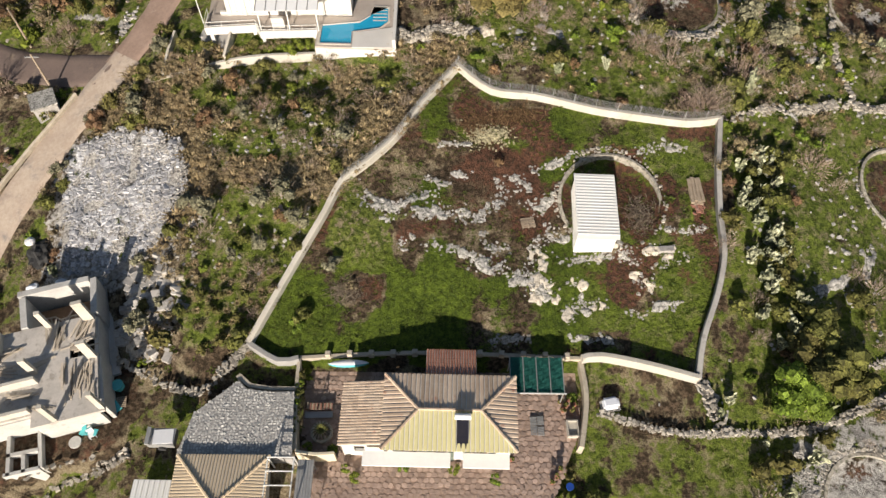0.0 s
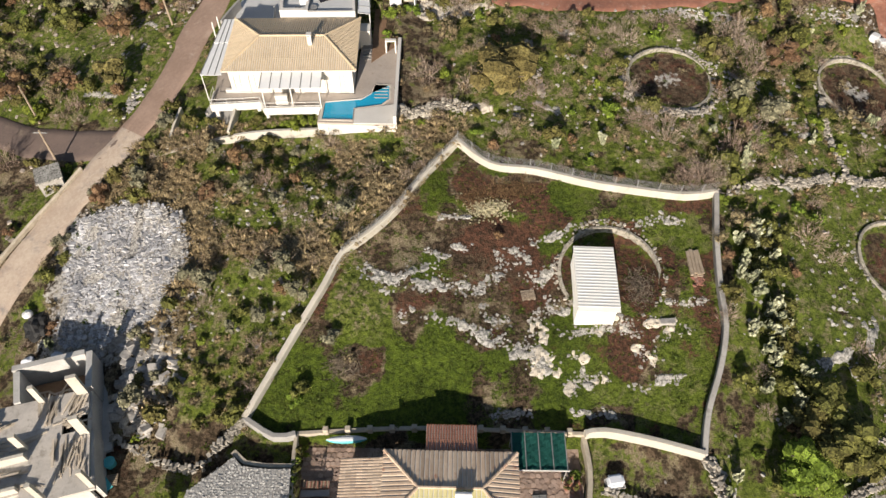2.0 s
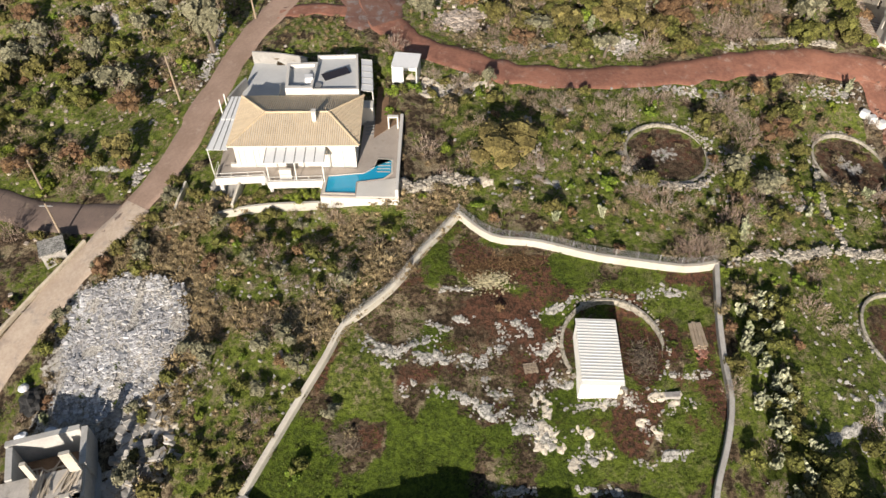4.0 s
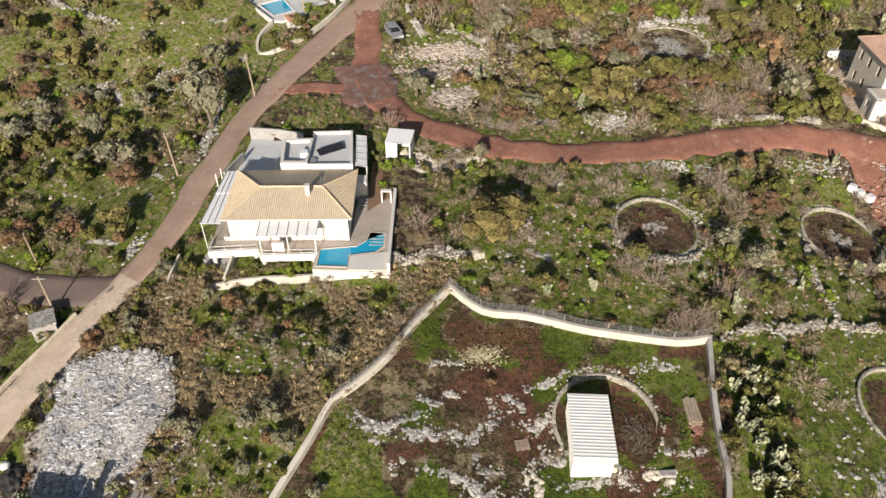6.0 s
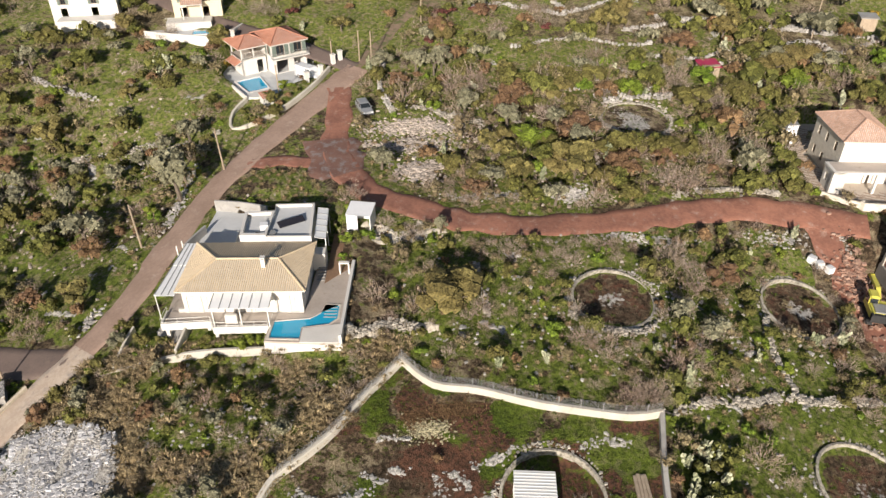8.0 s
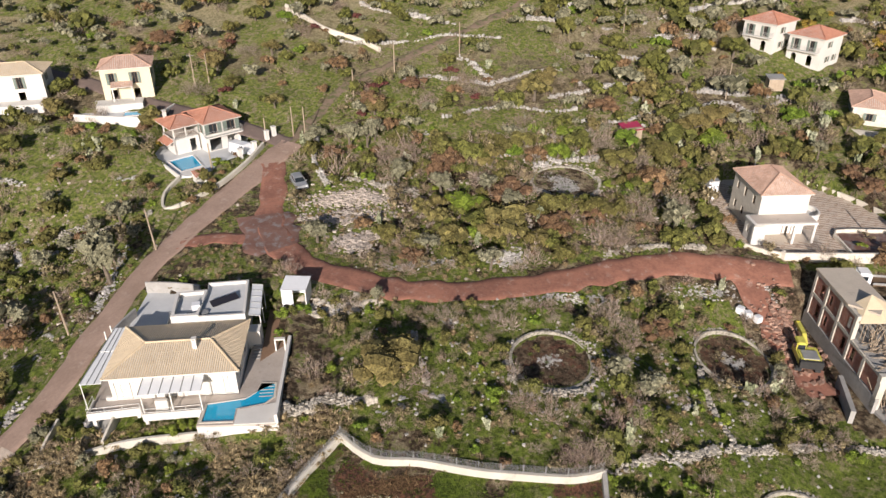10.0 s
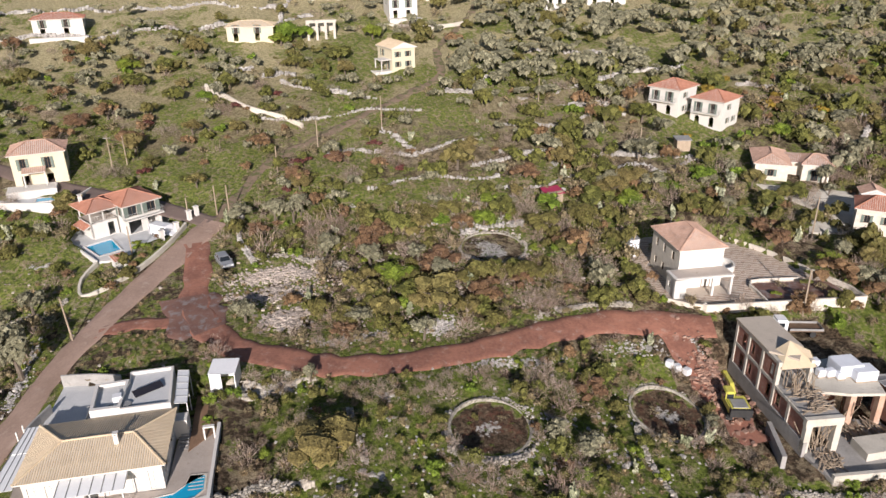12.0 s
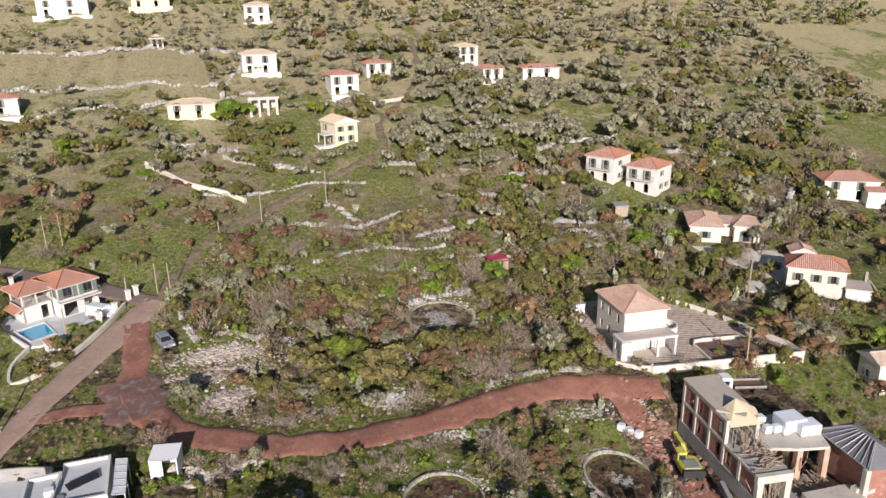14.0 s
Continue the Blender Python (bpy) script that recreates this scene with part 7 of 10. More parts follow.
    bmesh.ops.create_icosphere(bm, subdivisions=2, radius=0.5)
    for v in bm.verts:
        v.co = Vector((v.co.x - 0.7, v.co.y + 1.2, v.co.z * 0.6 + 0.7 + 0.1 * noise.noise(v.co * 4)))
    part("bag", bm, CARWHITE, heap, "white woven bag")
    for k in range(7):
        bg = thing("rubble_bag", -36.8 + rng.normal(0, 1.0), 31.8 + rng.normal(0, 0.6), 0, rng.random() * 90, "pale woven rubble bag beside the heap", "bag", "bags by the concrete frame")
        bg.location.z = gz(bg.location.x, bg.location.y)
        bm = BM()
        bmesh.ops.create_icosphere(bm, subdivisions=2, radius=0.5)
        for v in bm.verts:
            v.co = Vector((v.co.x * 1.2, v.co.y * 0.8, max(-0.05, v.co.z * 0.55 + 0.15 + 0.08 * noise.noise(v.co * 5 + Vector((k, 0, 0))))))
        part("sack", bm, FOAM, bg)


ruin()


# ---- the villa with the pool ----
def holed(bm, outer, inner, z0, z1):
    """A slab over outer with a hole inner."""
    edges = []
    for loop in (outer, inner):
        vs = [bm.verts.new((x, y, z1)) for x, y in loop]
        edges += [bm.edges.new((vs[i], vs[(i + 1) % len(vs)])) for i in range(len(vs))]
        lo = [bm.verts.new((x, y, z0)) for x, y in loop]
        for i in range(len(vs)):
            j = (i + 1) % len(vs)
            bm.faces.new((vs[i], lo[i], lo[j], vs[j]))
    bmesh.ops.triangle_fill(bm, edges=edges, use_beauty=True)
    bmesh.ops.recalc_face_normals(bm, faces=bm.faces)
    return bm


def sheet_roof(parent, poly4, z, material, bars, name="sheet_roof", drop=0.0):
    """A light sheet roof on bars over a four-cornered plan; the first two corners are the low edge."""
    (ax, ay), (bx, by), (cx, cy), (dx, dy) = poly4
    bm = BM()
    top = [bm.verts.new((ax, ay, z - drop)), bm.verts.new((bx, by, z - drop)), bm.verts.new((cx, cy, z)), bm.verts.new((dx, dy, z))]
    low = [bm.verts.new((v.co.x, v.co.y, v.co.z - 0.04)) for v in top]
    bm.faces.new(top), bm.faces.new(low[::-1])
    for i in range(4):
        bm.faces.new((top[i], low[i], low[(i + 1) % 4], top[(i + 1) % 4]))
    ob = part(name, bm, material, parent)
    for k in range(bars + 1):
        t = k / bars
        bm = BM()
        rod(bm, (ax + (bx - ax) * t, ay + (by - ay) * t, z - drop + 0.03), (dx + (cx - dx) * t, dy + (cy - dy) * t, z + 0.03), 0.045, sides=4)
        part("bar", bm, METAL_GREY, ob)
    return ob


POLY = surface("translucent_sheet", (0.80, 0.81, 0.80), (0.74, 0.75, 0.75), None, 0.3, 0.7, 5, 0.03)


def closed_shutters(parent, x, y, z, w, h):
    """A pair of closed louvred shutters in an opening."""
    for side in (-1, 1):
        bm = BM()
        box(bm, x + side * w / 4, y + 0.12, z, w / 2 - 0.02, 0.05, h)
        for k in range(8):
            box(bm, x + side * w / 4, y + 0.085, z + 0.08 + (h - 0.2) * k / 7.6, w / 2 - 0.16, 0.04, (h - 0.2) / 14)
        part("shutter", bm, WHITE, parent, "closed white shutter")


def villa():
    D = 6.1
    root = thing("villa", -15.3, 61.65, D, 1.3, "white villa with a tan hipped tile roof and terraces", "house")
    L, W, e = 12.2, 7.9, 3.05
    holes = {"s": [(0.4, 1.6, 0, 2.2), (1.9, 3.0, 0, 2.2), (4.0, 6.6, 0, 2.3, "bare"), (7.2, 8.6, 0, 2.3, "bare"), (9.4, 10.4, 0, 2.2), (10.9, 11.8, 0, 2.2)], "e": [(1.5, 2.5, 0.9, 2.1), (5.0, 6.0, 0.9, 2.1)], "w": [(1.5, 2.7, 0, 2.2, "bare"), (5.0, 6.2, 0.9, 2.1)]}
    shell(root, L, W, -2.8, e - 0.1, WHITE, holes)
    glaze(root, L, W, {k: v for k, v in holes.items() if k != "s"}, WHITE)
    for h in holes["s"]:
        closed_shutters(root, -L / 2 + (h[0] + h[1]) / 2, -W / 2, h[2], h[1] - h[0], h[3] - h[2])
    roof(root, L, W, e, 0.95, TILE_TAN, 0.45, 3.3, pitch=0.22, course=1.5)
    chimney(root, 1.9, -1.1, e + 0.6, 1.1, WHITE, 0.42)
    # balcony along the front
    bal = [(-8.0, -6.1), (-3.1, -5.75), (-2.6, -6.7), (2.9, -6.55), (2.9, -3.95), (-8.0, -3.95)]
    ob = part("balcony", prism(BM(), bal, -0.55, -0.02), WHITE, root, "white balcony slab")
    part("balcony_floor", prism(BM(), [(x * 0.98, y * 0.985) for x, y in bal], -0.018, 0.01), TILE_PAVE, ob)
    part("side_terrace", prism(BM(), [(-8.0, -3.95), (-6.12, -3.95), (-6.12, 4.2), (-8.4, 4.2)], -0.5, 0.0), TILE_PAVE, root)
    bm = BM()
    for a, b in ((0, 1), (1, 2), (2, 3), (5, 0)):
        (x0, y0), (x1, y1) = bal[a], bal[b]
        pierced(bm, x0, y0, x1, y1, -0.02, 0.32, 0.12)
    part("parapet", bm, WHITE, ob)
    railing(ob, [(-7.95, -4.0), (-7.95, -6.0), (-3.1, -5.65), (-2.6, -6.6), (2.85, -6.45)], 0.32, 0.55, METAL_WHITE, 1.35)
    for x, y in ((-7.6, -5.6), (-3.4, -5.4), (-7.7, -2.0), (2.6, -6.2), (-2.4, -6.3)):
        part("column", box(BM(), x, y, -4.4, 0.35, 0.35, 3.85), WHITE, root)
    bm = BM()
    pierced(bm, -7.6, -3.9, -2.5, -3.9, -4.6, -0.56, 0.3, [(0.8, 3.0, 0.4, 2.9)])
    pierced(bm, -2.5, -5.9, 2.9, -5.9, -4.6, -0.56, 0.3, [(1.0, 2.2, 1.2, 2.6)])
    part("basement_wall", bm, WHITE, root)
    # glazed pergola in front of the doors
    for x in (-2.5, 0.25, 3.0):
        part("pergola_post", box(BM(), x, -6.3, 0, 0.1, 0.1, 2.5), METAL_WHITE, root)
    sheet_roof(root, [(-2.7, -6.45), (3.2, -6.35), (3.2, -4.1), (-2.7, -4.1)], 2.75, POLY, 6, "pergola_roof", 0.25)
    # pergolas on the west
    sheet_roof(root, [(-8.7, -4.4), (-6.6, -4.4), (-6.6, 0.6), (-8.2, 0.6)], 2.75, POLY, 3, "pergola_roof", 0.15)
    sheet_roof(root, [(-8.2, 0.6), (-6.6, 0.6), (-6.6, 4.6), (-7.8, 4.6)], 2.9, POLY, 3, "pergola_roof", 0.1)
    for x, y in ((-8.6, -4.3), (-8.1, 0.6), (-7.7, 4.5)):
        part("pergola_post", box(BM(), x, y, -0.6, 0.07, 0.07, 3.3), METAL_WHITE, root)
    tagged(root, category="house")

    # flat-roofed block behind
    back = thing("flat_block", 0, 0, 0, 0, "flat-roofed white annex with a solar panel", "house annex")
    plan = [(-17.3, 66.3), (-17.8, 71.3), (-14.4, 71.6), (-14.7, 73.4), (-10.1, 73.7), (-9.4, 66.5)]
    part("wall", prism(BM(), plan, 5.0, 9.35), WHITE, back)
    cx, cy = -13.6, 69.9
    inner = [(cx + (x - cx) * 0.93, cy + (y - cy) * 0.93) for x, y in plan]
    bm = holed(BM(), plan, inner, 9.352, 9.75)
    part("parapet", bm, WHITE, back)
    bm = holed(BM(), plan[:3] + [(-14.35, 66.4)], [(-17.0, 66.8), (-17.45, 70.95), (-14.7, 71.2), (-14.65, 66.8)], 9.753, 9.95)
    part("roof_rim", bm, WHITE, back)
    part("roof_screed", prism(BM(), inner, 9.354, 9.40), PALEGREY, back, "pale grey roof screed")
    pan = part("solar_panel", box(BM(), -12.2, 69.7, 9.62, 3.1, 1.0, 0.08, rz=32, rx=16), SOLAR, back, "dark solar panel")
    part("panel_stand", box(BM(), -12.2, 69.85, 9.40, 2.8, 0.5, 0.2, rz=32), METAL_GREY, pan)
    part("roof_unit", box(BM(), -15.0, 68.4, 9.40, 0.9, 0.8, 0.75, rz=10), CARWHITE, back, "white air-conditioning unit")
    bm = BM()
    rod(bm, (-14.0, 67.5, 9.4), (-14.0, 67.5, 9.62), 0.5, 0.5, 16)
    part("round_vent", bm, METAL_GREY, back)
    part("roof_hatch", box(BM(), -15.6, 67.4, 9.40, 0.55, 0.4, 0.12), DARK, back)
    sheet_roof(back, [(-7.9, 67.0), (-8.5, 73.4), (-9.7, 73.4), (-9.2, 67.0)], 9.25, POLY, 5, "lean_to_roof", 0.15)
    for x, y in ((-8.0, 67.2), (-8.3, 70.3), (-8.5, 73.2)):
        part("post", box(BM(), x, y, 5.9, 0.09, 0.09, 3.15), METAL_WHITE, back)
    part("side_store", box(BM(), -8.7, 66.1, 5.8, 1.6, 1.4, 2.3), WHITE, back)

    # pool terrace
    terr = thing("pool_terrace", 0, 0, 0, 0, "raised paved pool terrace with white walls", "terrace", kind="structure")
    outer = [(-12.35, 53.3), (-4.75, 53.0), (-4.85, 65.9), (-8.95, 66.0), (-9.05, 57.6), (-12.3, 57.7)]
    pool = [(-11.95, 53.75), (-8.9, 53.65), (-8.95, 55.35), (-6.3, 55.9), (-5.55, 56.8), (-5.6, 58.9), (-7.1, 59.0), (-7.35, 57.7), (-8.3, 56.8), (-11.9, 56.3)]
    part("paving", holed(BM(), outer, pool, 5.85, D - 0.02), TILE_PAVE, terr, "beige terrace paving")
    bm = BM()
    for (x0, y0), (x1, y1) in zip(outer, outer[1:4]):
        pierced(bm, x0, y0, x1, y1, 2.0, 5.849, 0.3)
    pierced(bm, -12.3, 57.6, -12.3, 53.35, 2.0, 5.849, 0.3)
    part("retaining_wall", bm, WHITE, terr, "white retaining wall")
    part("coping", holed(BM(), [(cx2 + (x - cx2) * 1.07, cy2 + (y - cy2) * 1.07) for x, y in pool for cx2, cy2 in ((-8.6, 56.3),)], pool, D - 0.018, D + 0.05), PALECON, terr, "pale pool coping")
    part("sun_deck", prism(BM(), [(-8.8, 53.1), (-4.8, 53.05), (-4.8, 56.0), (-6.2, 55.7), (-8.8, 55.2)], D - 0.015, D + 0.07), WHITE, terr, "white sun deck")
    pl = thing("swimming_pool", -8.9, 55.6, 0, 0, "bright blue swimming pool with steps", "pool", kind="structure")
    loc = [(x + 8.9, y - 55.6) for x, y in pool]
    part("basin", prism(BM(), [(x * 0.999, y * 0.999) for x, y in loc], 4.4, 5.7), POOLTILE, pl)
    part("water", prism(BM(), [(x * 0.997, y * 0.997) for x, y in loc], 5.702, D - 0.08), WATER, pl, "still blue water")
    for k in range(4):
        part("step", box(BM(), 2.55, 1.5 + 0.5 * k, D - 0.075, 1.35, 0.12, 0.02), PALECON, pl)
    wall = tagged(part("terrace_wall", prism(BM(), [(-4.9, 53.0), (-4.6, 53.0), (-4.6, 65.7), (-4.95, 65.7)], 2.5, 7.15), WHITE), "tall white wall beside the pool terrace", "wall")
    gate = thing("garden_shower", -5.7, 64.6, D - 0.02, 0, "white square frame by the terrace wall", "frame")
    for x in (-0.5, 0.5):
        part("post", box(BM(), x, 0, 0, 0.15, 0.4, 1.4), WHITE, gate)
    part("lintel", box(BM(), 0, 0, 1.4, 1.15, 0.4, 0.15), WHITE, gate)
    steps = thing("garden_steps", -8.25, 62.2, 5.9, 0, "dark wooden steps beside the villa wall", "steps", kind="structure")
    part("grass_strip", prism(BM(), [(0.55, 0.5), (3.2, 3.6), (2.0, 12.0), (0.3, 12.0), (0.45, 5)], -0.8, 0.23), BROWNDIRT, steps)
    for k in range(9):
        part("tread", box(BM(), 0, 0.2 + 0.48 * k, 0.02 + 0.06 * k, 0.9, 0.3, 0.09), CONCRETE, steps)
    # forecourt
    tagged(part("forecourt", prism(BM(), [(-23.2, 66.5), (-17.9, 66.4), (-18.0, 71.5), (-15, 73.6), (-16.2, 75.4), (-22.9, 76.2)], 5.0, 7.0), PALEGREY), "pale concrete forecourt behind the villa", "yard", kind="structure")
    masonry("forecourt_wall", [(-23.0, 76.3), (-19.5, 75.9), (-16.3, 75.0)], 0, 0.25, CONCRETE, "grey rendered wall round the forecourt", 0.8, 8.5)
    masonry("forecourt_wall", [(-24.0, 67.2), (-23.4, 69.4), (-22.8, 71.2)], 0, 0.25, CONCRETE, "grey wall by the driveway entrance", 0.8, 8.1)
    masonry("forecourt_wall", [(-20.6, 67.5), (-19.2, 67.6), (-18.8, 69.0), (-19.0, 71.2)], 0, 0.2, WHITE, "low curved white planter wall", 0.5, 7.35)
    masonry("garden_wall", [(-29.6, 52.2), (-27.3, 52.0), (-23.5, 52.4), (-19.7, 52.9), (-15.5, 53.2), (-12.4, 53.4)], 0.55, 0.35, PALECON, "cream garden wall curving below the villa", 0.8)
    masonry("garden_wall", [(-27.4, 52.1), (-27.3, 55.0), (-27.0, 57.2)], 0.9, 0.25, PALECON, "short cream garden wall beside a hedge", 0.8)
    masonry("garden_wall", [(-21.2, 53.0), (-20.9, 55.0), (-20.8, 56.8)], 0.9, 0.25, PALECON, "cream wall dividing the lower garden", 0.8)
    tagged(part("driveway", prism(BM(), [(-27.2, 53.2), (-21.2, 53.2), (-21.0, 58), (-24.4, 58), (-25.5, 66), (-27.8, 66)], 0, lambda x, y: level(x, y) - 0.3), CONCRETE), "shaded grey concrete drive under the terrace", "drive", kind="structure")
    # canopy tent
    tent = thing("canopy", -4.5, 72.1, gz(-4.5, 72.1), -8, "white canvas canopy open to the front", "canopy")
    for x in (-1.35, 1.35):
        for y in (-1.25, 1.25):
            part("pole", box(BM(), x, y, 0, 0.08, 0.08, 2.3), METAL_WHITE, tent)
    bm = BM()
    prism(bm, [(-1.5, -1.4), (1.5, -1.4), (1.5, 1.4), (-1.5, 1.4)], 2.2, lambda x, y: 2.32 + 0.10 * y)
    part("cover", bm, CARWHITE, tent)
    for x in (-1.42, 1.42):
        part("side_sheet", box(BM(), x, 0, 0.1, 0.03, 2.6, 2.1), CARWHITE, tent)
    part("back_sheet", box(BM(), 0, 1.3, 0.1, 2.7, 0.03, 2.1), CARWHITE, tent)
    part("front_sheet", box(BM(), -0.75, -1.3, 0.1, 1.3, 0.03, 2.1), CARWHITE, tent)


PALEGREY = surface("pale_grey_screed", (0.55, 0.56, 0.56), (0.48, 0.49, 0.49), (0.38, 0.38, 0.37), 0.85, 0.5, 6, 0.1, stains=(0.6, 0.85))
villa()


# ---- the stone house and its yard ----
def stone_house():
    root = thing("stone_house", 59.6, 87.7, 7.4, -1.5, "two-storey stone house with a rose hipped roof", "house")
    L, W, e = 6.6, 8.6, 6.0
    holes = {"w": [(1.2, 1.9, 0.9, 2.1, "bare"), (3.6, 4.3, 0.9, 2.1, "bare"), (6.3, 7.0, 0.9, 2.1, "bare"), (1.2, 1.9, 3.7, 5.0, "bare"), (3.6, 4.3, 3.7, 5.0, "bare"), (6.3, 7.0, 3.7, 5.0, "bare")], "s": [], "e": [(3, 4, 3.7, 5.0, "bare")]}
    walls = shell(root, L, W, -1.0, e - 0.05, PALESTONE, holes)
    walls["s"].data.materials[0] = WHITE
    glaze(root, L, W, holes, None, frame_mat=DARKWOOD)
    roof(root, L, W, e, 1.75, TILE_PINK, 0.35, 3.2, turn=True, pitch=0.25)
    part("aerial", rod(BM(), (-1.5, 2.8, e + 0.9), (-1.5, 2.8, e + 2.4), 0.03, sides=4), METAL_GREY, root)
    # porch with a terrace roof
    bm = BM()
    box(bm, -0.75, -5.75, 2.75, 8.6, 3.0, 0.3)
    porch = part("porch_roof", bm, WHITE, root, "flat white porch roof")
    part("porch_top", box(BM(), -0.6, -5.7, 3.055, 8.0, 2.5, 0.03), TILE_PAVE, porch)
    for x in (0.6, 3.3):
        part("pillar", box(BM(), x, -7.05, 0, 0.32, 0.32, 2.749), WHITE, porch)
    part("porch_wall", box(BM(), -4.2, -7.0, 0, 1.7, 0.5, 3.0), WHITE, porch)
    bm = BM()
    pierced(bm, -4.9, -4.35, -4.9, -6.7, 0, 2.75, 0.3, [(0.6, 1.3, 1.0, 2.0)])
    part("porch_wall", bm, WHITE, porch)
    part("porch_back", box(BM(), -0.7, -4.4, 0, 8.0, 0.12, 2.75), WHITE, porch)
    window(root, 1.0, -4.47, 0.05, 1.3, 2.1, 0, None, DARKWOOD, 0.02, True)

    yard = tagged(part("yard", prism(BM(), STONE_YARD, 3.0, 7.36), YARDPAVE), "sloping yard paved in brown and cream strips", "yard", kind="structure")
    rng = np.random.default_rng(61)
    tile = [meshed("paving_strip", box(BM(), 0, 0, 0, 1.95, 0.20, 0.03), STRIP), meshed("paving_strip", box(BM(), 0, 0, 0, 1.95, 0.24, 0.03), STRIP)]
    n = 0
    for i, y in enumerate(np.arange(76.0, 100.0, 0.55)):
        for x in np.arange(53.0, 79.0, 2.0):
            px, py = x + (i % 3) * 0.5, y
            if inside(STONE_YARD, px - 0.8, py) and inside(STONE_YARD, px + 0.8, py) and not (55.6 < px < 64.8 and 80.6 < py < 92.4) and n < 460:
                ob = new("paving_strip", tile[n % 2])
                ob.parent = yard
                ob.matrix_basis = pose(px, py, 7.36, 0, 0, -32)
                n += 1
    W_ = "cream and grey stone wall round the yard"
    masonry("yard_wall", [(54.0, 96.5), (52.6, 91), (52.4, 86.0), (52.5, 81.0)], 0, 0.3, PALESTONE, W_, 1.5, 8.1)
    masonry("yard_wall", [(52.5, 81.0), (54.4, 79.0), (57.0, 77.4)], 0, 0.35, PALESTONE, "pale rendered wall at the yard entrance", 1.0, 8.0)
    masonry("yard_wall", [(57.4, 77.6), (57.2, 76.9), (62, 76.4), (70, 75.6), (79.5, 74.7)], 0, 0.35, PALESTONE, "long pale rendered wall along the track", 1.5, 8.2)
    masonry("yard_wall", [(79.5, 74.7), (79.6, 78), (78.4, 81.4)], 0, 0.3, PALESTONE, W_, 1.5, 8.2)
    masonry("yard_wall", [(66.2, 76.6), (66.6, 80), (67.5, 83.0), (74.8, 82.4)], 0, 0.25, PALESTONE, "low stone wall round a sunken bed", 1.5, 7.85)
    masonry("yard_wall", [(78.2, 82.6), (76.6, 89), (74.6, 94), (70.2, 101)], 0, 0.3, PALESTONE, W_, 1.5, 8.1)
    tagged(part("planting_bed", prism(BM(), [(66.8, 77.0), (79.0, 75.8), (78.4, 81.4), (67.6, 82.6)], 7.0, 7.45), WETDIRT), "dark sunken planting bed in the yard", "bed", kind="structure")
    ring = [(65.9 + 1.9 * math.cos(a), 88.6 + 2.1 * math.sin(a)) for a in np.linspace(-2.2, 2.4, 16)]
    masonry("round_wall", ring, 0, 0.3, WHITE, "round white wall of a small terrace", 0.5, 8.3)
    tagged(part("round_floor", prism(BM(), ring, 7.2, 7.55), COBBLE), "grey pebble floor inside the round wall", "floor", kind="structure")
    bl = thing("water_tank_hut", 55.0, 95.6, 9.0, 0, "small pale blue metal hut", "hut")
    part("wall", box(BM(), 0, 0, -1.9, 1.5, 1.3, 3.2), FOAM, bl)
    part("roof", box(BM(), 0, 0, 1.3, 1.7, 1.5, 0.08, rx=3), METAL_GREY, bl)


YARDPAVE = surface("cream_yard_paving", (0.56, 0.49, 0.41), (0.47, 0.40, 0.33), (0.36, 0.30, 0.24), 0.85, 0.5, 8, 0.15)
STRIP = surface("brown_paving_strip", (0.34, 0.26, 0.20), (0.27, 0.20, 0.155), (0.24, 0.18, 0.14), 0.8, 0.6, 8, 0.15, vary=0.15)
stone_house()


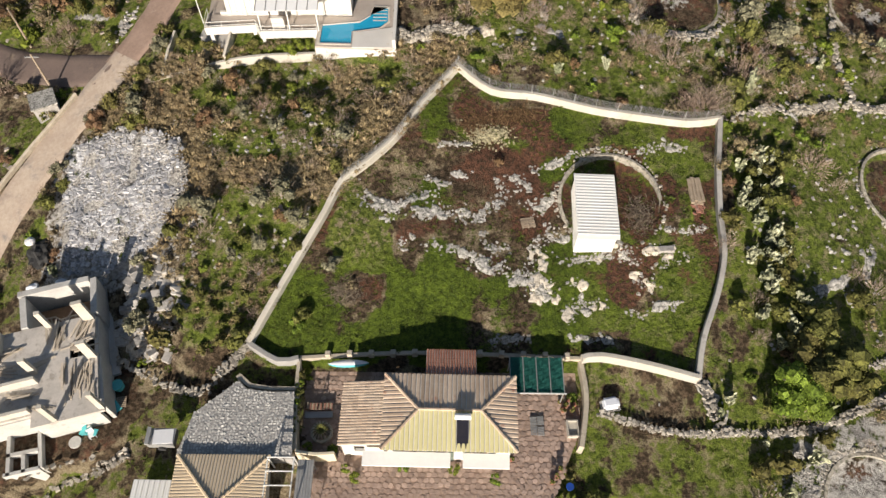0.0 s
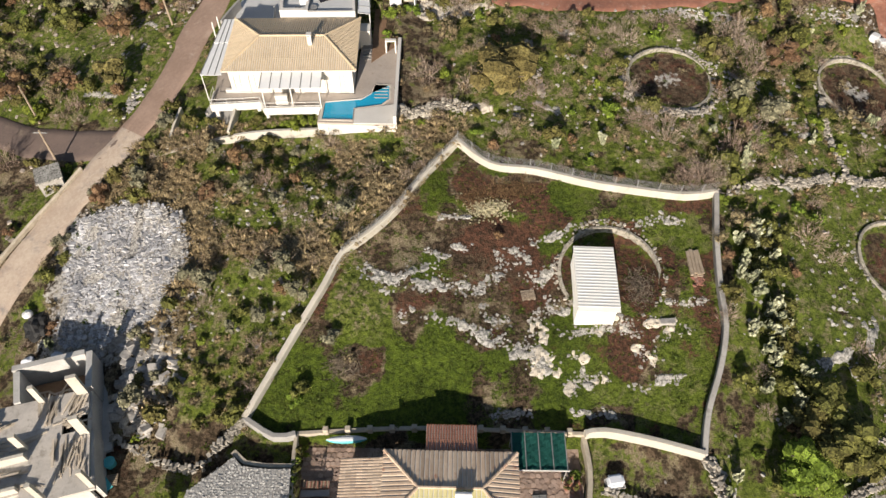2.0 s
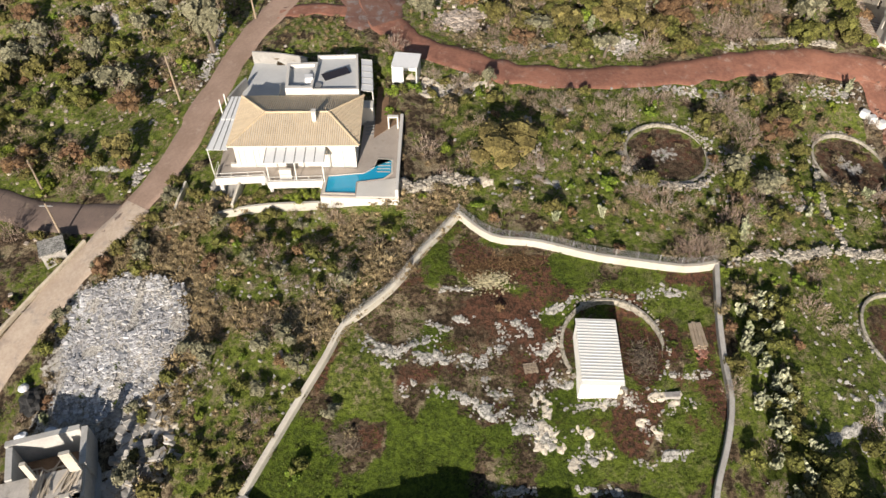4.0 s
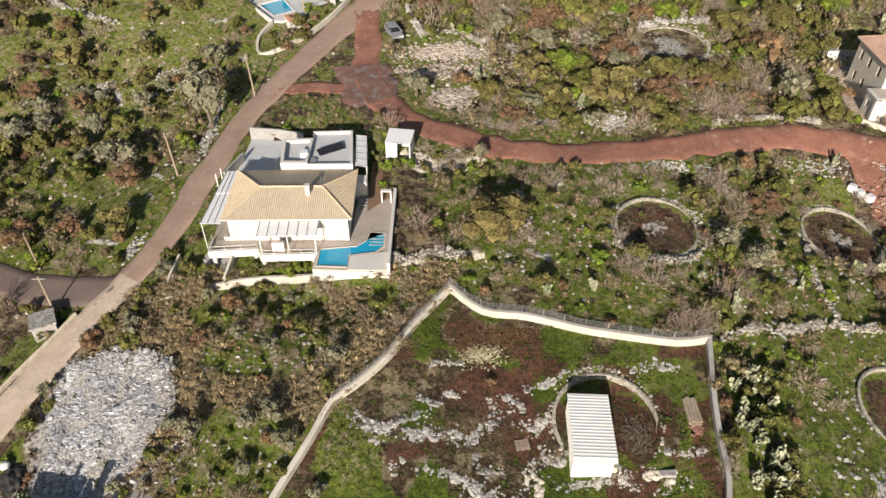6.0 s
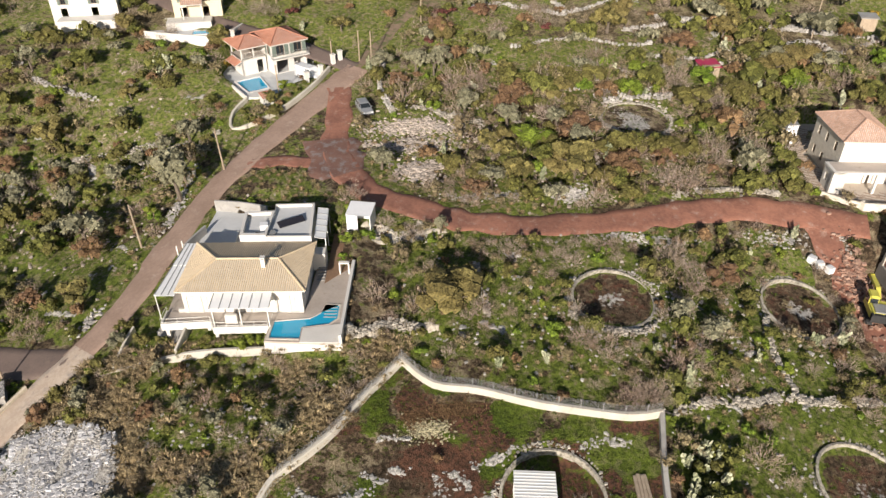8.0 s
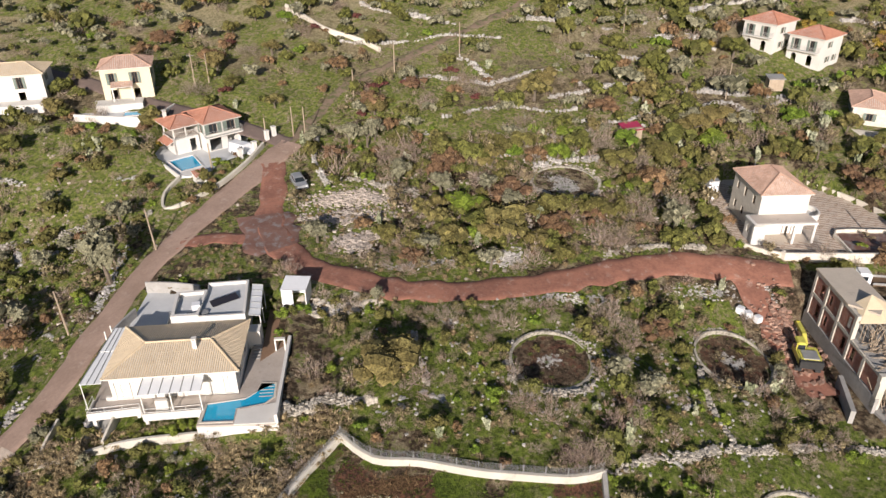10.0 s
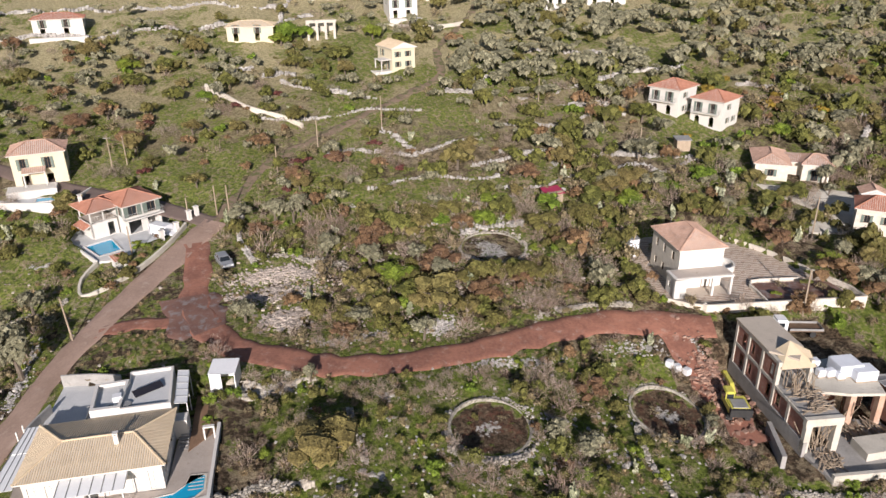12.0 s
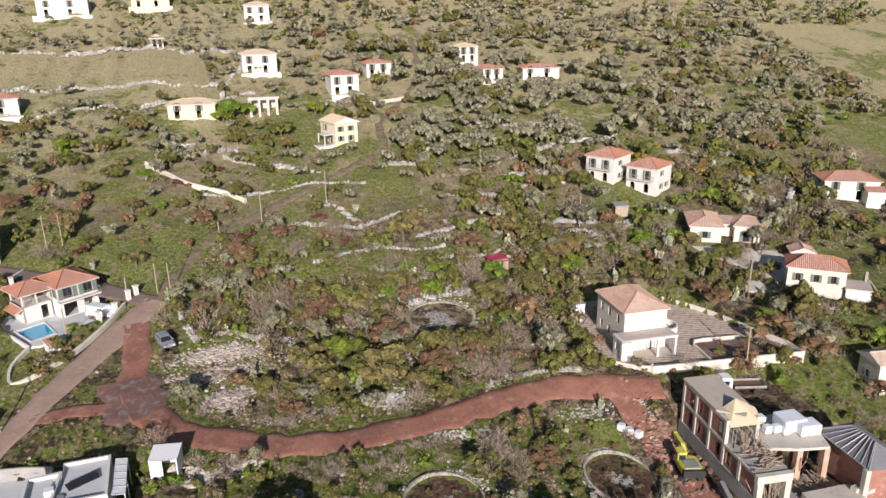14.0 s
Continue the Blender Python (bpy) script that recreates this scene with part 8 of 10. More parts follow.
# ---- the building site ----
def site():
    root = thing("unfinished_house", 58.1, 71.2, 1.2, -4.5, "unfinished brick and concrete house full of timber props", "building site")
    rng = np.random.default_rng(71)
    # local x to the east, y to the north; the north-west corner of the frame is the origin
    def infill(x0, y0, x1, y1, z0, z1, holes=()):
        """Brick panel, its courses as separate blocks in one mesh per course of the panel."""
        bm = BM()
        pierced(bm, x0, y0, x1, y1, z0, z1, 0.2, holes)
        return part("brick_panel", bm, BRICK, root, "red hollow-brick infill")

    ys = [0.0, -3.2, -6.4, -9.6, -12.9, -16.2]
    part("basement_wall", box(BM(), 0.15, -8.2, -1.2, 0.4, 17.0, 3.1), CONCRETE, root, "grey basement wall")
    for k, y in enumerate(ys):
        h = 7.7 if k < 4 else 4.6
        part("column", box(BM(), 0.2, y - 0.2 if k == 0 else y, 1.9, 0.45, 0.45, h - 1.9), PALECON, root)
        if k < 4:
            part("column", box(BM(), 4.1, y - 0.2 if k == 0 else y, 1.0, 0.4, 0.4, h - 1.0), PALECON, root)
    for k in range(3):
        for lo, hi in ((2.0, 4.5), (4.95, 7.3)):
            infill(0.1, ys[k] - 0.35, 0.1, ys[k + 1] + 0.22, lo, hi, [(1.3, 2.1, lo + 0.3, hi - 0.5)] if (k + int(lo)) % 2 == 0 else [(0.3, 0.9, lo + 0.5, hi - 0.6)])
        for z in (4.5, 7.3):
            part("beam", box(BM(), 0.2, (ys[k] + ys[k + 1]) / 2, z, 0.42, 3.0, 0.4), PALECON, root)
    for k in (3, 4):
        infill(0.1, ys[k] - 0.25, 0.1, ys[k + 1] + 0.22, 2.0, 4.3, [(0.4, 1.2, 2.4, 4.0)] if k == 3 else [])
        part("beam", box(BM(), 0.2, (ys[k] + ys[k + 1]) / 2, 4.3, 0.42, 3.0, 0.35), PALECON, root)
    part("roof_slab", prism(BM(), [(-0.1, 0.2), (4.4, 0.2), (4.4, -7.2), (2.4, -9.8), (-0.1, -7.6)], 7.7, 7.95), DUSTY, root, "dusty beige roof slab")
    bm = BM()
    vs = [bm.verts.new(v) for v in ((0.9, -7.3, 7.96), (4.6, -8.2, 7.96), (4.4, -10.2, 7.0), (0.2, -10.2, 7.0), (2.4, -7.4, 9.0))]
    for f in ((0, 3, 4), (3, 2, 4), (2, 1, 4), (1, 0, 4)):
        bm.faces.new([vs[i] for i in f])
    part("shuttering_roof", bm, PALEBOARD, root, "pale plywood gable shuttering")
    infill(4.2, -0.3, 0.5, -0.3, 2.0, 7.3)
    infill(4.15, -7.0, 4.15, -0.5, 3.6, 7.3)
    part("floor_slab", box(BM(), 2.2, -8.2, 4.4, 4.0, 16.0, 0.3), CONCRETE, root)
    part("front_beam", box(BM(), 2.0, -16.3, 3.9, 4.3, 0.6, 0.95), PALECON, root)
    for x in (0.3, 3.7):
        part("column", box(BM(), x, -16.3, 0.4, 0.7, 0.6, 3.5), PALECON, root)
    # eastern hall: long slab on brick piers
    part("hall_slab", prism(BM(), [(4.4, -6.0), (10.4, -5.2), (12.6, -9.0), (11.4, -13.0), (7.6, -12.6), (4.0, -11.6)], 4.4, 4.75), PALECON, root, "dusty concrete hall slab")
    for x, y in ((4.6, -11.2), (8.0, -12.2), (8.0, -7.6), (11.2, -12.6), (11.6, -8.8)):
        part("pier", box(BM(), x, y, 0.2, 0.7, 0.7, 4.2), BRICKPALE, root, "pale brick pier")
    infill(8.2, -12.0, 8.2, -7.8, 0.8, 4.3, [(1.2, 2.6, 0.8, 3.2)])
    part("yard_slab", prism(BM(), [(0.2, -16.0), (4.0, -15.6), (4.4, -11.0), (12, -12), (14, -20.5), (1.0, -20.8)], -1.0, 0.35), CONCRETE, root, "grey lower yard slab")
    part("kerb_wall", box(BM(), 7.8, -20.7, -1.0, 13.5, 0.45, 1.9), PALECON, root, "pale kerb wall along the lower edge")
    part("tank", prism(BM(), [(6.2, -18.6), (12.6, -18.0), (12.6, -15.4), (6.2, -15.8)], 0.35, 1.35), PALECON, root, "low concrete tank")
    part("retaining_slab", box(BM(), -2.2, -15.2, -0.6, 0.5, 6.0, 2.2, rz=-14), CONCRETE, root, "leaning concrete slab")
    # eastern wing with a dark panelled roof
    wing = part("wing_wall", prism(BM(), [(12.6, -10.0), (17.5, -9.5), (17.2, -18.0), (12.8, -17.2)], 0.3, 4.5), BRICK, root)
    bm = BM()
    vs = [bm.verts.new(v) for v in ((12.2, -9.4, 4.7), (18.0, -9.0, 4.7), (17.8, -18.6, 4.7), (12.4, -17.8, 4.7), (15.0, -11.8, 6.3), (15.2, -15.2, 6.3))]
    for f in ((0, 3, 5, 4), (1, 0, 4), (2, 1, 4, 5), (3, 2, 5)):
        bm.faces.new([vs[i] for i in f])
    wr = part("wing_roof", bm, SLATE, root, "dark grey panelled wing roof")
    for k in range(9):
        a, b = Vector((12.2 + 0.02 * k, -9.6 - 1.0 * k, 4.74)), Vector((15.0, -11.9 - 0.42 * k, 6.34))
        part("roof_batten", rod(BM(), a, b, 0.06, sides=4), METAL_GREY, wr)
    for a, b in (((12.2, -9.4, 4.75), (15, -11.8, 6.35)), ((15, -11.8, 6.35), (15.2, -15.2, 6.35)), ((12.4, -17.8, 4.75), (15.2, -15.2, 6.35)), ((12.2, -9.4, 4.72), (12.4, -17.8, 4.72))):
        part("roof_batten", rod(BM(), a, b, 0.08, sides=4), METAL_GREY, wr)
    part("wing_column", box(BM(), 12.6, -17.4, 0.3, 0.6, 0.6, 4.2), PALECON, root)
    # timber props, boards
    for k in range(70):
        x, y = rng.uniform(0.6, 3.8), rng.uniform(-11.9, -9.8)
        part("prop", rod(BM(), (x, y, 4.75), (x + rng.normal(0, 0.5), y + rng.normal(0, 0.3), 6.9), 0.05, sides=4), WOOD, root) if k < 22 else part("board", box(BM(), x, rng.uniform(-15.4, -10.5), 4.75 + 0.05 * (k % 6), rng.uniform(1.0, 2.6), 0.16, 0.05, rz=rng.normal(15, 30), ry=rng.normal(0, 6)), WOOD, root)
    for k in range(26):
        x = rng.uniform(0.7, 3.4)
        part("prop", rod(BM(), (x, rng.uniform(-16.6, -15.0), 0.3), (x + rng.normal(0, 0.7), rng.uniform(-16.6, -15.0), 3.9), 0.05, sides=4), WOOD, root)
    for k in range(60):
        part("board", box(BM(), rng.uniform(6.5, 11.6), rng.uniform(-15.4, -12.6), 0.36 + 0.07 * (k % 6), rng.uniform(1.2, 2.8), 0.14, 0.06, rz=rng.normal(75, 25)), WOOD, root)
    for k in range(34):
        part("board", box(BM(), rng.uniform(1.0, 3.6), rng.uniform(-19.8, -16.8), 0.36 + 0.06 * (k % 6), rng.uniform(1.2, 2.6), 0.13, 0.05, rz=rng.normal(60, 40)), WOOD, root)
    for k in range(8):
        part("prop", rod(BM(), (rng.uniform(7.0, 8.2), rng.uniform(-13, -11.5), 0.4), (8.1, -12.0 + rng.normal(0, 0.6), 3.6), 0.06, sides=4), WOOD, root)
    # pallets of blocks and foam on the slab
    st = root
    for x, y, sx, sy, h, m in ((9.3, -8.4, 2.9, 2.5, 1.5, FOAM), (10.6, -9.8, 2.6, 1.9, 1.3, FOAM), (6.0, -8.9, 0.9, 0.8, 0.9, FOAM), (7.1, -9.0, 1.0, 0.8, 0.9, FOAM), (8.0, -9.6, 0.9, 0.8, 0.8, FOAM), (6.2, -6.9, 1.4, 1.0, 1.0, FOAM), (5.2, -7.8, 0.8, 1.1, 0.5, CONCRETE)):
        px, py = 58.1 + x * math.cos(radians(-4.5)) - y * math.sin(radians(-4.5)), 71.2 + x * math.sin(radians(-4.5)) + y * math.cos(radians(-4.5))
        pk = thing("wrapped_pallet", px, py, 5.95, rng.normal(-4.5, 6), "white wrapped pallet of building blocks on the slab", "pallet", "pallets on the hall slab")
        bm = BM()
        box(bm, 0, 0, 0.12, sx, sy, h)
        bmesh.ops.bevel(bm, geom=bm.edges[:], offset=0.06, segments=2, affect="EDGES")
        part("load", bm, m, pk)
        part("base", box(BM(), 0, 0, 0, sx, sy, 0.11), WOOD, pk)
    for x, y, z in ((12.2, -16.2, 1.55), (11.2, -16.6, 1.55), (12.0, -17.2, 1.55)):
        px, py = 58.1 + x, 71.2 + y - 1.0
        pk = thing("block_stack", px, py, 2.56, 8, "stack of pale building blocks", "blocks", "block stacks at the site")
        for k in range(6):
            part("block", box(BM(), -0.5 + 0.5 * (k % 3), -0.2 + 0.4 * (k // 3), 0, 0.46, 0.36, 0.5), PALECON, pk)
    # shuttering timber and rubble by the track
    tb = thing("timber_pile", 55.6, 72.2, gz(55.2, 72.2), 20, "pile of long pale timbers and a green tarpaulin", "timber")
    for k in range(9):
        part("timber", box(BM(), rng.normal(0, 0.3), -0.8 + 0.2 * k, 0.1 + 0.12 * (k % 3), 3.4, 0.14, 0.1, rz=rng.normal(0, 8)), PALEBOARD, tb)
    part("tarpaulin", box(BM(), -0.2, 0.2, 0.5, 1.5, 1.1, 0.15, rz=15, rx=10), NET, tb, "green tarpaulin")
    bluep = thing("site_cabin", 77.0, 59.6, gz(77, 59.6), 8, "small turquoise and white site cabin", "cabin")
    part("body", box(BM(), 0, 0, 0, 2.2, 1.6, 1.7), TURQ, bluep)
    part("roof", box(BM(), 0, 0.1, 1.7, 2.4, 1.7, 0.1, rx=6), FOAM, bluep)
    for k, (x, y) in enumerate(((49.2, 68.8), (50.2, 68.2), (48.4, 69.3))):
        bg = thing("builder_bag", x, y, gz(x, y), 20 * k, "white bulk bag of building material", "bag", "bags by the track")
        bm = BM()
        bmesh.ops.create_cube(bm, size=0.8)
        bmesh.ops.subdivide_edges(bm, edges=bm.edges[:], cuts=2, use_grid_fill=True)
        for v in bm.verts:
            v.co *= 1.15 - 0.25 * v.co.length
            v.co.z += 0.38
        part("sack", bm, CARWHITE, bg)


DUSTY = surface("dusty_slab", (0.50, 0.44, 0.36), (0.42, 0.365, 0.30), (0.33, 0.29, 0.25), 0.9, 0.5, 6, 0.15)
PALEBOARD = surface("new_plywood", (0.60, 0.50, 0.35), (0.52, 0.43, 0.29), None, 0.8, 0.8, 10, 0.1, vary=0.1)
BRICKPALE = surface("pale_brick", (0.52, 0.36, 0.27), (0.42, 0.27, 0.19), (0.5, 0.45, 0.38), 0.9, 0.8, 5, 0.4)
SLATE = surface("slate_grey_panel", (0.20, 0.20, 0.21), (0.16, 0.16, 0.17), None, 0.6, 0.6, 5, 0.1)
site()


# ---- white houses ----
def two_storey(name, x, y, rz, L, W, z, e, roof_mat, label, wall=None, rise=1.4, arches=True, group="", over=0.4, hip=None, holes=None, shutters=None, gable=False, turn=False):
    root = thing(name, x, y, z, rz, label, "house", group)
    m = wall or WHITE
    if holes is None:
        up = e * 0.5 + 0.1
        holes = {"s": [(L * 0.16, L * 0.16 + 0.9, up, up + 2.0), (L * 0.62, L * 0.62 + 0.9, up, up + 2.0), (L * 0.14, L * 0.14 + 1.1, 0.1, 2.1, "open"), (L * 0.6, L * 0.6 + 1.1, 0.1, 2.1, "open")], "e": [(W * 0.3, W * 0.3 + 0.8, up + 0.7, up + 1.8), (W * 0.3, W * 0.3 + 0.8, 0.8, 1.9), (W * 0.65, W * 0.65 + 0.8, 0.8, 1.9)], "w": [(W * 0.4, W * 0.4 + 0.8, up + 0.7, up + 1.8)]}
    shell(root, L, W, -1.5, e - 0.05, m, holes)
    glaze(root, L, W, holes, shutters or SHUTTER)
    roof(root, L, W, e, rise, roof_mat, over, hip, gable=gable, turn=turn, pitch=0.3, course=0.5)
    return root


def balcony(root, x, y, w, d, z, material=None):
    ob = part("balcony", box(BM(), x, y - d / 2, z - 0.18, w, d, 0.18), material or WHITE, root)
    railing(ob, [(x - w / 2, y), (x - w / 2, y - d), (x + w / 2, y - d), (x + w / 2, y)], z, 0.95, METAL_GREY, 0.25)
    return ob


def arch_row(root, L, W, xs, w=1.1, z=0.1, top=2.1):
    """Round heads over the ground-floor openings: fillets in the upper corners."""
    for cx in xs:
        bm = BM()
        r = w / 2
        for side in (-1, 1):
            pts = [(side * r, 0.0)] + [(side * r * math.cos(a), r * math.sin(a) - r) for a in np.linspace(0, math.pi / 2, 6)]
            lo = [bm.verts.new((cx + px, -W / 2 - 0.01, top + pz)) for px, pz in pts]
            hi = [bm.verts.new((cx + px, -W / 2 + 0.28, top + pz)) for px, pz in pts]
            bm.faces.new(lo if side > 0 else lo[::-1])
            for i in range(len(pts)):
                j = (i + 1) % len(pts)
                bm.faces.new((lo[i], lo[j], hi[j], hi[i]))
        part("arch", bm, WHITE, root)


for cx, cy, cz in ((83.6, 141.6, 18.2), (90.2, 135.6, 16.6)):
    r_ = two_storey("twin_house", cx, cy, -56, 6.8, 7.4, cz, 5.5, TILE_RED, "white two-storey house with arches and a terracotta roof", hip=3.6, group="pair of twin houses", rise=1.55)
    arch_row(r_, 6.8, 7.4, (6.8 * 0.14 + 0.55 - 3.4, 6.8 * 0.6 + 0.55 - 3.4))
    balcony(r_, 0, -3.7, 6.0, 0.9, 2.85)


def junction_house():
    """White house with a pool by the road junction."""
    root = two_storey("pool_house", -22.4, 117.9, 36, 5.9, 7.4, 10.55, 4.9, TILE_RED, "white house with red hipped roof, balcony and pool", rise=1.35, hip=3.2, shutters=SHUTTER,
                      holes={"s": [(0.7, 2.1, 2.9, 4.6), (3.8, 5.2, 2.9, 4.6), (0.5, 2.6, 0.1, 2.2, "open"), (3.6, 5.8, 0.1, 2.2, "open")], "w": [(5.2, 6.2, 2.9, 4.4)], "e": [(2, 3, 2.9, 4.2)]})
    balcony(root, 0, -3.5, 6.4, 1.0, 2.6)
    bm = BM()
    pierced(bm, -7.4, -1.4, -3.25, -1.4, -1.0, 2.7, 0.25, [(2.6, 3.6, 0.1, 2.2)])
    pierced(bm, -7.4, 3.2, -7.4, -1.4, -1.0, 2.7, 0.25, [(1.0, 2.0, 1, 2)])
    part("wing_wall", bm, WHITE, root)
    part("wing_terrace", box(BM(), -5.3, 0.9, 2.5, 4.2, 4.6, 0.2), TILE_PAVE, root)
    railing(root, [(-7.4, -1.35), (-3.3, -1.35)], 2.7, 0.9, WHITE, 0.4)
    for x, y in ((-7.2, -1.2), (-5.2, -1.2), (-7.2, 3.0)):
        part("post", box(BM(), x, y, 2.7, 0.18, 0.18, 2.0), WHITE, root)
    roof(root, 5.4, 5.8, 4.6, 1.05, TILE_RED, 0.35, 2.6, x=-4.9, y=1.2, pitch=0.3, course=0.5)
    mono_roof(root, -8.6, -7.4, -1.4, 2.6, 1.9, 2.4, "w", TILE_RED, 0.3)
    chimney(root, -6.6, 3.0, 4.8, 1.3, WHITE, 0.5)
    terr = tagged(part("terrace", holed(BM(), JUNCTION_TERRACE, [(-28.25, 109.86), (-25.06, 105.38), (-22.47, 107.5), (-24.95, 112.22)], 6.5, 10.55), PALEGREY), "pale paved terrace round a pool", "terrace", kind="structure")
    pl = thing("swimming_pool", -25.3, 108.8, 0.0, 0, "rectangular turquoise swimming pool with white edge", "pool", kind="structure")
    q = [(-2.95, 1.06), (0.24, -3.42), (2.83, -1.3), (0.35, 3.42)]
    part("basin", prism(BM(), q, 9.2, 10.2), POOLTILE, pl)
    part("water", prism(BM(), [(x * 0.99, y * 0.99) for x, y in q], 10.202, 10.45), WATER, pl)
    part("coping", holed(BM(), [(x * 1.08, y * 1.08) for x, y in q], q, 10.552, 10.66), WHITE, pl)
    part("round_deck", rod(BM(), (1.5, -3.9, 10.3), (1.5, -3.9, 10.62), 1.5, 1.5, 18), WHITE, pl)
    gh = thing("pool_hut", -21.6, 102.6, 9.4, 35, "small white hut with a terracotta roof", "hut")
    part("wall", box(BM(), 0, 0, -1.2, 1.9, 1.6, 3.0), WHITE, gh)
    mono_roof(gh, -1.1, 1.1, -0.95, 0.95, 1.85, 2.3, "s", TILE_RED, 0.3)
    masonry("terrace_wall", [(-31.8, 112.6), (-28.6, 108.3), (-25.0, 103.3)], 0, 0.3, WHITE, "white wall below the pool terrace", 1.2, 10.9)
    masonry("terrace_wall", [(-25.0, 103.2), (-26.4, 99.6), (-25.4, 95.6), (-21.9, 97.0), (-18.9, 100.0), (-16.7, 103.6), (-14.9, 107.4), (-13.4, 111.6)], 0.75, 0.4, PALECON, "cream wall along the lane", 1.2)
    for x, y in ((-13.0, 113.6), (-14.6, 110.6), (-16.4, 107.6), (-12.0, 114.8)):
        gp_ = thing("gate_pillar", x, y, gz(x, y), 40, "square white gate pillar beside the lane", "pillar", "gate pillars")
        part("shaft", box(BM(), 0, 0, -0.2, 0.6, 0.6, 1.7), WHITE, gp_)
        part("cap", box(BM(), 0, 0, 1.5, 0.75, 0.75, 0.12), WHITE, gp_)


junction_house()


def upper_houses():
    r2 = two_storey("cream_house", -39.0, 131.0, 12, 8.2, 6.6, 15.2, 5.8, TILE_PINK, "cream two-storey house with terraces and a rose roof", CREAM, 1.4, hip=3.2, group="houses on the west lane")
    part("terrace_block", box(BM(), -1.5, -5.2, -2.5, 7.5, 3.6, 3.0), WHITE, r2)
    mono_roof(r2, -2.6, 1.0, -5.2, -3.4, 3.0, 3.5, "s", TILE_PINK, 0.3)
    for x in (-2.4, 0.8):
        part("post", box(BM(), x, -5.0, 0.5, 0.2, 0.2, 2.5), WHITE, r2)
    railing(r2, [(-5.2, -6.9), (2.2, -6.9)], 0.5, 0.9, WHITE, 0.4)
    tagged(part("terrace", prism(BM(), [(-46, 121.5), (-33, 119.5), (-30.5, 126), (-33, 134), (-45, 134)], 11.0, 14.4), PALEGREY), "pale terraced yard below the cream house", "terrace", kind="structure")
    masonry("terrace_wall", [(-46, 121.5), (-40, 120), (-33, 119.3), (-30.4, 126)], 0, 0.3, WHITE, "white terrace wall below the cream house", 1.5, 15.0)
    pl = thing("swimming_pool", -36.2, 122.6, 14.4, 8, "small pale blue swimming pool on the terrace", "pool", kind="structure")
    part("coping", holed(BM(), [(-2.2, -1.3), (2.2, -1.3), (2.2, 1.3), (-2.2, 1.3)], [(-1.9, -1), (1.9, -1), (1.9, 1), (-1.9, 1)], 0.005, 0.12), WHITE, pl)
    part("water", box(BM(), 0, 0, 0.004, 3.78, 1.98, 0.05), WATER, pl)
    r3 = two_storey("white_house", -58.5, 130.5, 10, 11, 7, 15.2, 5.2, TILE_TAN, "long white house with a tan roof", WHITE, 1.3, hip=3.4, group="houses on the west lane")
    part("terrace_block", box(BM(), 0.5, -5.0, -2.5, 9.5, 3.2, 3.2), WHITE, r3)
    bung = two_storey("bungalow", 90.6, 115.6, -28, 5.6, 9.2, 11.9, 3.2, TILE_PINK, "low stone bungalow with a rose tile roof", PALESTONE, 1.3, hip=2.8, turn=True, holes={"w": [(2, 2.9, 0.9, 2.2), (5, 5.9, 0.9, 2.2)], "s": [(2.2, 3.2, 0.9, 2.2)], "e": [(3, 4, 0.2, 2.3)]})
    b2 = two_storey("bungalow", 97.6, 112.4, -28, 4.6, 6.0, 11.6, 3.3, TILE_PINK, "low stone house wing with a rose tile roof", PALESTONE, 1.2, hip=2.2, holes={"s": [(1.6, 2.8, 0.2, 2.2)]})
    part("link_wall", box(BM(), -3.4, 0.3, -1.0, 3.0, 3.0, 3.9), PALESTONE, b2)
    mono_roof(b2, -5.2, -2.0, -1.5, 2.4, 3.1, 3.8, "s", TILE_PINK, 0.3)
    tagged(part("forecourt", prism(BM(), [(85, 110.5), (92, 108.5), (103, 104), (98, 95.5), (89, 92), (84, 93.5), (89.5, 101)], 5.0, lambda x, y: level(x, y) + 0.25), PALECON), "pale concrete forecourt between the stone houses", "yard", kind="structure")
    e1 = two_storey("stone_cottage", 95.0, 93.2, -38, 8.6, 5.6, 8.6, 4.9, TILE_RED, "stone cottage with a bright terracotta roof", PALESTONE, 1.5, hip=2.9, turn=False, holes={"s": [(1.2, 2.0, 2.6, 3.9), (3.9, 4.7, 2.6, 3.9), (6.4, 7.2, 2.6, 3.9)], "e": [(2.2, 3.0, 2.6, 3.9)]})
    e1.location = (96.0, 92.0, 8.6)
    part("terrace_block", box(BM(), 6.2, -1.4, -1.5, 3.6, 4.4, 3.8), WHITE, e1)
    part("terrace_top", box(BM(), 6.2, -1.4, 2.3, 3.9, 4.7, 0.15), TILE_PAVE, e1)
    for x in (7.6, 7.6):
        part("pillar", box(BM(), x, 0.8, 2.45, 0.35, 0.35, 1.7), WHITE, e1)
    masonry("garden_wall", [(92.5, 84.5), (98, 84.5), (104, 87), (107, 92)], 0.6, 0.4, STONEWALL, "curved stone wall below the cottage", 1.2)
    g1 = two_storey("garage", 101.5, 101.6, -30, 3.6, 3.2, 9.9, 2.4, TILE_PINK, "small stone garage with a tiled roof", PALESTONE, 0.9, gable=True, turn=True, holes={"s": [(0.9, 2.7, 0.0, 2.0, "open")]})
    sr = two_storey("stone_hut", 88.4, 69.6, -8, 4.6, 4.0, 4.4, 4.0, TILE_OLD, "old stone hut with a weathered roof", PALESTONE, 0.9, gable=True, holes={"w": [(1.4, 2.1, 1.2, 2.2)]})
    rw = two_storey("red_roofed_house", 132.5, 125.0, -25, 11, 7, 14.0, 4.2, TILE_RED, "white house with red hipped roofs", WHITE, 1.5, hip=3.4)
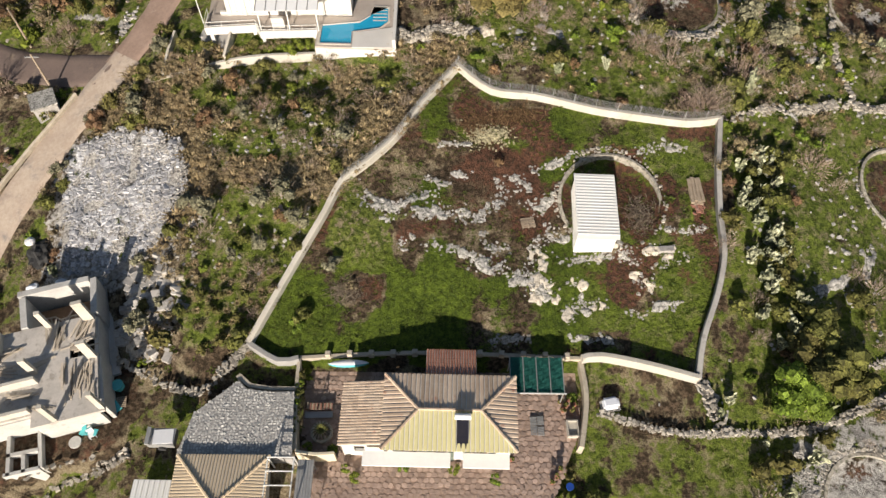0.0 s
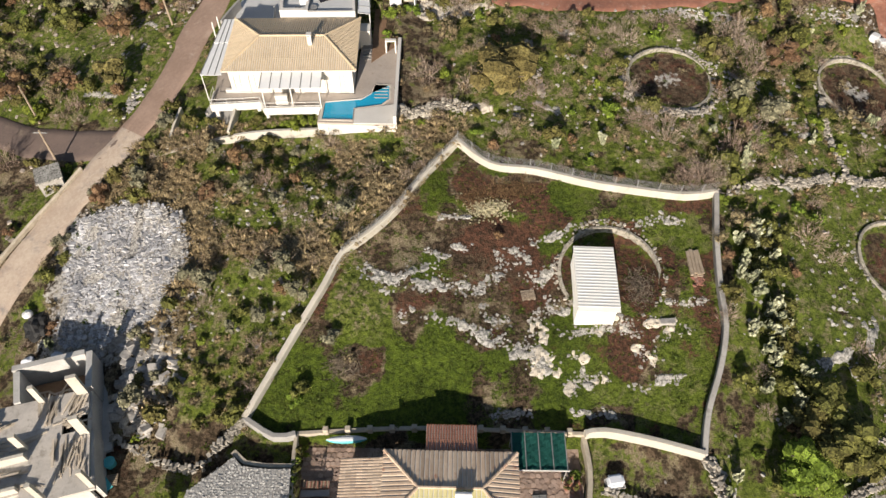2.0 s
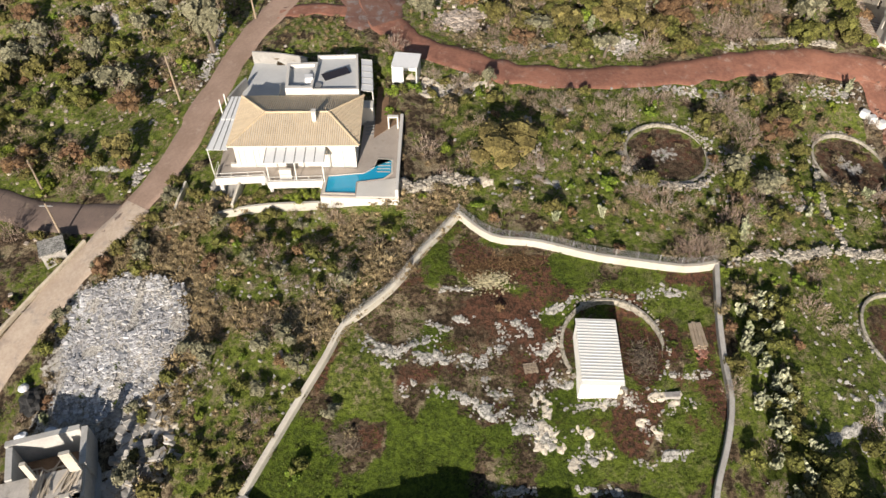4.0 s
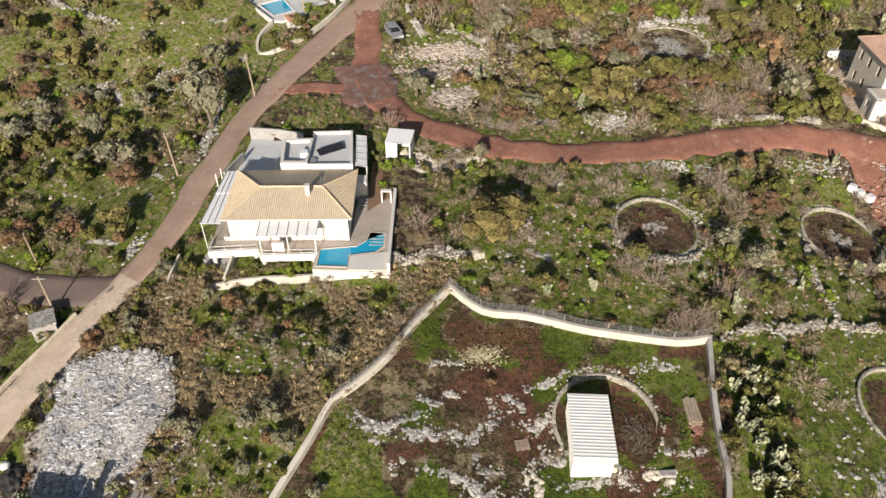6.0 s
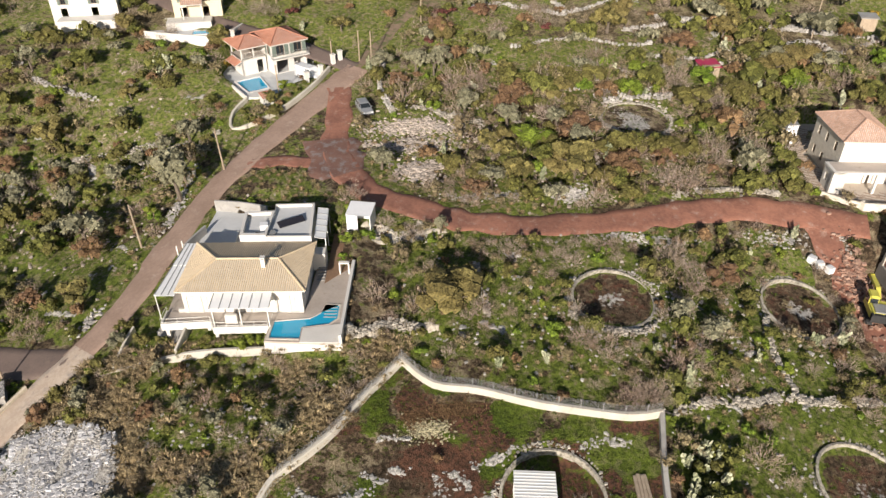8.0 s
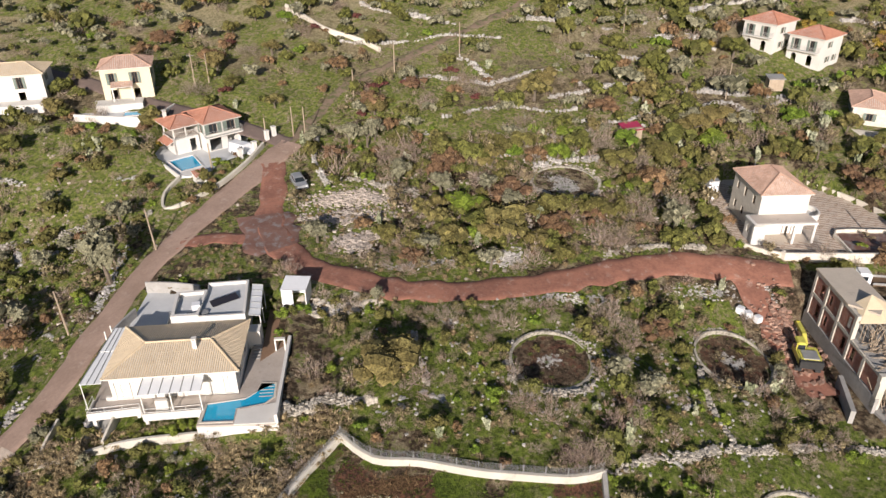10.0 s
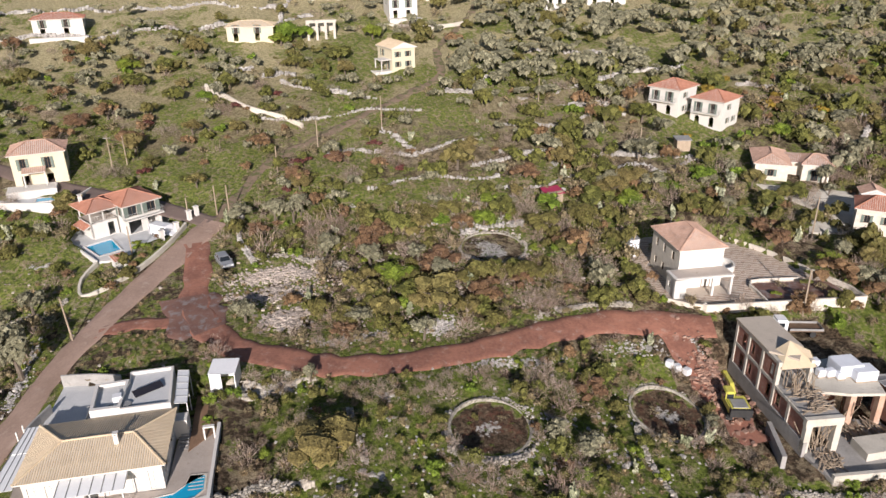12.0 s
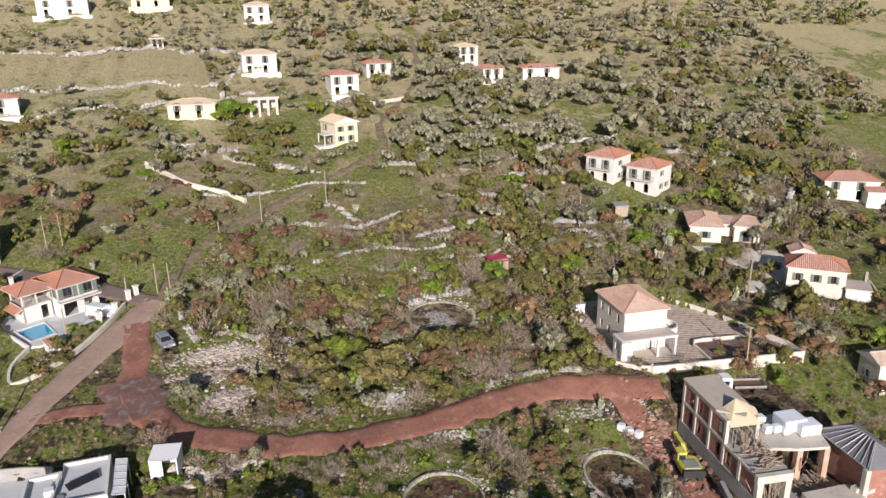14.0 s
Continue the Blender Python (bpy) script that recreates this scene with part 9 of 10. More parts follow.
    part("front_wing", box(BM(), 4.2, -4.6, -1.5, 3.6, 3.0, 4.0), WHITE, rw)
    mono_roof(rw, 2.2, 6.2, -6.3, -3.4, 2.5, 3.2, "s", TILE_RED, 0.35)
    yl = two_storey("yellow_house", 28.2, 169.4, 20, 5.8, 7.4, 25.2, 5.0, TILE_TAN, "pale yellow two-storey house with a balcony", CREAM, 1.2, gable=True, turn=True, holes={"s": [(1.0, 1.8, 3.0, 4.2), (3.6, 4.4, 3.0, 4.2), (1.0, 1.8, 0.8, 2.0), (3.6, 4.4, 0.8, 2.0)], "w": [(4.6, 5.6, 0.2, 2.2), (2.0, 2.9, 2.9, 4.4)]})
    part("terrace_block", box(BM(), -4.9, -1.2, -1.5, 4.0, 4.4, 1.6), WHITE, yl)
    part("porch", box(BM(), -4.2, -1.4, 2.4, 2.6, 3.6, 0.2), WHITE, yl)
    for y in (-3.0, 0.2):
        part("post", box(BM(), -5.3, y, 0.1, 0.2, 0.2, 2.3), WHITE, yl)
    # the row near the top of the slope
    far = "houses high on the slope"
    for x, y, rz, L, W, e, m, lab, wall in ((12.4, 217.0, 4, 9.4, 7.0, 5.2, TILE_TAN, "white house with dark windows and a tan roof", WHITE), (33.4, 199.0, 6, 7.5, 7.0, 5.2, TILE_RED, "white house with red roofs behind a wall", WHITE), (44.8, 210.0, 6, 7.2, 6.4, 3.9, TILE_RED, "small white house with a red roof", WHITE), (74.2, 219.0, 8, 6.2, 6.0, 4.6, TILE_TAN, "white tower-like house on the slope", WHITE), (76.6, 203.2, 8, 6.2, 6.0, 3.6, TILE_RED, "small white house with a terracotta roof", WHITE), (92.5, 204.0, -6, 11.0, 6.0, 3.0, TILE_RED, "long low white house with a red roof", WHITE), (14.2, 261.0, 2, 8.0, 7.0, 5.4, TILE_TAN, "white house with low side wings", WHITE), (-4.8, 188.0, -4, 11.0, 6.5, 3.4, TILE_TAN, "pale yellow house with a low tan roof", CREAM), (-50.0, 194.5, 10, 11, 6.5, 4.2, TILE_RED, "white house with a red tiled roof", WHITE), (-46.0, 270.0, 5, 15, 8, 5.4, TILE_TAN, "large white house with terraces", WHITE), (-15.8, 236.6, 5, 3.4, 3.2, 3.0, TILE_TAN, "tiny white chapel-like hut", WHITE), (-20.0, 276.0, 5, 12, 7, 4.2, TILE_TAN, "pale stone house at the top of the slope", CREAM)):
        z = level(x, y - W / 2) + 0.1
        ob = two_storey("hillside_house", x, y, rz, L, W, z, e, m, lab, wall, 1.1, group=far, hip=min(W, L) / 2 + 0.2)
        if L > 7 and e > 4:
            part("front_terrace", box(BM(), 0, -W / 2 - 1.4, -2.5, L * 1.15, 2.8, 2.7), wall, ob)
    fr = thing("roofless_house", 12.0, 187.0, level(12, 185), 0, "roofless pale concrete house shell", "house", far)
    bm = BM()
    for k in range(4):
        box(bm, -3.2 + 2.1 * k, -2, -1, 0.6, 0.6, 5.0)
    box(bm, 0, -2, 3.9, 7.4, 0.7, 0.5)
    box(bm, 0, 1.5, -1, 7.4, 0.4, 5.0)
    part("frame", bm, PALECON, fr)
    masonry("road_wall", [(28, 190.5), (36, 189), (44, 189), (50, 191)], 0.9, 0.4, PALECON, "cream wall in front of the hillside houses", 1.5)
    rs = thing("tool_shed", 46.8, 110.6, gz(46.8, 110.6), 12, "small shed with a crimson sheet roof", "shed")
    part("wall", box(BM(), 0, 0, -0.4, 3.0, 2.2, 2.3), WOOD, rs)
    part("roof", box(BM(), 0, 0, 1.9, 3.5, 2.7, 0.1, rx=12), MAGENTA, rs, "crimson sheet roof")
    rs = thing("tool_shed", 77.6, 124.6, gz(77.6, 124.6), -10, "small grey hut with a sheet-metal roof", "shed")
    part("wall", box(BM(), 0, 0, -0.4, 2.6, 2.2, 2.3), WOOD, rs)
    part("roof", box(BM(), 0, 0, 1.9, 3.0, 2.7, 0.1, rx=6), METAL_GREY, rs)
    hut = thing("stone_hut", -40.3, 51.4, gz(-40.3, 51.4), 30, "small grey stone hut with a flat stone roof", "hut")
    part("wall", prism(BM(), [(-1.15, -1.0), (1.1, -1.15), (1.2, 1.0), (-1.0, 1.15)], -0.8, 1.7), LIMESTONE, hut)
    part("roof", prism(BM(), [(-1.3, -1.15), (1.25, -1.3), (1.35, 1.15), (-1.15, 1.3)], 1.7, lambda x, y: 1.95 - 0.06 * abs(x)), LEDGE, hut)
    masonry("lane_wall", [(-37.4, 52.6), (-39.2, 49.6), (-41.4, 46.2), (-43.8, 42.0)], 0.5, 0.35, STONEWALL, "low pale stone wall along the lane edge", 1.0)
    wt = thing("water_tank", 13.3, 20.6, gz(13.3, 20.6), 10, "white plastic water tank on stones", "tank")
    bm = BM()
    box(bm, 0, 0, 0.1, 1.3, 0.9, 0.7)
    bmesh.ops.bevel(bm, geom=bm.edges[:], offset=0.18, segments=3, affect="EDGES")
    part("vessel", bm, FOAM, wt)
    part("stand", box(BM(), 0, 0, -0.3, 1.5, 1.0, 0.4), LIMESTONE, wt)


upper_houses()


# ---- vehicles ----
def wheels(root, xs, y, r=0.33, w=0.22):
    for x in xs:
        for side in (-1, 1):
            bm = BM()
            rod(bm, (x, side * y - w / 2, r), (x, side * y + w / 2, r), r, sides=14)
            wh = part("wheel", bm, BLACK, root)
            bm = BM()
            rod(bm, (x, side * (y + 0.10) - 0.02, r), (x, side * (y + 0.10) + 0.02, r), r * 0.55, sides=10)
            part("rim", bm, METAL_GREY, wh)


def body(profile, width, tuck=0.12):
    """A car body: a side profile (x, z) swept across, drawn in towards the roof."""
    bm = BM()
    top = max(z for _, z in profile)
    rows = []
    for f in (-1, -0.86, 0.86, 1):
        rows.append([bm.verts.new((x, f * (width / 2) * (1 - tuck * max(0, (z - 0.9)) / max(0.1, top - 0.9)) , z if abs(f) < 1 else z - 0.05 * (z > 0.6))) for x, z in profile])
    n = len(profile)
    for a, b in zip(rows, rows[1:]):
        for i in range(n):
            j = (i + 1) % n
            bm.faces.new((a[i], a[j], b[j], b[i]))
    bm.faces.new(rows[0][::-1]), bm.faces.new(rows[-1])
    bmesh.ops.recalc_face_normals(bm, faces=bm.faces)
    return bm


def car(name, x, y, rz, label, paint, profile, width, glass_boxes, axles, lamp_x, z=None):
    root = thing(name, x, y, gz(x, y) + 0.06 if z is None else z, rz, label, name)
    part("body", body(profile, width), paint, root)
    for gx, gzz, sx, sz, ry in glass_boxes:
        part("window", box(BM(), gx, 0, gzz, sx, width * 0.93, sz, ry=ry), GLASS, root, "dark glass")
    wheels(root, axles, width / 2 - 0.1)
    for side in (-1, 1):
        part("headlight", box(BM(), lamp_x, side * width * 0.36, 0.62, 0.08, 0.3, 0.16), CARWHITE, root)
        part("mirror", box(BM(), lamp_x - 1.25, side * (width / 2 + 0.08), 1.0, 0.1, 0.18, 0.14), paint, root)
    part("bumper", box(BM(), lamp_x + 0.03, 0, 0.3, 0.12, width * 0.9, 0.2), BLACK, root)
    return root


car("van", -16.6, 111.4, -36, "white panel van parked on a terrace", CARWHITE, [(-2.5, 0.35), (-2.5, 1.9), (-2.35, 2.05), (0.9, 2.05), (1.5, 1.25), (2.4, 1.0), (2.5, 0.35)], 1.95, [(1.12, 1.3, 0.16, 0.75, -38), (0.35, 1.3, 0.7, 0.5, 0)], (-1.6, 1.6), 2.46, 10.62)


def estate_car():
    """A small estate car: lower body, tapered glasshouse, roof panel, bonnet and pillars."""
    root = thing("car", -6.7, 99.8, gz(-6.7, 99.8) + 0.06, -70, "silver estate car parked beside the dirt road", "car")
    bm = body([(-2.15, 0.35), (-2.2, 0.88), (-1.9, 0.98), (0.95, 0.98), (2.0, 0.82), (2.15, 0.35)], 1.72, 0.0)
    part("body", bm, CARSILVER, root)

    def cage(z0, z1, low, high, y0, y1, material, name, label=""):
        bm = BM()
        a = [bm.verts.new((x, y, z0)) for x, y in ((low[0], -y0), (low[1], -y0), (low[1], y0), (low[0], y0))]
        b = [bm.verts.new((x, y, z1)) for x, y in ((high[0], -y1), (high[1], -y1), (high[1], y1), (high[0], y1))]
        for k in range(4):
            bm.faces.new((a[k], a[(k + 1) % 4], b[(k + 1) % 4], b[k]))
        bm.faces.new(b), bm.faces.new(a[::-1])
        return part(name, bm, material, root, label)

    cage(0.96, 1.42, (-2.05, 0.95), (-1.75, 0.25), 0.78, 0.66, GLASS, "glazing", "dark glass all round")
    cage(1.42, 1.49, (-1.8, 0.3), (-1.7, 0.15), 0.68, 0.60, CARSILVER, "roof_panel")
    for s_ in (-1, 1):
        for x0, x1 in ((0.95, 0.25), (-0.35, -0.35), (-1.25, -1.22), (-2.05, -1.75)):
            part("pillar", rod(BM(), (x0, s_ * 0.79, 0.96), (x1, s_ * 0.67, 1.43), 0.05, sides=4), CARSILVER, root)
        part("headlight", box(BM(), 2.08, s_ * 0.62, 0.6, 0.1, 0.3, 0.16), CARWHITE, root)
        part("mirror", box(BM(), 0.8, s_ * 0.93, 0.98, 0.1, 0.18, 0.13), CARSILVER, root)
    part("bumper", box(BM(), 2.15, 0, 0.3, 0.12, 1.6, 0.2), BLACK, root)
    wheels(root, (-1.35, 1.35), 0.78)


estate_car()


def truck():
    root = thing("flatbed_truck", 68.6, 73.0, 4.65, -14, "white-cabbed flatbed truck parked behind the site", "truck")
    bm = BM()
    box(bm, -2.6, 0, 0.5, 1.7, 2.0, 1.9)
    bmesh.ops.bevel(bm, geom=bm.edges[:], offset=0.22, segments=2, affect="EDGES")
    part("cab", bm, CARWHITE, root)
    part("windscreen", box(BM(), -3.42, 0, 1.45, 0.1, 1.6, 0.7, ry=-8), GLASS, root)
    for s in (-1, 1):
        part("side_window", box(BM(), -2.7, s * 0.98, 1.45, 0.8, 0.08, 0.6), GLASS, root)
    part("bed", box(BM(), 0.6, 0, 0.85, 4.3, 2.1, 0.15), DARKWOOD, root)
    for s in (-1, 1):
        part("side_board", box(BM(), 0.6, s * 1.05, 1.0, 4.3, 0.06, 0.3), METAL_GREY, root)
    part("tail_board", box(BM(), 2.75, 0, 1.0, 0.06, 2.1, 0.3), METAL_GREY, root)
    part("chassis", box(BM(), 0, 0, 0.5, 5.4, 0.9, 0.3), BLACK, root)
    wheels(root, (-2.4, 1.5), 0.9, 0.42, 0.28)


truck()


def excavator():
    x, y = 53.0, 62.0
    root = thing("excavator", x, y, gz(x, y), 76, "yellow tracked excavator resting on reddish rubble", "excavator")
    root.scale = (1.05, 1.05, 1.05)
    for s in (-1, 1):
        bm = BM()
        pts = [(1.5 * math.cos(a) + (0.4 if math.cos(a) > 0 else -0.4) * 1.0, 0.38 + 0.38 * math.sin(a)) for a in np.linspace(0, 6.283, 15)[:-1]]
        rows = [[bm.verts.new((px, s * 0.95 + f * 0.28, pz)) for px, pz in pts] for f in (-1, 1)]
        for i in range(len(pts)):
            j = (i + 1) % len(pts)
            bm.faces.new((rows[0][i], rows[0][j], rows[1][j], rows[1][i]))
        bm.faces.new(rows[0][::-1]), bm.faces.new(rows[1])
        tr = part("track", bm, BLACK, root)
        for k in range(6):
            part("roller", rod(BM(), (-1.4 + 0.56 * k, s * 1.2, 0.3), (-1.4 + 0.56 * k, s * 1.26, 0.3), 0.2, sides=10), METAL_GREY, tr)
    part("turntable", rod(BM(), (0, 0, 0.7), (0, 0, 0.98), 0.7, sides=16), BLACK, root)
    bm = BM()
    box(bm, -0.75, 0, 0.98, 2.6, 2.3, 0.95)
    bmesh.ops.bevel(bm, geom=bm.edges[:], offset=0.14, segments=2, affect="EDGES")
    up = part("engine_cover", bm, YELLOW, root)
    part("counterweight", box(BM(), -2.05, 0, 1.0, 0.5, 2.35, 0.9), BLACK, up)
    part("engine_deck", box(BM(), -1.1, 0, 1.93, 1.5, 1.6, 0.12), METAL_GREY, up, "grey engine grille")
    bm = BM()
    box(bm, 0.55, 0.65, 0.98, 1.4, 0.95, 1.75)
    bmesh.ops.bevel(bm, geom=bm.edges[:], offset=0.1, segments=2, affect="EDGES")
    cab = part("cab", bm, YELLOW, root)
    for cx, cy, sx, sy in ((0.55, 1.13, 1.1, 0.04), (0.55, 0.17, 1.1, 0.04), (1.26, 0.65, 0.04, 0.75), (-0.16, 0.65, 0.04, 0.75)):
        part("window", box(BM(), cx, cy, 1.75, sx, sy, 0.75), GLASS, cab)
    for nm, pts, w in (("boom", [(0.6, 1.3), (2.4, 2.3), (5.0, 2.2), (5.0, 1.8), (2.6, 1.85), (1.1, 1.1)], 0.45), ("stick", [(4.8, 2.3), (5.3, 2.1), (6.6, 0.5), (6.3, 0.4)], 0.34)):
        bm = BM()
        rows = [[bm.verts.new((px, -0.25 + f * w / 2, pz)) for px, pz in pts] for f in (-1, 1)]
        for i in range(len(pts)):
            j = (i + 1) % len(pts)
            bm.faces.new((rows[0][i], rows[0][j], rows[1][j], rows[1][i]))
        bm.faces.new(rows[0][::-1]), bm.faces.new(rows[1])
        bmesh.ops.recalc_face_normals(bm, faces=bm.faces)
        part(nm, bm, YELLOW, root)
    part("ram", rod(BM(), (1.4, -0.25, 1.25), (3.0, -0.25, 1.95), 0.09, sides=8), METAL_GREY, root)
    bm = BM()
    prism(bm, [(6.1, -0.85), (7.1, -0.85), (7.1, 0.35), (6.1, 0.35)], 0.0, lambda px, py: 0.7 if px < 6.5 else 0.4)
    part("bucket", bm, DARK, root)


excavator()


# ---- poles and cables ----
def pole(x, y, h, label="weathered wooden utility pole beside the lane", lean=(0.0, 0.0), arm=0.0, z=None):
    z = gz(x, y) if z is None else z
    root = thing("utility_pole", x, y, z, 0, label, "pole", "utility poles")
    top = Vector((lean[0], lean[1], h))
    part("mast", rod(BM(), (0, 0, -0.5), top, 0.13, 0.09, 8), WOOD, root)
    if arm:
        cross = part("crossarm", rod(BM(), top * 0.93 + Vector((-arm, 0, 0)), top * 0.93 + Vector((arm, 0, 0)), 0.06, sides=5), METAL_GREY, root)
        for k in (-1, 0, 1):
            part("insulator", rod(BM(), top * 0.93 + Vector((k * arm * 0.9, 0, 0.04)), top * 0.93 + Vector((k * arm * 0.9, 0, 0.2)), 0.05, sides=6), DARK, cross)
    return Vector((x, y, z)) + top * 0.96


def cable(a, b, sag=0.8, r=0.022):
    """A slack overhead wire: one thin tube between two points."""
    a, b = Vector(a), Vector(b)
    d = (b - a).normalized()
    side = d.cross(Vector((0, 0, 1))).normalized()
    up = side.cross(d)
    bm, last = BM(), None
    for k in range(17):
        t = k / 16
        c = a.lerp(b, t) - Vector((0, 0, 4 * sag * t * (1 - t)))
        ring = [bm.verts.new(c + r * (math.cos(q) * side + math.sin(q) * up)) for q in (0, 2.09, 4.19)]
        if last:
            for i in range(3):
                bm.faces.new((last[i], last[(i + 1) % 3], ring[(i + 1) % 3], ring[i]))
        last = ring
    tagged(new("overhead_cable", meshed("overhead_cable", bm, BLACK)), "thin dark overhead cable between poles", "cable")


P1 = pole(-44.7, 60.3, 5.2)
P2 = pole(-31.6, 72.4, 5.8, lean=(-0.5, 0.6))
P3 = pole(-40.4, 53.8, 5.0, "bare steel lattice pole beside the stone hut", arm=0.7)
P4 = pole(-13.2, 113.9, 3.6)
P5 = pole(-8.8, 114.5, 5.0)
P6 = pole(-6.7, 113.2, 5.6)
P7 = pole(-28.0, 132.3, 6.2, arm=0.6)
P8 = pole(-25.6, 133.0, 5.4)
P9 = pole(0.9, 126.6, 4.8)
pole(8.4, 134.9, 5.2)
pole(21.2, 140.0, 6.2)
pole(70.0, 74.4, 8.2, lean=(0.5, 0.8), z=4.6)
P13 = pole(83.3, 91.9, 7.0, lean=(0.4, 0.5))
P14 = pole(67.8, 122.4, 6.6)
pole(55.6, 146.9, 5.0)
P16 = pole(73.1, 150.5, 5.6)
pole(-24.6, 86.5, 6.0, lean=(-0.4, 0.2))
pole(-20.3, 104.6, 5.5, z=9.8)
cable(P1, P2, 1.2), cable(P3, P1, 0.6), cable(P5, P7, 1.2), cable(P7, (-60, 141, 21), 1.0), cable(P4, P5, 0.3), cable(P14, P13, 1.6), cable(P13, (112, 100, 15), 1.0), cable(P1, (-49, 48, 3), 0.8), cable(P14, P16, 1.2)
for x in (-25.3, -24.9):
    sp = thing("gate_post", x, 67.9 + (x + 25.3) * 2, gz(x, 67.9), 0, "slim pale post at the driveway", "post", "driveway posts")
    part("post", box(BM(), 0, 0, -0.2, 0.12, 0.12, 2.2), METAL_WHITE, sp)


# ---- trees placed one by one ----
HOMES = ((12.4, 217, 8), (33.4, 199, 8), (44.8, 210, 6), (74.2, 219, 5), (76.6, 203.2, 5), (92.5, 204, 8), (14.2, 261, 7), (-4.8, 188, 9), (-50, 194.5, 8), (-46, 270, 10), (-15.8, 236.6, 3), (-20, 276, 8), (12, 187, 6), (28.2, 169.4, 7), (83.6, 141.6, 5), (90.2, 135.6, 5), (132.5, 125, 8))


def homes(x, y):
    """True just in front of and around the houses on the slope."""
    return np.logical_or.reduce([(np.abs(x - hx) < r) & (y > hy - r - 2.5) & (y < hy + 4) for hx, hy, r in HOMES])


def tree(kind, x, y, size, label, tall=1.0, category="tree", group=""):
    return shrub("tree", kind, x, y, size, label, category, group, tall, TRUNKS[int(abs(x) * 7) % 3])


tree("tree_ochre", 5.9, 58.4, 3.4, "round golden-green tree above the walled plot", 0.85)
for x, y, s in ((22.4, 46.6, 1.5), (25.6, 47.4, 1.4)):
    shrub("bare_tree", "tree_bare", x, y, s, "leafless grey tree behind the plot corner", "tree", "bare trees at the plot corner", 1.2)
for x, y, s in ((27.5, 21.6, 1.7), (28.6, 20.2, 1.5), (26.6, 20.4, 1.3)):
    tree("tree_lush", x, y, s, "yellow-green conifer below the plot corner", 1.4, group="conifers by the plot")
for x, y, s in ((30.4, 22.4, 1.9), (31.8, 24.2, 1.7), (29.2, 24.6, 1.6), (32.8, 22.0, 1.5), (30.6, 26.6, 1.6)):
    tree("tree_green", x, y, s, "dark evergreen tree beside the prickly pears", 1.2, group="evergreens by the plot")
rngp = np.random.default_rng(90)
for k in range(34):
    x, y = 27.9 + rngp.uniform(-2.0, 2.2), 25.5 + 0.5 * k + rngp.normal(0, 0.6)
    shrub("prickly_pear", "pear", x, y, rngp.uniform(0.8, 1.3), "pale prickly pear thicket along the plot wall", "cactus", "prickly pears along the wall", rngp.uniform(1.0, 1.4), rng=rngp)
    if k % 2:
        shrub("evergreen_bush", "bush", x + 1.4, y + 0.3, rngp.uniform(0.9, 1.4), "dark evergreen bush among prickly pears", "bush", "scrub on the slope", 1.0, rng=rngp)
for x, y, s in ((21.8, 19.8, 0.9), (22.6, 20.8, 1.0), (47.5, 57.8, 1.2), (44.0, 56.6, 1.2), (36.8, 53.4, 0.9), (10.6, 50.6, 0.8), (58.5, 96.8, 0.9)):
    shrub("prickly_pear", "pear", x, y, s, "pale prickly pear cactus with flat pads", "cactus", "prickly pears along the wall", 1.2, rng=rngp)
for x, y, s, k, w in ((4.9, 41.3, 0.7, "rust", "orange-brown bush among outcrops"), (-11.5, 27.4, 1.0, "bush", "grey-green bush by the wall corner"), (-9.2, 31.3, 1.1, "olive", "young olive tree inside the plot"), (-7.6, 30.0, 0.8, "dry", "bare grey shrub inside the plot"), (-12.0, 26.6, 0.8, "lush", "fresh green shrub by the wall")):
    shrub("shrub", k, x, y, s, w, "shrub", "shrubs in the plot", rng=rngp)
for x, y, s, t in ((9.2, 12.6, 1.4, 1.0), (10.6, 11.6, 1.3, 1.1), (9.8, 15.6, 0.9, 0.9), (11.8, 13.4, 1.2, 1.0), (8.0, 10.8, 1.0, 0.9), (10.4, 21.3, 0.6, 0.9), (-8.4, 16.9, 0.6, 1.0), (-7.3, 15.5, 0.5, 1.2), (-10.9, 23.0, 0.7, 1.0), (-10.2, 17.2, 0.5, 1.1)):
    shrub("garden_bush", "bush" if s > 0.8 else "lush", x, y, s, "green garden bush beside the patio", "bush", "garden bushes", t, rng=rngp).location.z += 0.2
for x, y in ((-2.9, 15.6), (0.9, 15.4), (-6.5, 14.8), (4.0, 14.8)):
    shrub("garden_bush", "lush", x, y, 0.6, "clipped yellow-green bush in front of the house", "bush", "garden bushes", 0.9, rng=rngp).location.z = -1.8
for k in range(9):
    shrub("hedge_plant", "lush" if k % 2 else "bush", -11.45 + 0.03 * k, 16.6 + 0.75 * k, 0.55, "green hedge plant along the yard wall", "hedge", "hedge by the yard", 1.2, rng=rngp).location.z = -0.9
for k in range(12):
    shrub("hedge_plant", "lush" if k % 3 else "bush", -26.6 + 0.95 * k, 53.6 + 0.06 * k, 0.62, "clipped green hedge plant above the garden wall", "hedge", "hedge below the villa", 0.9, rng=rngp)
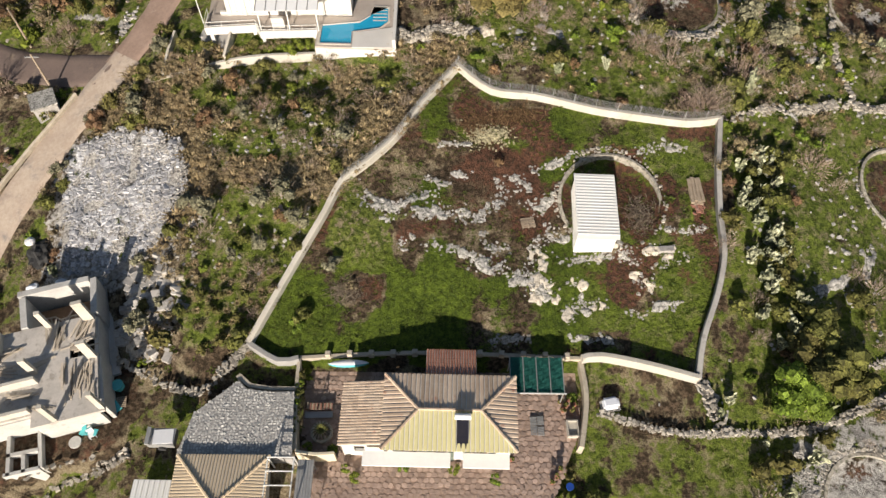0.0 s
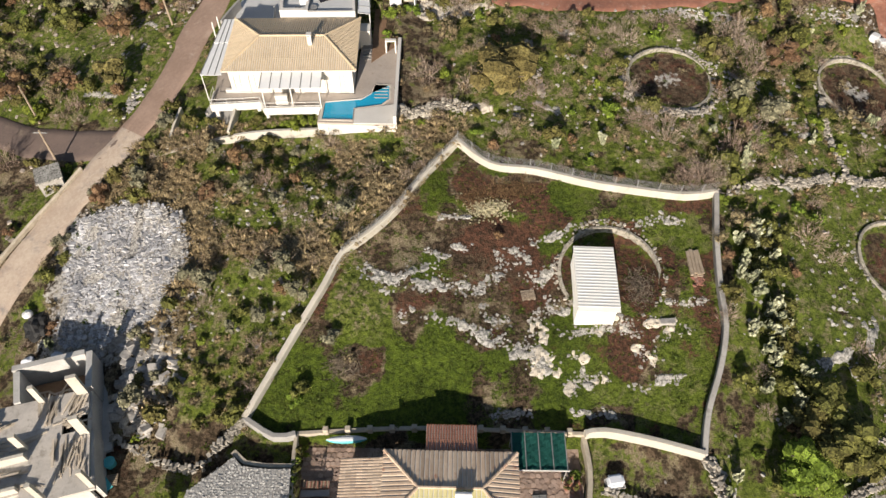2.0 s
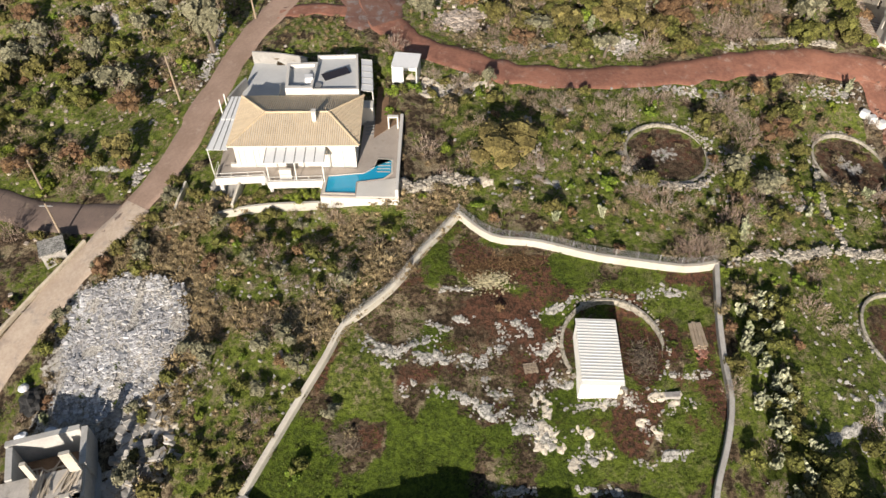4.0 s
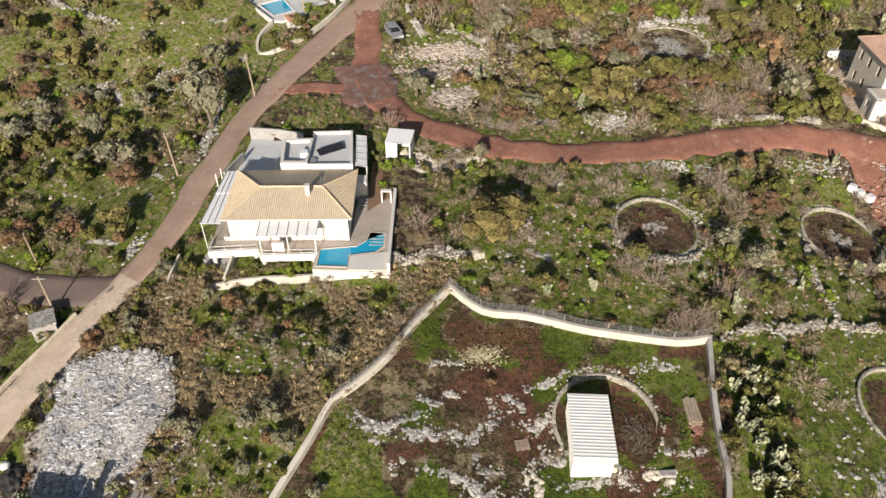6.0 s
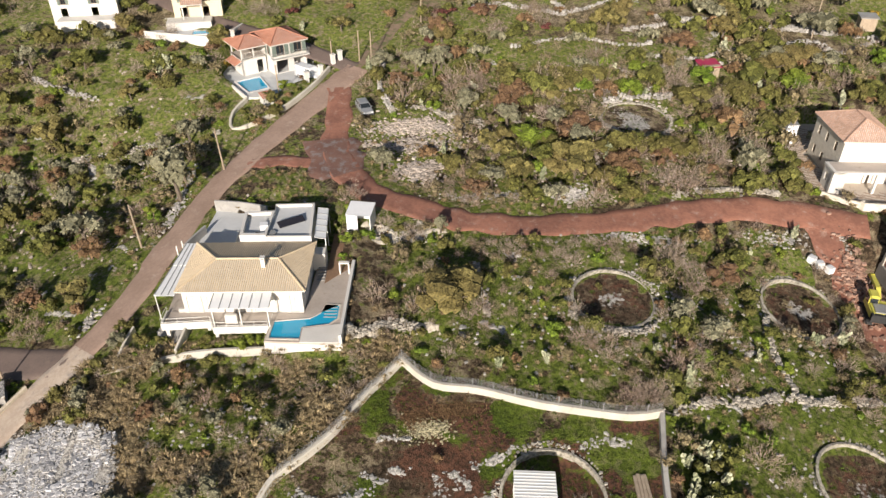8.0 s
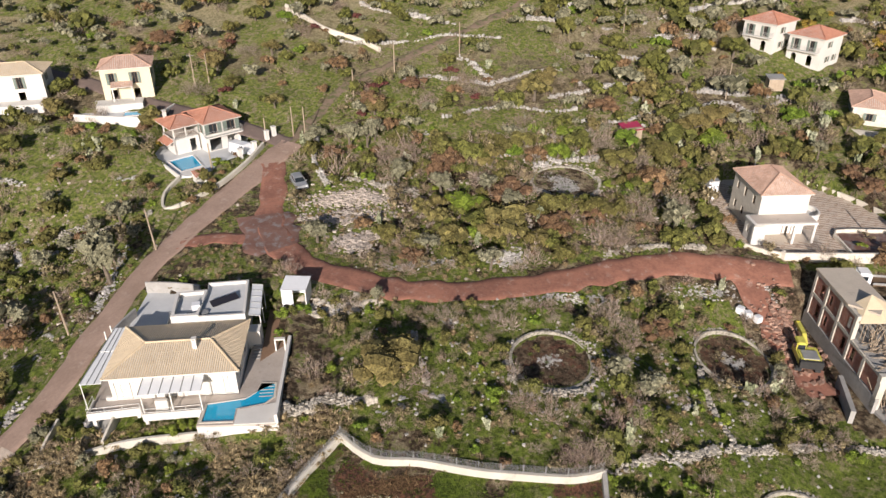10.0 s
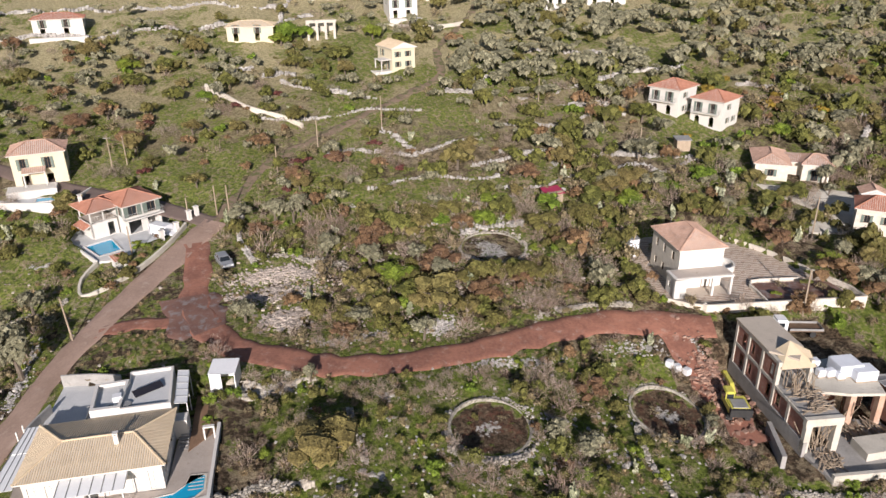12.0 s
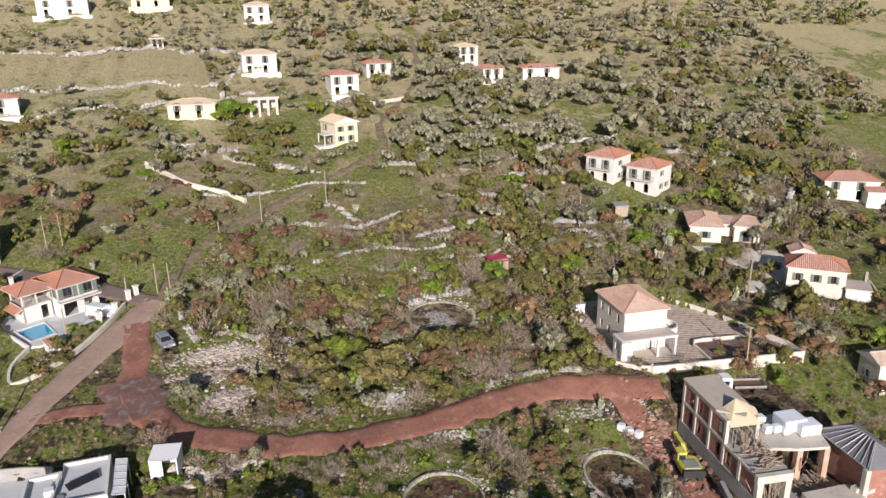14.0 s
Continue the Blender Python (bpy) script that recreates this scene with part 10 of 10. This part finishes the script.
for x, y, s, k in ((-25.5, 55.4, 1.1, "bush"), (-23.2, 55.2, 1.0, "bush"), (-17.2, 54.2, 0.9, "dry"), (-16.0, 54.3, 0.9, "dry"), (-14.4, 54.0, 1.1, "lush"), (-13.5, 54.3, 0.8, "lush"), (-18.8, 54.6, 0.8, "bush"), (-28.0, 55.2, 1.3, "olive"), (-26.0, 59.4, 1.0, "dry"), (-25.6, 62.0, 0.7, "lush"), (-22.0, 69.0, 0.9, "olive"), (-20.6, 70.6, 0.7, "bush"), (-6.4, 67.6, 0.9, "lush"), (-6.0, 69.2, 0.9, "lush"), (-6.9, 71.0, 0.8, "bush"), (-6.2, 74.6, 0.9, "lush"), (-3.6, 70.0, 1.1, "lush"), (-4.8, 69.6, 0.8, "bush"), (-6.3, 72.6, 0.8, "lush"), (-18.6, 76.8, 0.8, "lush"), (-5.6, 66.4, 0.7, "bush")):
    shrub("garden_bush", k, x, y, s, "garden shrub beside the villa", "bush", "villa garden shrubs", 1.1, rng=rngp)
for x, y, s, k in ((21.9, 82.2, 3.6, "ochre"), (10.9, 89.5, 1.8, "ochre"), (22.6, 102.9, 2.5, "ochre"), (41.7, 100.5, 2.7, "green"), (56.5, 109.0, 3.1, "ochre"), (53.6, 106.8, 2.6, "green"), (36.3, 128.1, 2.6, "ochre"), (33.0, 123.6, 3.0, "ochre"), (17.1, 90.2, 2.4, "lush"),
                   (26.7, 105.9, 1.7, "lush"), (33.2, 104.4, 2.1, "lush"), (49.8, 92.4, 1.8, "green"), (48.8, 103.6, 2.2, "green"), (14.0, 84.4, 1.6, "green"), (30.4, 108.4, 1.9, "green"), (45.6, 108.0, 2.2, "lush"), (18.6, 85.2, 2.0, "green"), (27.2, 88.2, 1.9, "green"), (63.5, 112.5, 2.6, "ochre"), (68.5, 110.4, 2.0, "lush"), (58.5, 117.0, 2.4, "green"), (52.0, 121.0, 2.6, "ochre")):
    tree("tree_" + k, x, y, s, {"ochre": "broad golden-olive tree above the dirt road", "green": "broad dark olive-green tree above the dirt road", "lush": "rounded fresh green tree above the dirt road"}[k], rngp.uniform(0.85, 1.0), group="trees above the dirt road")
for x, y, s, k in ((23.4, 92.2, 3.0, "rust"), (28.9, 84.0, 2.5, "rust"), (34.0, 85.5, 1.8, "rust"), (9.5, 79.4, 1.8, "rust"), (37.0, 89.4, 2.3, "bare"), (36.8, 81.2, 2.3, "bare"), (44.3, 93.2, 3.0, "rust"), (40.5, 86.1, 3.1, "bare"), (47.0, 88.4, 2.3, "bare"), (12.4, 84.8, 1.3, "bare"), (78.6, 80.6, 3.4, "rust"), (71.4, 76.4, 1.7, "rust"), (76.4, 90.4, 2.4, "rust"), (77.0, 95.2, 2.0, "rust"), (90.5, 84.2, 1.7, "bare"),
                   (86.0, 82.5, 1.8, "bare"), (2.0, 104.0, 2.2, "bare"), (6.0, 105.5, 2.4, "bare"), (10.0, 104.0, 2.0, "bare"), (-2.0, 106.6, 1.8, "rust"), (14.0, 121.0, 2.6, "bare"), (22.0, 126.0, 2.8, "bare"), (30.0, 116.0, 2.4, "bare"), (44.0, 118.0, 2.6, "rust"), (12.0, 128.0, 2.2, "rust"), (4.0, 122.5, 2.4, "rust"), (-26.0, 140.0, 2.6, "rust"), (-20.0, 143.0, 2.4, "bare"), (-36.0, 146.0, 2.8, "rust"),
                   (24.0, 47.0, 2.2, "bare"), (19.5, 54.0, 1.8, "bare"), (30.0, 52.8, 1.9, "bare"), (33.4, 56.6, 1.8, "bare"), (12.8, 66.5, 2.0, "bare"), (30.5, 66.5, 2.2, "bare"), (36.0, 65.0, 2.0, "rust")):
    shrub("tree", "tree_" + k, x, y, s, "half-bare brown tree in autumn" if k == "rust" else "leafless pale grey-brown tree", "tree", "autumn trees", rngp.uniform(0.8, 1.0), rng=rngp)
belts = np.random.default_rng(52)
for box4, gap, top in (((10, 79, 50, 112), 4.6, 2.3), ((54, 102, 112, 128), 5.6, 2.5), ((-58, 60, -32, 112), 7.0, 2.2), ((62, 128, 128, 152), 6.5, 2.8), ((80, 62, 108, 84), 6.0, 2.4), ((-62, 118, 22, 162), 8.0, 2.4), ((-70, 162, 40, 190), 9.0, 2.8)):
    for x, y in spread(belts, box4, gap, ok=lambda x, y: clear(x, y, 2.0) & ~homes(x, y) & (bumps(x, y, 12, 81) > 0.36)):
        if ((x - 1.2) / 9) ** 2 + ((y - 92.8) / 6.5) ** 2 < 1 or math.hypot(x + 7, y - 99.5) < 6 or abs(x - 46.8) < 4 and 103 < y < 113 or abs(x - 33) < 7 and 91 < y < 103 or abs(x - 77.6) < 3 and 118 < y < 127:
            continue
        k = ("ochre", "green", "rust", "bare", "lush")[belts.choice(5, p=(0.26, 0.32, 0.11, 0.22, 0.09))]
        shrub("tree", "tree_" + k, x, y, belts.uniform(0.55, 1.0) * top, {"ochre": "golden-olive tree in the scrub", "green": "dark olive-green tree in the scrub", "rust": "rust-brown autumn tree in the scrub", "bare": "leafless grey-brown tree in the scrub", "lush": "fresh green tree in the scrub"}[k], "tree", "trees in the scrub", belts.uniform(0.9, 1.15), TRUNKS[int(x * 3) % 3] if k != "bare" else None, belts)
for x, y, s in ((1.0, 156.3, 1.6), (4.3, 128.0, 1.5), (6.3, 128.6, 1.3), (10.1, 128.6, 1.6), (12.0, 129.4, 1.4), (18.9, 133.2, 1.7), (22.7, 124.4, 1.4), (2.4, 120.3, 1.3), (-7.3, 150.0, 1.6), (-24.0, 146.0, 1.7), (-22.0, 128.4, 1.5)):
    shrub("autumn_bush", "crimson", x, y, s, "dark crimson autumn bush beside the upper track", "bush", "crimson bushes", 1.0, rng=rngp)
for x, y, s in ((94.0, 146.0, 2.0), (98.0, 141.5, 1.8), (104, 138, 2.2), (109, 142, 1.9), (74.4, 140.0, 1.8), (71.0, 139.0, 1.7), (69.0, 151.0, 1.6), (114, 134, 2.1), (80.6, 128.6, 1.2), (100, 150, 1.9), (41.6, 157, 1.5), (12, 214, 1.6), (26, 221, 1.5), (30, 224, 1.6)):
    shrub("autumn_tree", "gold", x, y, s, "golden-yellow autumn tree among olives", "tree", "golden trees", 1.0, rng=rngp)
for x, y, s in ((4.4, 184.5, 4.2), (2.0, 182.6, 2.6)):
    tree("tree_lush", x, y, s, "large bright green pine beside a house", 0.9, group="pines on the slope")
for x, y, s, k in ((-27.6, 121.6, 1.6, "bush"), (-29.6, 119.2, 1.5, "bush"), (-31.0, 116.4, 1.3, "gold"), (-49.0, 124.0, 2.2, "bush"), (-47.6, 128.6, 2.0, "bush"), (-50.5, 119.8, 1.6, "bush"), (-19.0, 107.6, 0.9, "lush"), (-20.4, 109.2, 0.9, "lush"), (-17.4, 108.9, 0.7, "rust"), (-42.5, 118.5, 1.4, "lush"), (-30.6, 103.5, 1.5, "bush"), (-28.4, 101.0, 1.2, "rust")):
    shrub("garden_bush", k, x, y, s, "garden tree beside the white houses", "tree", "garden trees by the lane", 1.1, rng=rngp)
for x, y, s_, k in ((-20.3, 107.5, 1.0, "lush"), (-17.6, 104.6, 0.8, "bush"), (-18.6, 103.0, 0.9, "rust"), (-19.6, 101.4, 0.8, "rust"), (-18.5, 105.8, 0.8, "lush"), (-20.6, 98.6, 0.9, "lush"), (-23.4, 97.2, 1.0, "bush"), (-24.6, 99.4, 1.1, "bush"), (-16.6, 106.8, 0.6, "bush"), (-33.6, 117.6, 1.5, "rust"), (-35.4, 115.5, 1.3, "lush"), (-31.4, 120.6, 1.2, "gold"), (-33.8, 121.8, 1.7, "bush"), (-50.6, 131.2, 2.2, "bush"), (-49.2, 134.6, 1.8, "bush"), (-47.5, 121.6, 1.8, "bush"), (-52.8, 119.6, 1.8, "bush"), (-56.6, 118.4, 1.9, "bush"), (-44.0, 117.4, 1.5, "rust"), (-39.6, 116.2, 1.4, "rust")):
    shrub("garden_bush", k, x, y, s_, "garden tree beside the white houses", "tree", "garden trees by the lane", 1.1, rng=rngp)
for x, y, s_, k in ((68.6, 78.6, 0.8, "lush"), (70.6, 80.8, 1.1, "dry"), (72.4, 77.6, 0.9, "lush"), (74.5, 80.4, 1.0, "bush"), (77.0, 77.4, 0.8, "lush"), (75.8, 79.0, 1.2, "dry")):
    shrub("garden_bush", k, x, y, s_, "weeds and young shrubs in a sunken bed", "shrub", "plants in the bed", 1.0, rng=rngp).location.z = 7.4
for x, y, s_, k in ((43.4, 63.0, 1.0, "dry"), (46.4, 63.6, 0.9, "bush"), (46.2, 60.8, 0.8, "dry"), (24.8, 61.4, 0.6, "dry"), (22.0, 62.0, 0.6, "bush"), (34.4, 99.2, 0.8, "dry")):
    shrub("dry_shrub", k, x, y, s_, "small shrub grown up inside a stone ring", "shrub", "shrubs in the stone rings", 0.9, rng=rngp)



# open scrub: each plant is drawn from what grows in its zone
def zone_mix(x, y):
    """Weights of the plant kinds at a place: bush, olive, dry, rust, lush, pear, bare."""
    if y > 150:
        return (0.18, 0.46, 0.14, 0.03, 0.05, 0.0, 0.14)
    if y > 110:
        return (0.20, 0.12, 0.20, 0.06, 0.06, 0.04, 0.32)
    if x < -28:
        return (0.30, 0.10, 0.22, 0.08, 0.10, 0.01, 0.19)
    if y > 74:
        return (0.33, 0.05, 0.18, 0.06, 0.07, 0.04, 0.27)
    if y < 37 and x < 3:
        return (0.30, 0.10, 0.26, 0.04, 0.14, 0.0, 0.16)
    if y < 54 and x < 3:
        return (0.13, 0.05, 0.42, 0.07, 0.04, 0.0, 0.29)
    if x > 31 and y < 50:
        return (0.12, 0.02, 0.26, 0.03, 0.20, 0.02, 0.35)
    if x > 26 and y < 50:
        return (0.22, 0.02, 0.14, 0.03, 0.12, 0.25, 0.22)
    return (0.18, 0.02, 0.22, 0.05, 0.08, 0.04, 0.41)


KINDS = ("bush", "olive", "dry", "rust", "lush", "pear", "bare")
WORDS = {"bush": ("evergreen_bush", "dark olive-green evergreen bush on rough ground", "bush"),
         "olive": ("olive_tree", "grey-green olive tree with an uneven crown", "tree"),
         "dry": ("dry_shrub", "leafless grey-brown shrub with tangled twigs", "shrub"),
         "rust": ("rust_shrub", "shrub with rust-brown autumn leaves", "shrub"),
         "lush": ("green_shrub", "fresh yellow-green leafy shrub", "shrub"),
         "bare": ("bare_shrub", "leafless pale pinkish-grey shrub of upright twigs", "shrub"),
         "pear": ("prickly_pear", "pale prickly pear cactus with flat pads", "cactus")}


def plant_scrub():
    rng = np.random.default_rng(5)
    spots = []
    for box4, gap, gaps in (((-34, 24, 2, 54), 1.5, 0.16), ((-2, 47, 58, 74), 2.1, 0.22), ((24, 2, 60, 52), 2.4, 0.30), ((-75, 20, -28, 112), 2.1, 0.26), ((-22, 76, 54, 112), 2.2, 0.24), ((54, 74, 112, 112), 2.4, 0.2), ((72, 30, 112, 74), 2.4, 0.2), ((52, 30, 72, 52), 2.2, 0.2)):
        q = spread(rng, box4, gap, ok=lambda x, y: clear(x, y) & (bumps(x, y, 8, 40) > gaps))
        spots.append(q)
    pts = np.concatenate(spots)
    pts = pts[np.argsort(np.abs(pts[:, 1] - 60) + 0.5 * np.abs(pts[:, 0] - 10))]
    count, rest = dict.fromkeys(KINDS, 0), {k: [] for k in KINDS}
    for x, y in pts:
        w = np.array(zone_mix(x, y))
        w *= 0.35 + 1.3 * np.array([float(bumps(x, y, 6, 60 + i)) for i in range(7)])
        k = KINDS[rng.choice(7, p=w / w.sum())]
        if ((x - 1.2) / 7.2) ** 2 + ((y - 92.8) / 5.0) ** 2 < 1 or math.hypot(x - 1.9, y - 84.4) < 2.8 or math.hypot(x - 20.8, y - 79.0) < 2.4:
            continue
        if math.hypot(x + 7, y - 99.5) < 4.2 or abs(x - 46.8) < 3.5 and 103.5 < y < 113:
            continue
        if inside(WEDGE, x, y) or inside(BACKYARD, x, y) or (x > 32 and 32 < y < 52 and bumps(x, y, 5, 71) < 0.62):
            continue
        size = {"olive": 1.75, "bush": 1.25, "dry": 1.2, "rust": 1.0, "lush": 0.9, "pear": 1.0, "bare": 1.25}[k] * rng.uniform(0.5, 1.0) * rng.choice((0.9, 1.1, 1.6), p=(0.5, 0.35, 0.15))
        if y < 54 and x < 3:
            size *= 0.8
        if y > 74 or x < -28:
            size *= 1.25 if x < -28 else 1.6
        elif x > 26:
            size *= 1.15
        if count[k] < 230:
            count[k] += 1
            n, label, cat = WORDS[k]
            shrub(n, k, x, y, size, label, cat, "scrub on the slope", rng.uniform(0.9, 1.5), TRUNKS[count[k] % 3] if k == "olive" else None, rng)
        else:
            rest[k].append((x, y, size))
    for k, q in rest.items():
        if q:
            q = np.array(q)
            cover(WORDS[k][0] + "_thicket", k, q[:, 0], q[:, 1], q[:, 2], "thicket: " + WORDS[k][1], "thicket", 7, 0.36, (0.9, 1.5))


plant_scrub()


def plant_far():
    """The hillside beyond: scrub and olive groves."""
    rng = np.random.default_rng(6)
    far = {k: [] for k in KINDS}
    for box4, gap in (((-110, 110, 150, 160), 3.1), ((-130, 160, 190, 240), 3.5), ((-170, 240, 260, 330), 3.9), ((-220, 330, 330, 470), 7.0), ((112, 60, 190, 110), 3.4)):
        q = spread(rng, box4, gap, ok=lambda x, y: (road_near(x, y) > 0.9) & ~built_on(x, y) & ~homes(x, y) & ~((np.abs(x - 77.6) < 3) & (y > 118) & (y < 127)) & (bumps(x, y, 9, 41) > np.where(x > 40, 0.22, 0.27) - 0.2 * ease(240, 300, y)))
        for x, y in q:
            if inside([(-60, 192), (2, 196), (-4, 232), (-80, 236)], x, y) and rng.random() < 0.93:
                continue
            if inside([(-40, 118), (-14, 116), (2, 136), (-6, 158), (-46, 160)], x, y) and rng.random() < 0.6:
                continue
            w = np.array(zone_mix(x, y))
            if inside([(43, 158), (90, 150), (120, 220), (60, 216)], x, y):
                w = np.array((0.12, 0.85, 0.03, 0, 0, 0, 0))
            w = w * (0.35 + 1.3 * np.array([float(bumps(x, y, 9, 60 + i)) for i in range(7)]))
            k = KINDS[rng.choice(7, p=w / w.sum())]
            far[k].append((x, y, {"olive": 2.4, "bush": 2.4, "dry": 2.1, "rust": 1.9, "lush": 1.6, "pear": 1.3, "bare": 1.9}[k] * rng.uniform(0.5, 1.45) * (0.68 + 0.32 * float(ease(20, 50, x + 0.2 * (y - 160)))) * (1 + 0.5 * float(ease(200, 420, y)))))
    for k, q in far.items():
        q = np.array(q)
        near = q[:, 1] < 165
        for part_of, thin in ((q[near], 0.24), (q[~near & (q[:, 1] < 240)], 0.13), (q[q[:, 1] >= 240], 0.05)):
            if len(part_of):
                cover(WORDS[k][0] + "_growth", k, part_of[:, 0], part_of[:, 1], part_of[:, 2], "hillside of " + WORDS[k][1].replace("tree", "trees"), "hillside growth", 8, thin, (0.9, 1.4))


plant_far()


def plant_low():
    """Tussocks and weeds close to the ground."""
    rng = np.random.default_rng(9)
    q = spread(rng, (-34, 24, 2, 54), 0.85, ok=lambda x, y: clear(x, y, 0.3) & (bumps(x, y, 5, 43) + 0.35 * (bumps(x, y, 1.8, 46) - 0.5) > 0.62 - 0.20 * ease(32, 44, y)))
    cover("dry_grass_tussocks", "straw", q[:, 0], q[:, 1], rng.uniform(0.5, 1.1, len(q)) * (0.45 + 0.55 * ease(31, 37, q[:, 1])), "tan tussocks of dry grass on the slope", "grass", 3)
    q = spread(rng, (-40, 44, 60, 112), 1.6, ok=lambda x, y: clear(x, y, 0.3) & (bumps(x, y, 6, 44) > 0.45))
    cover("dry_grass_tufts", "straw", q[:, 0], q[:, 1], rng.uniform(0.3, 0.6, len(q)), "tan tufts of dry grass among scrub", "grass", 4)
    q = spread(rng, (-60, 10, 66, 115), 1.5, 60000, ok=lambda x, y: (road_near(x, y) > 0.2) & ~built_on(x, y) & (bumps(x, y, 5, 45) > 0.45))
    cover("green_weeds", "weed", q[:, 0], q[:, 1], rng.uniform(0.22, 0.5, len(q)), "low green weeds and winter grass", "grass", 5)
    q = spread(rng, (-15, 24, 25, 51), 0.5, 60000, ok=lambda x, y: inside(PLOT, x, y) & (bumps(x, y, 4.5, 24) > 0.38))
    cover("plot_grass", "weed", q[:, 0], q[:, 1], rng.uniform(0.15, 0.32, len(q)), "short green grass inside the walled plot", "grass", 6, tall=(0.5, 0.9))


plant_low()
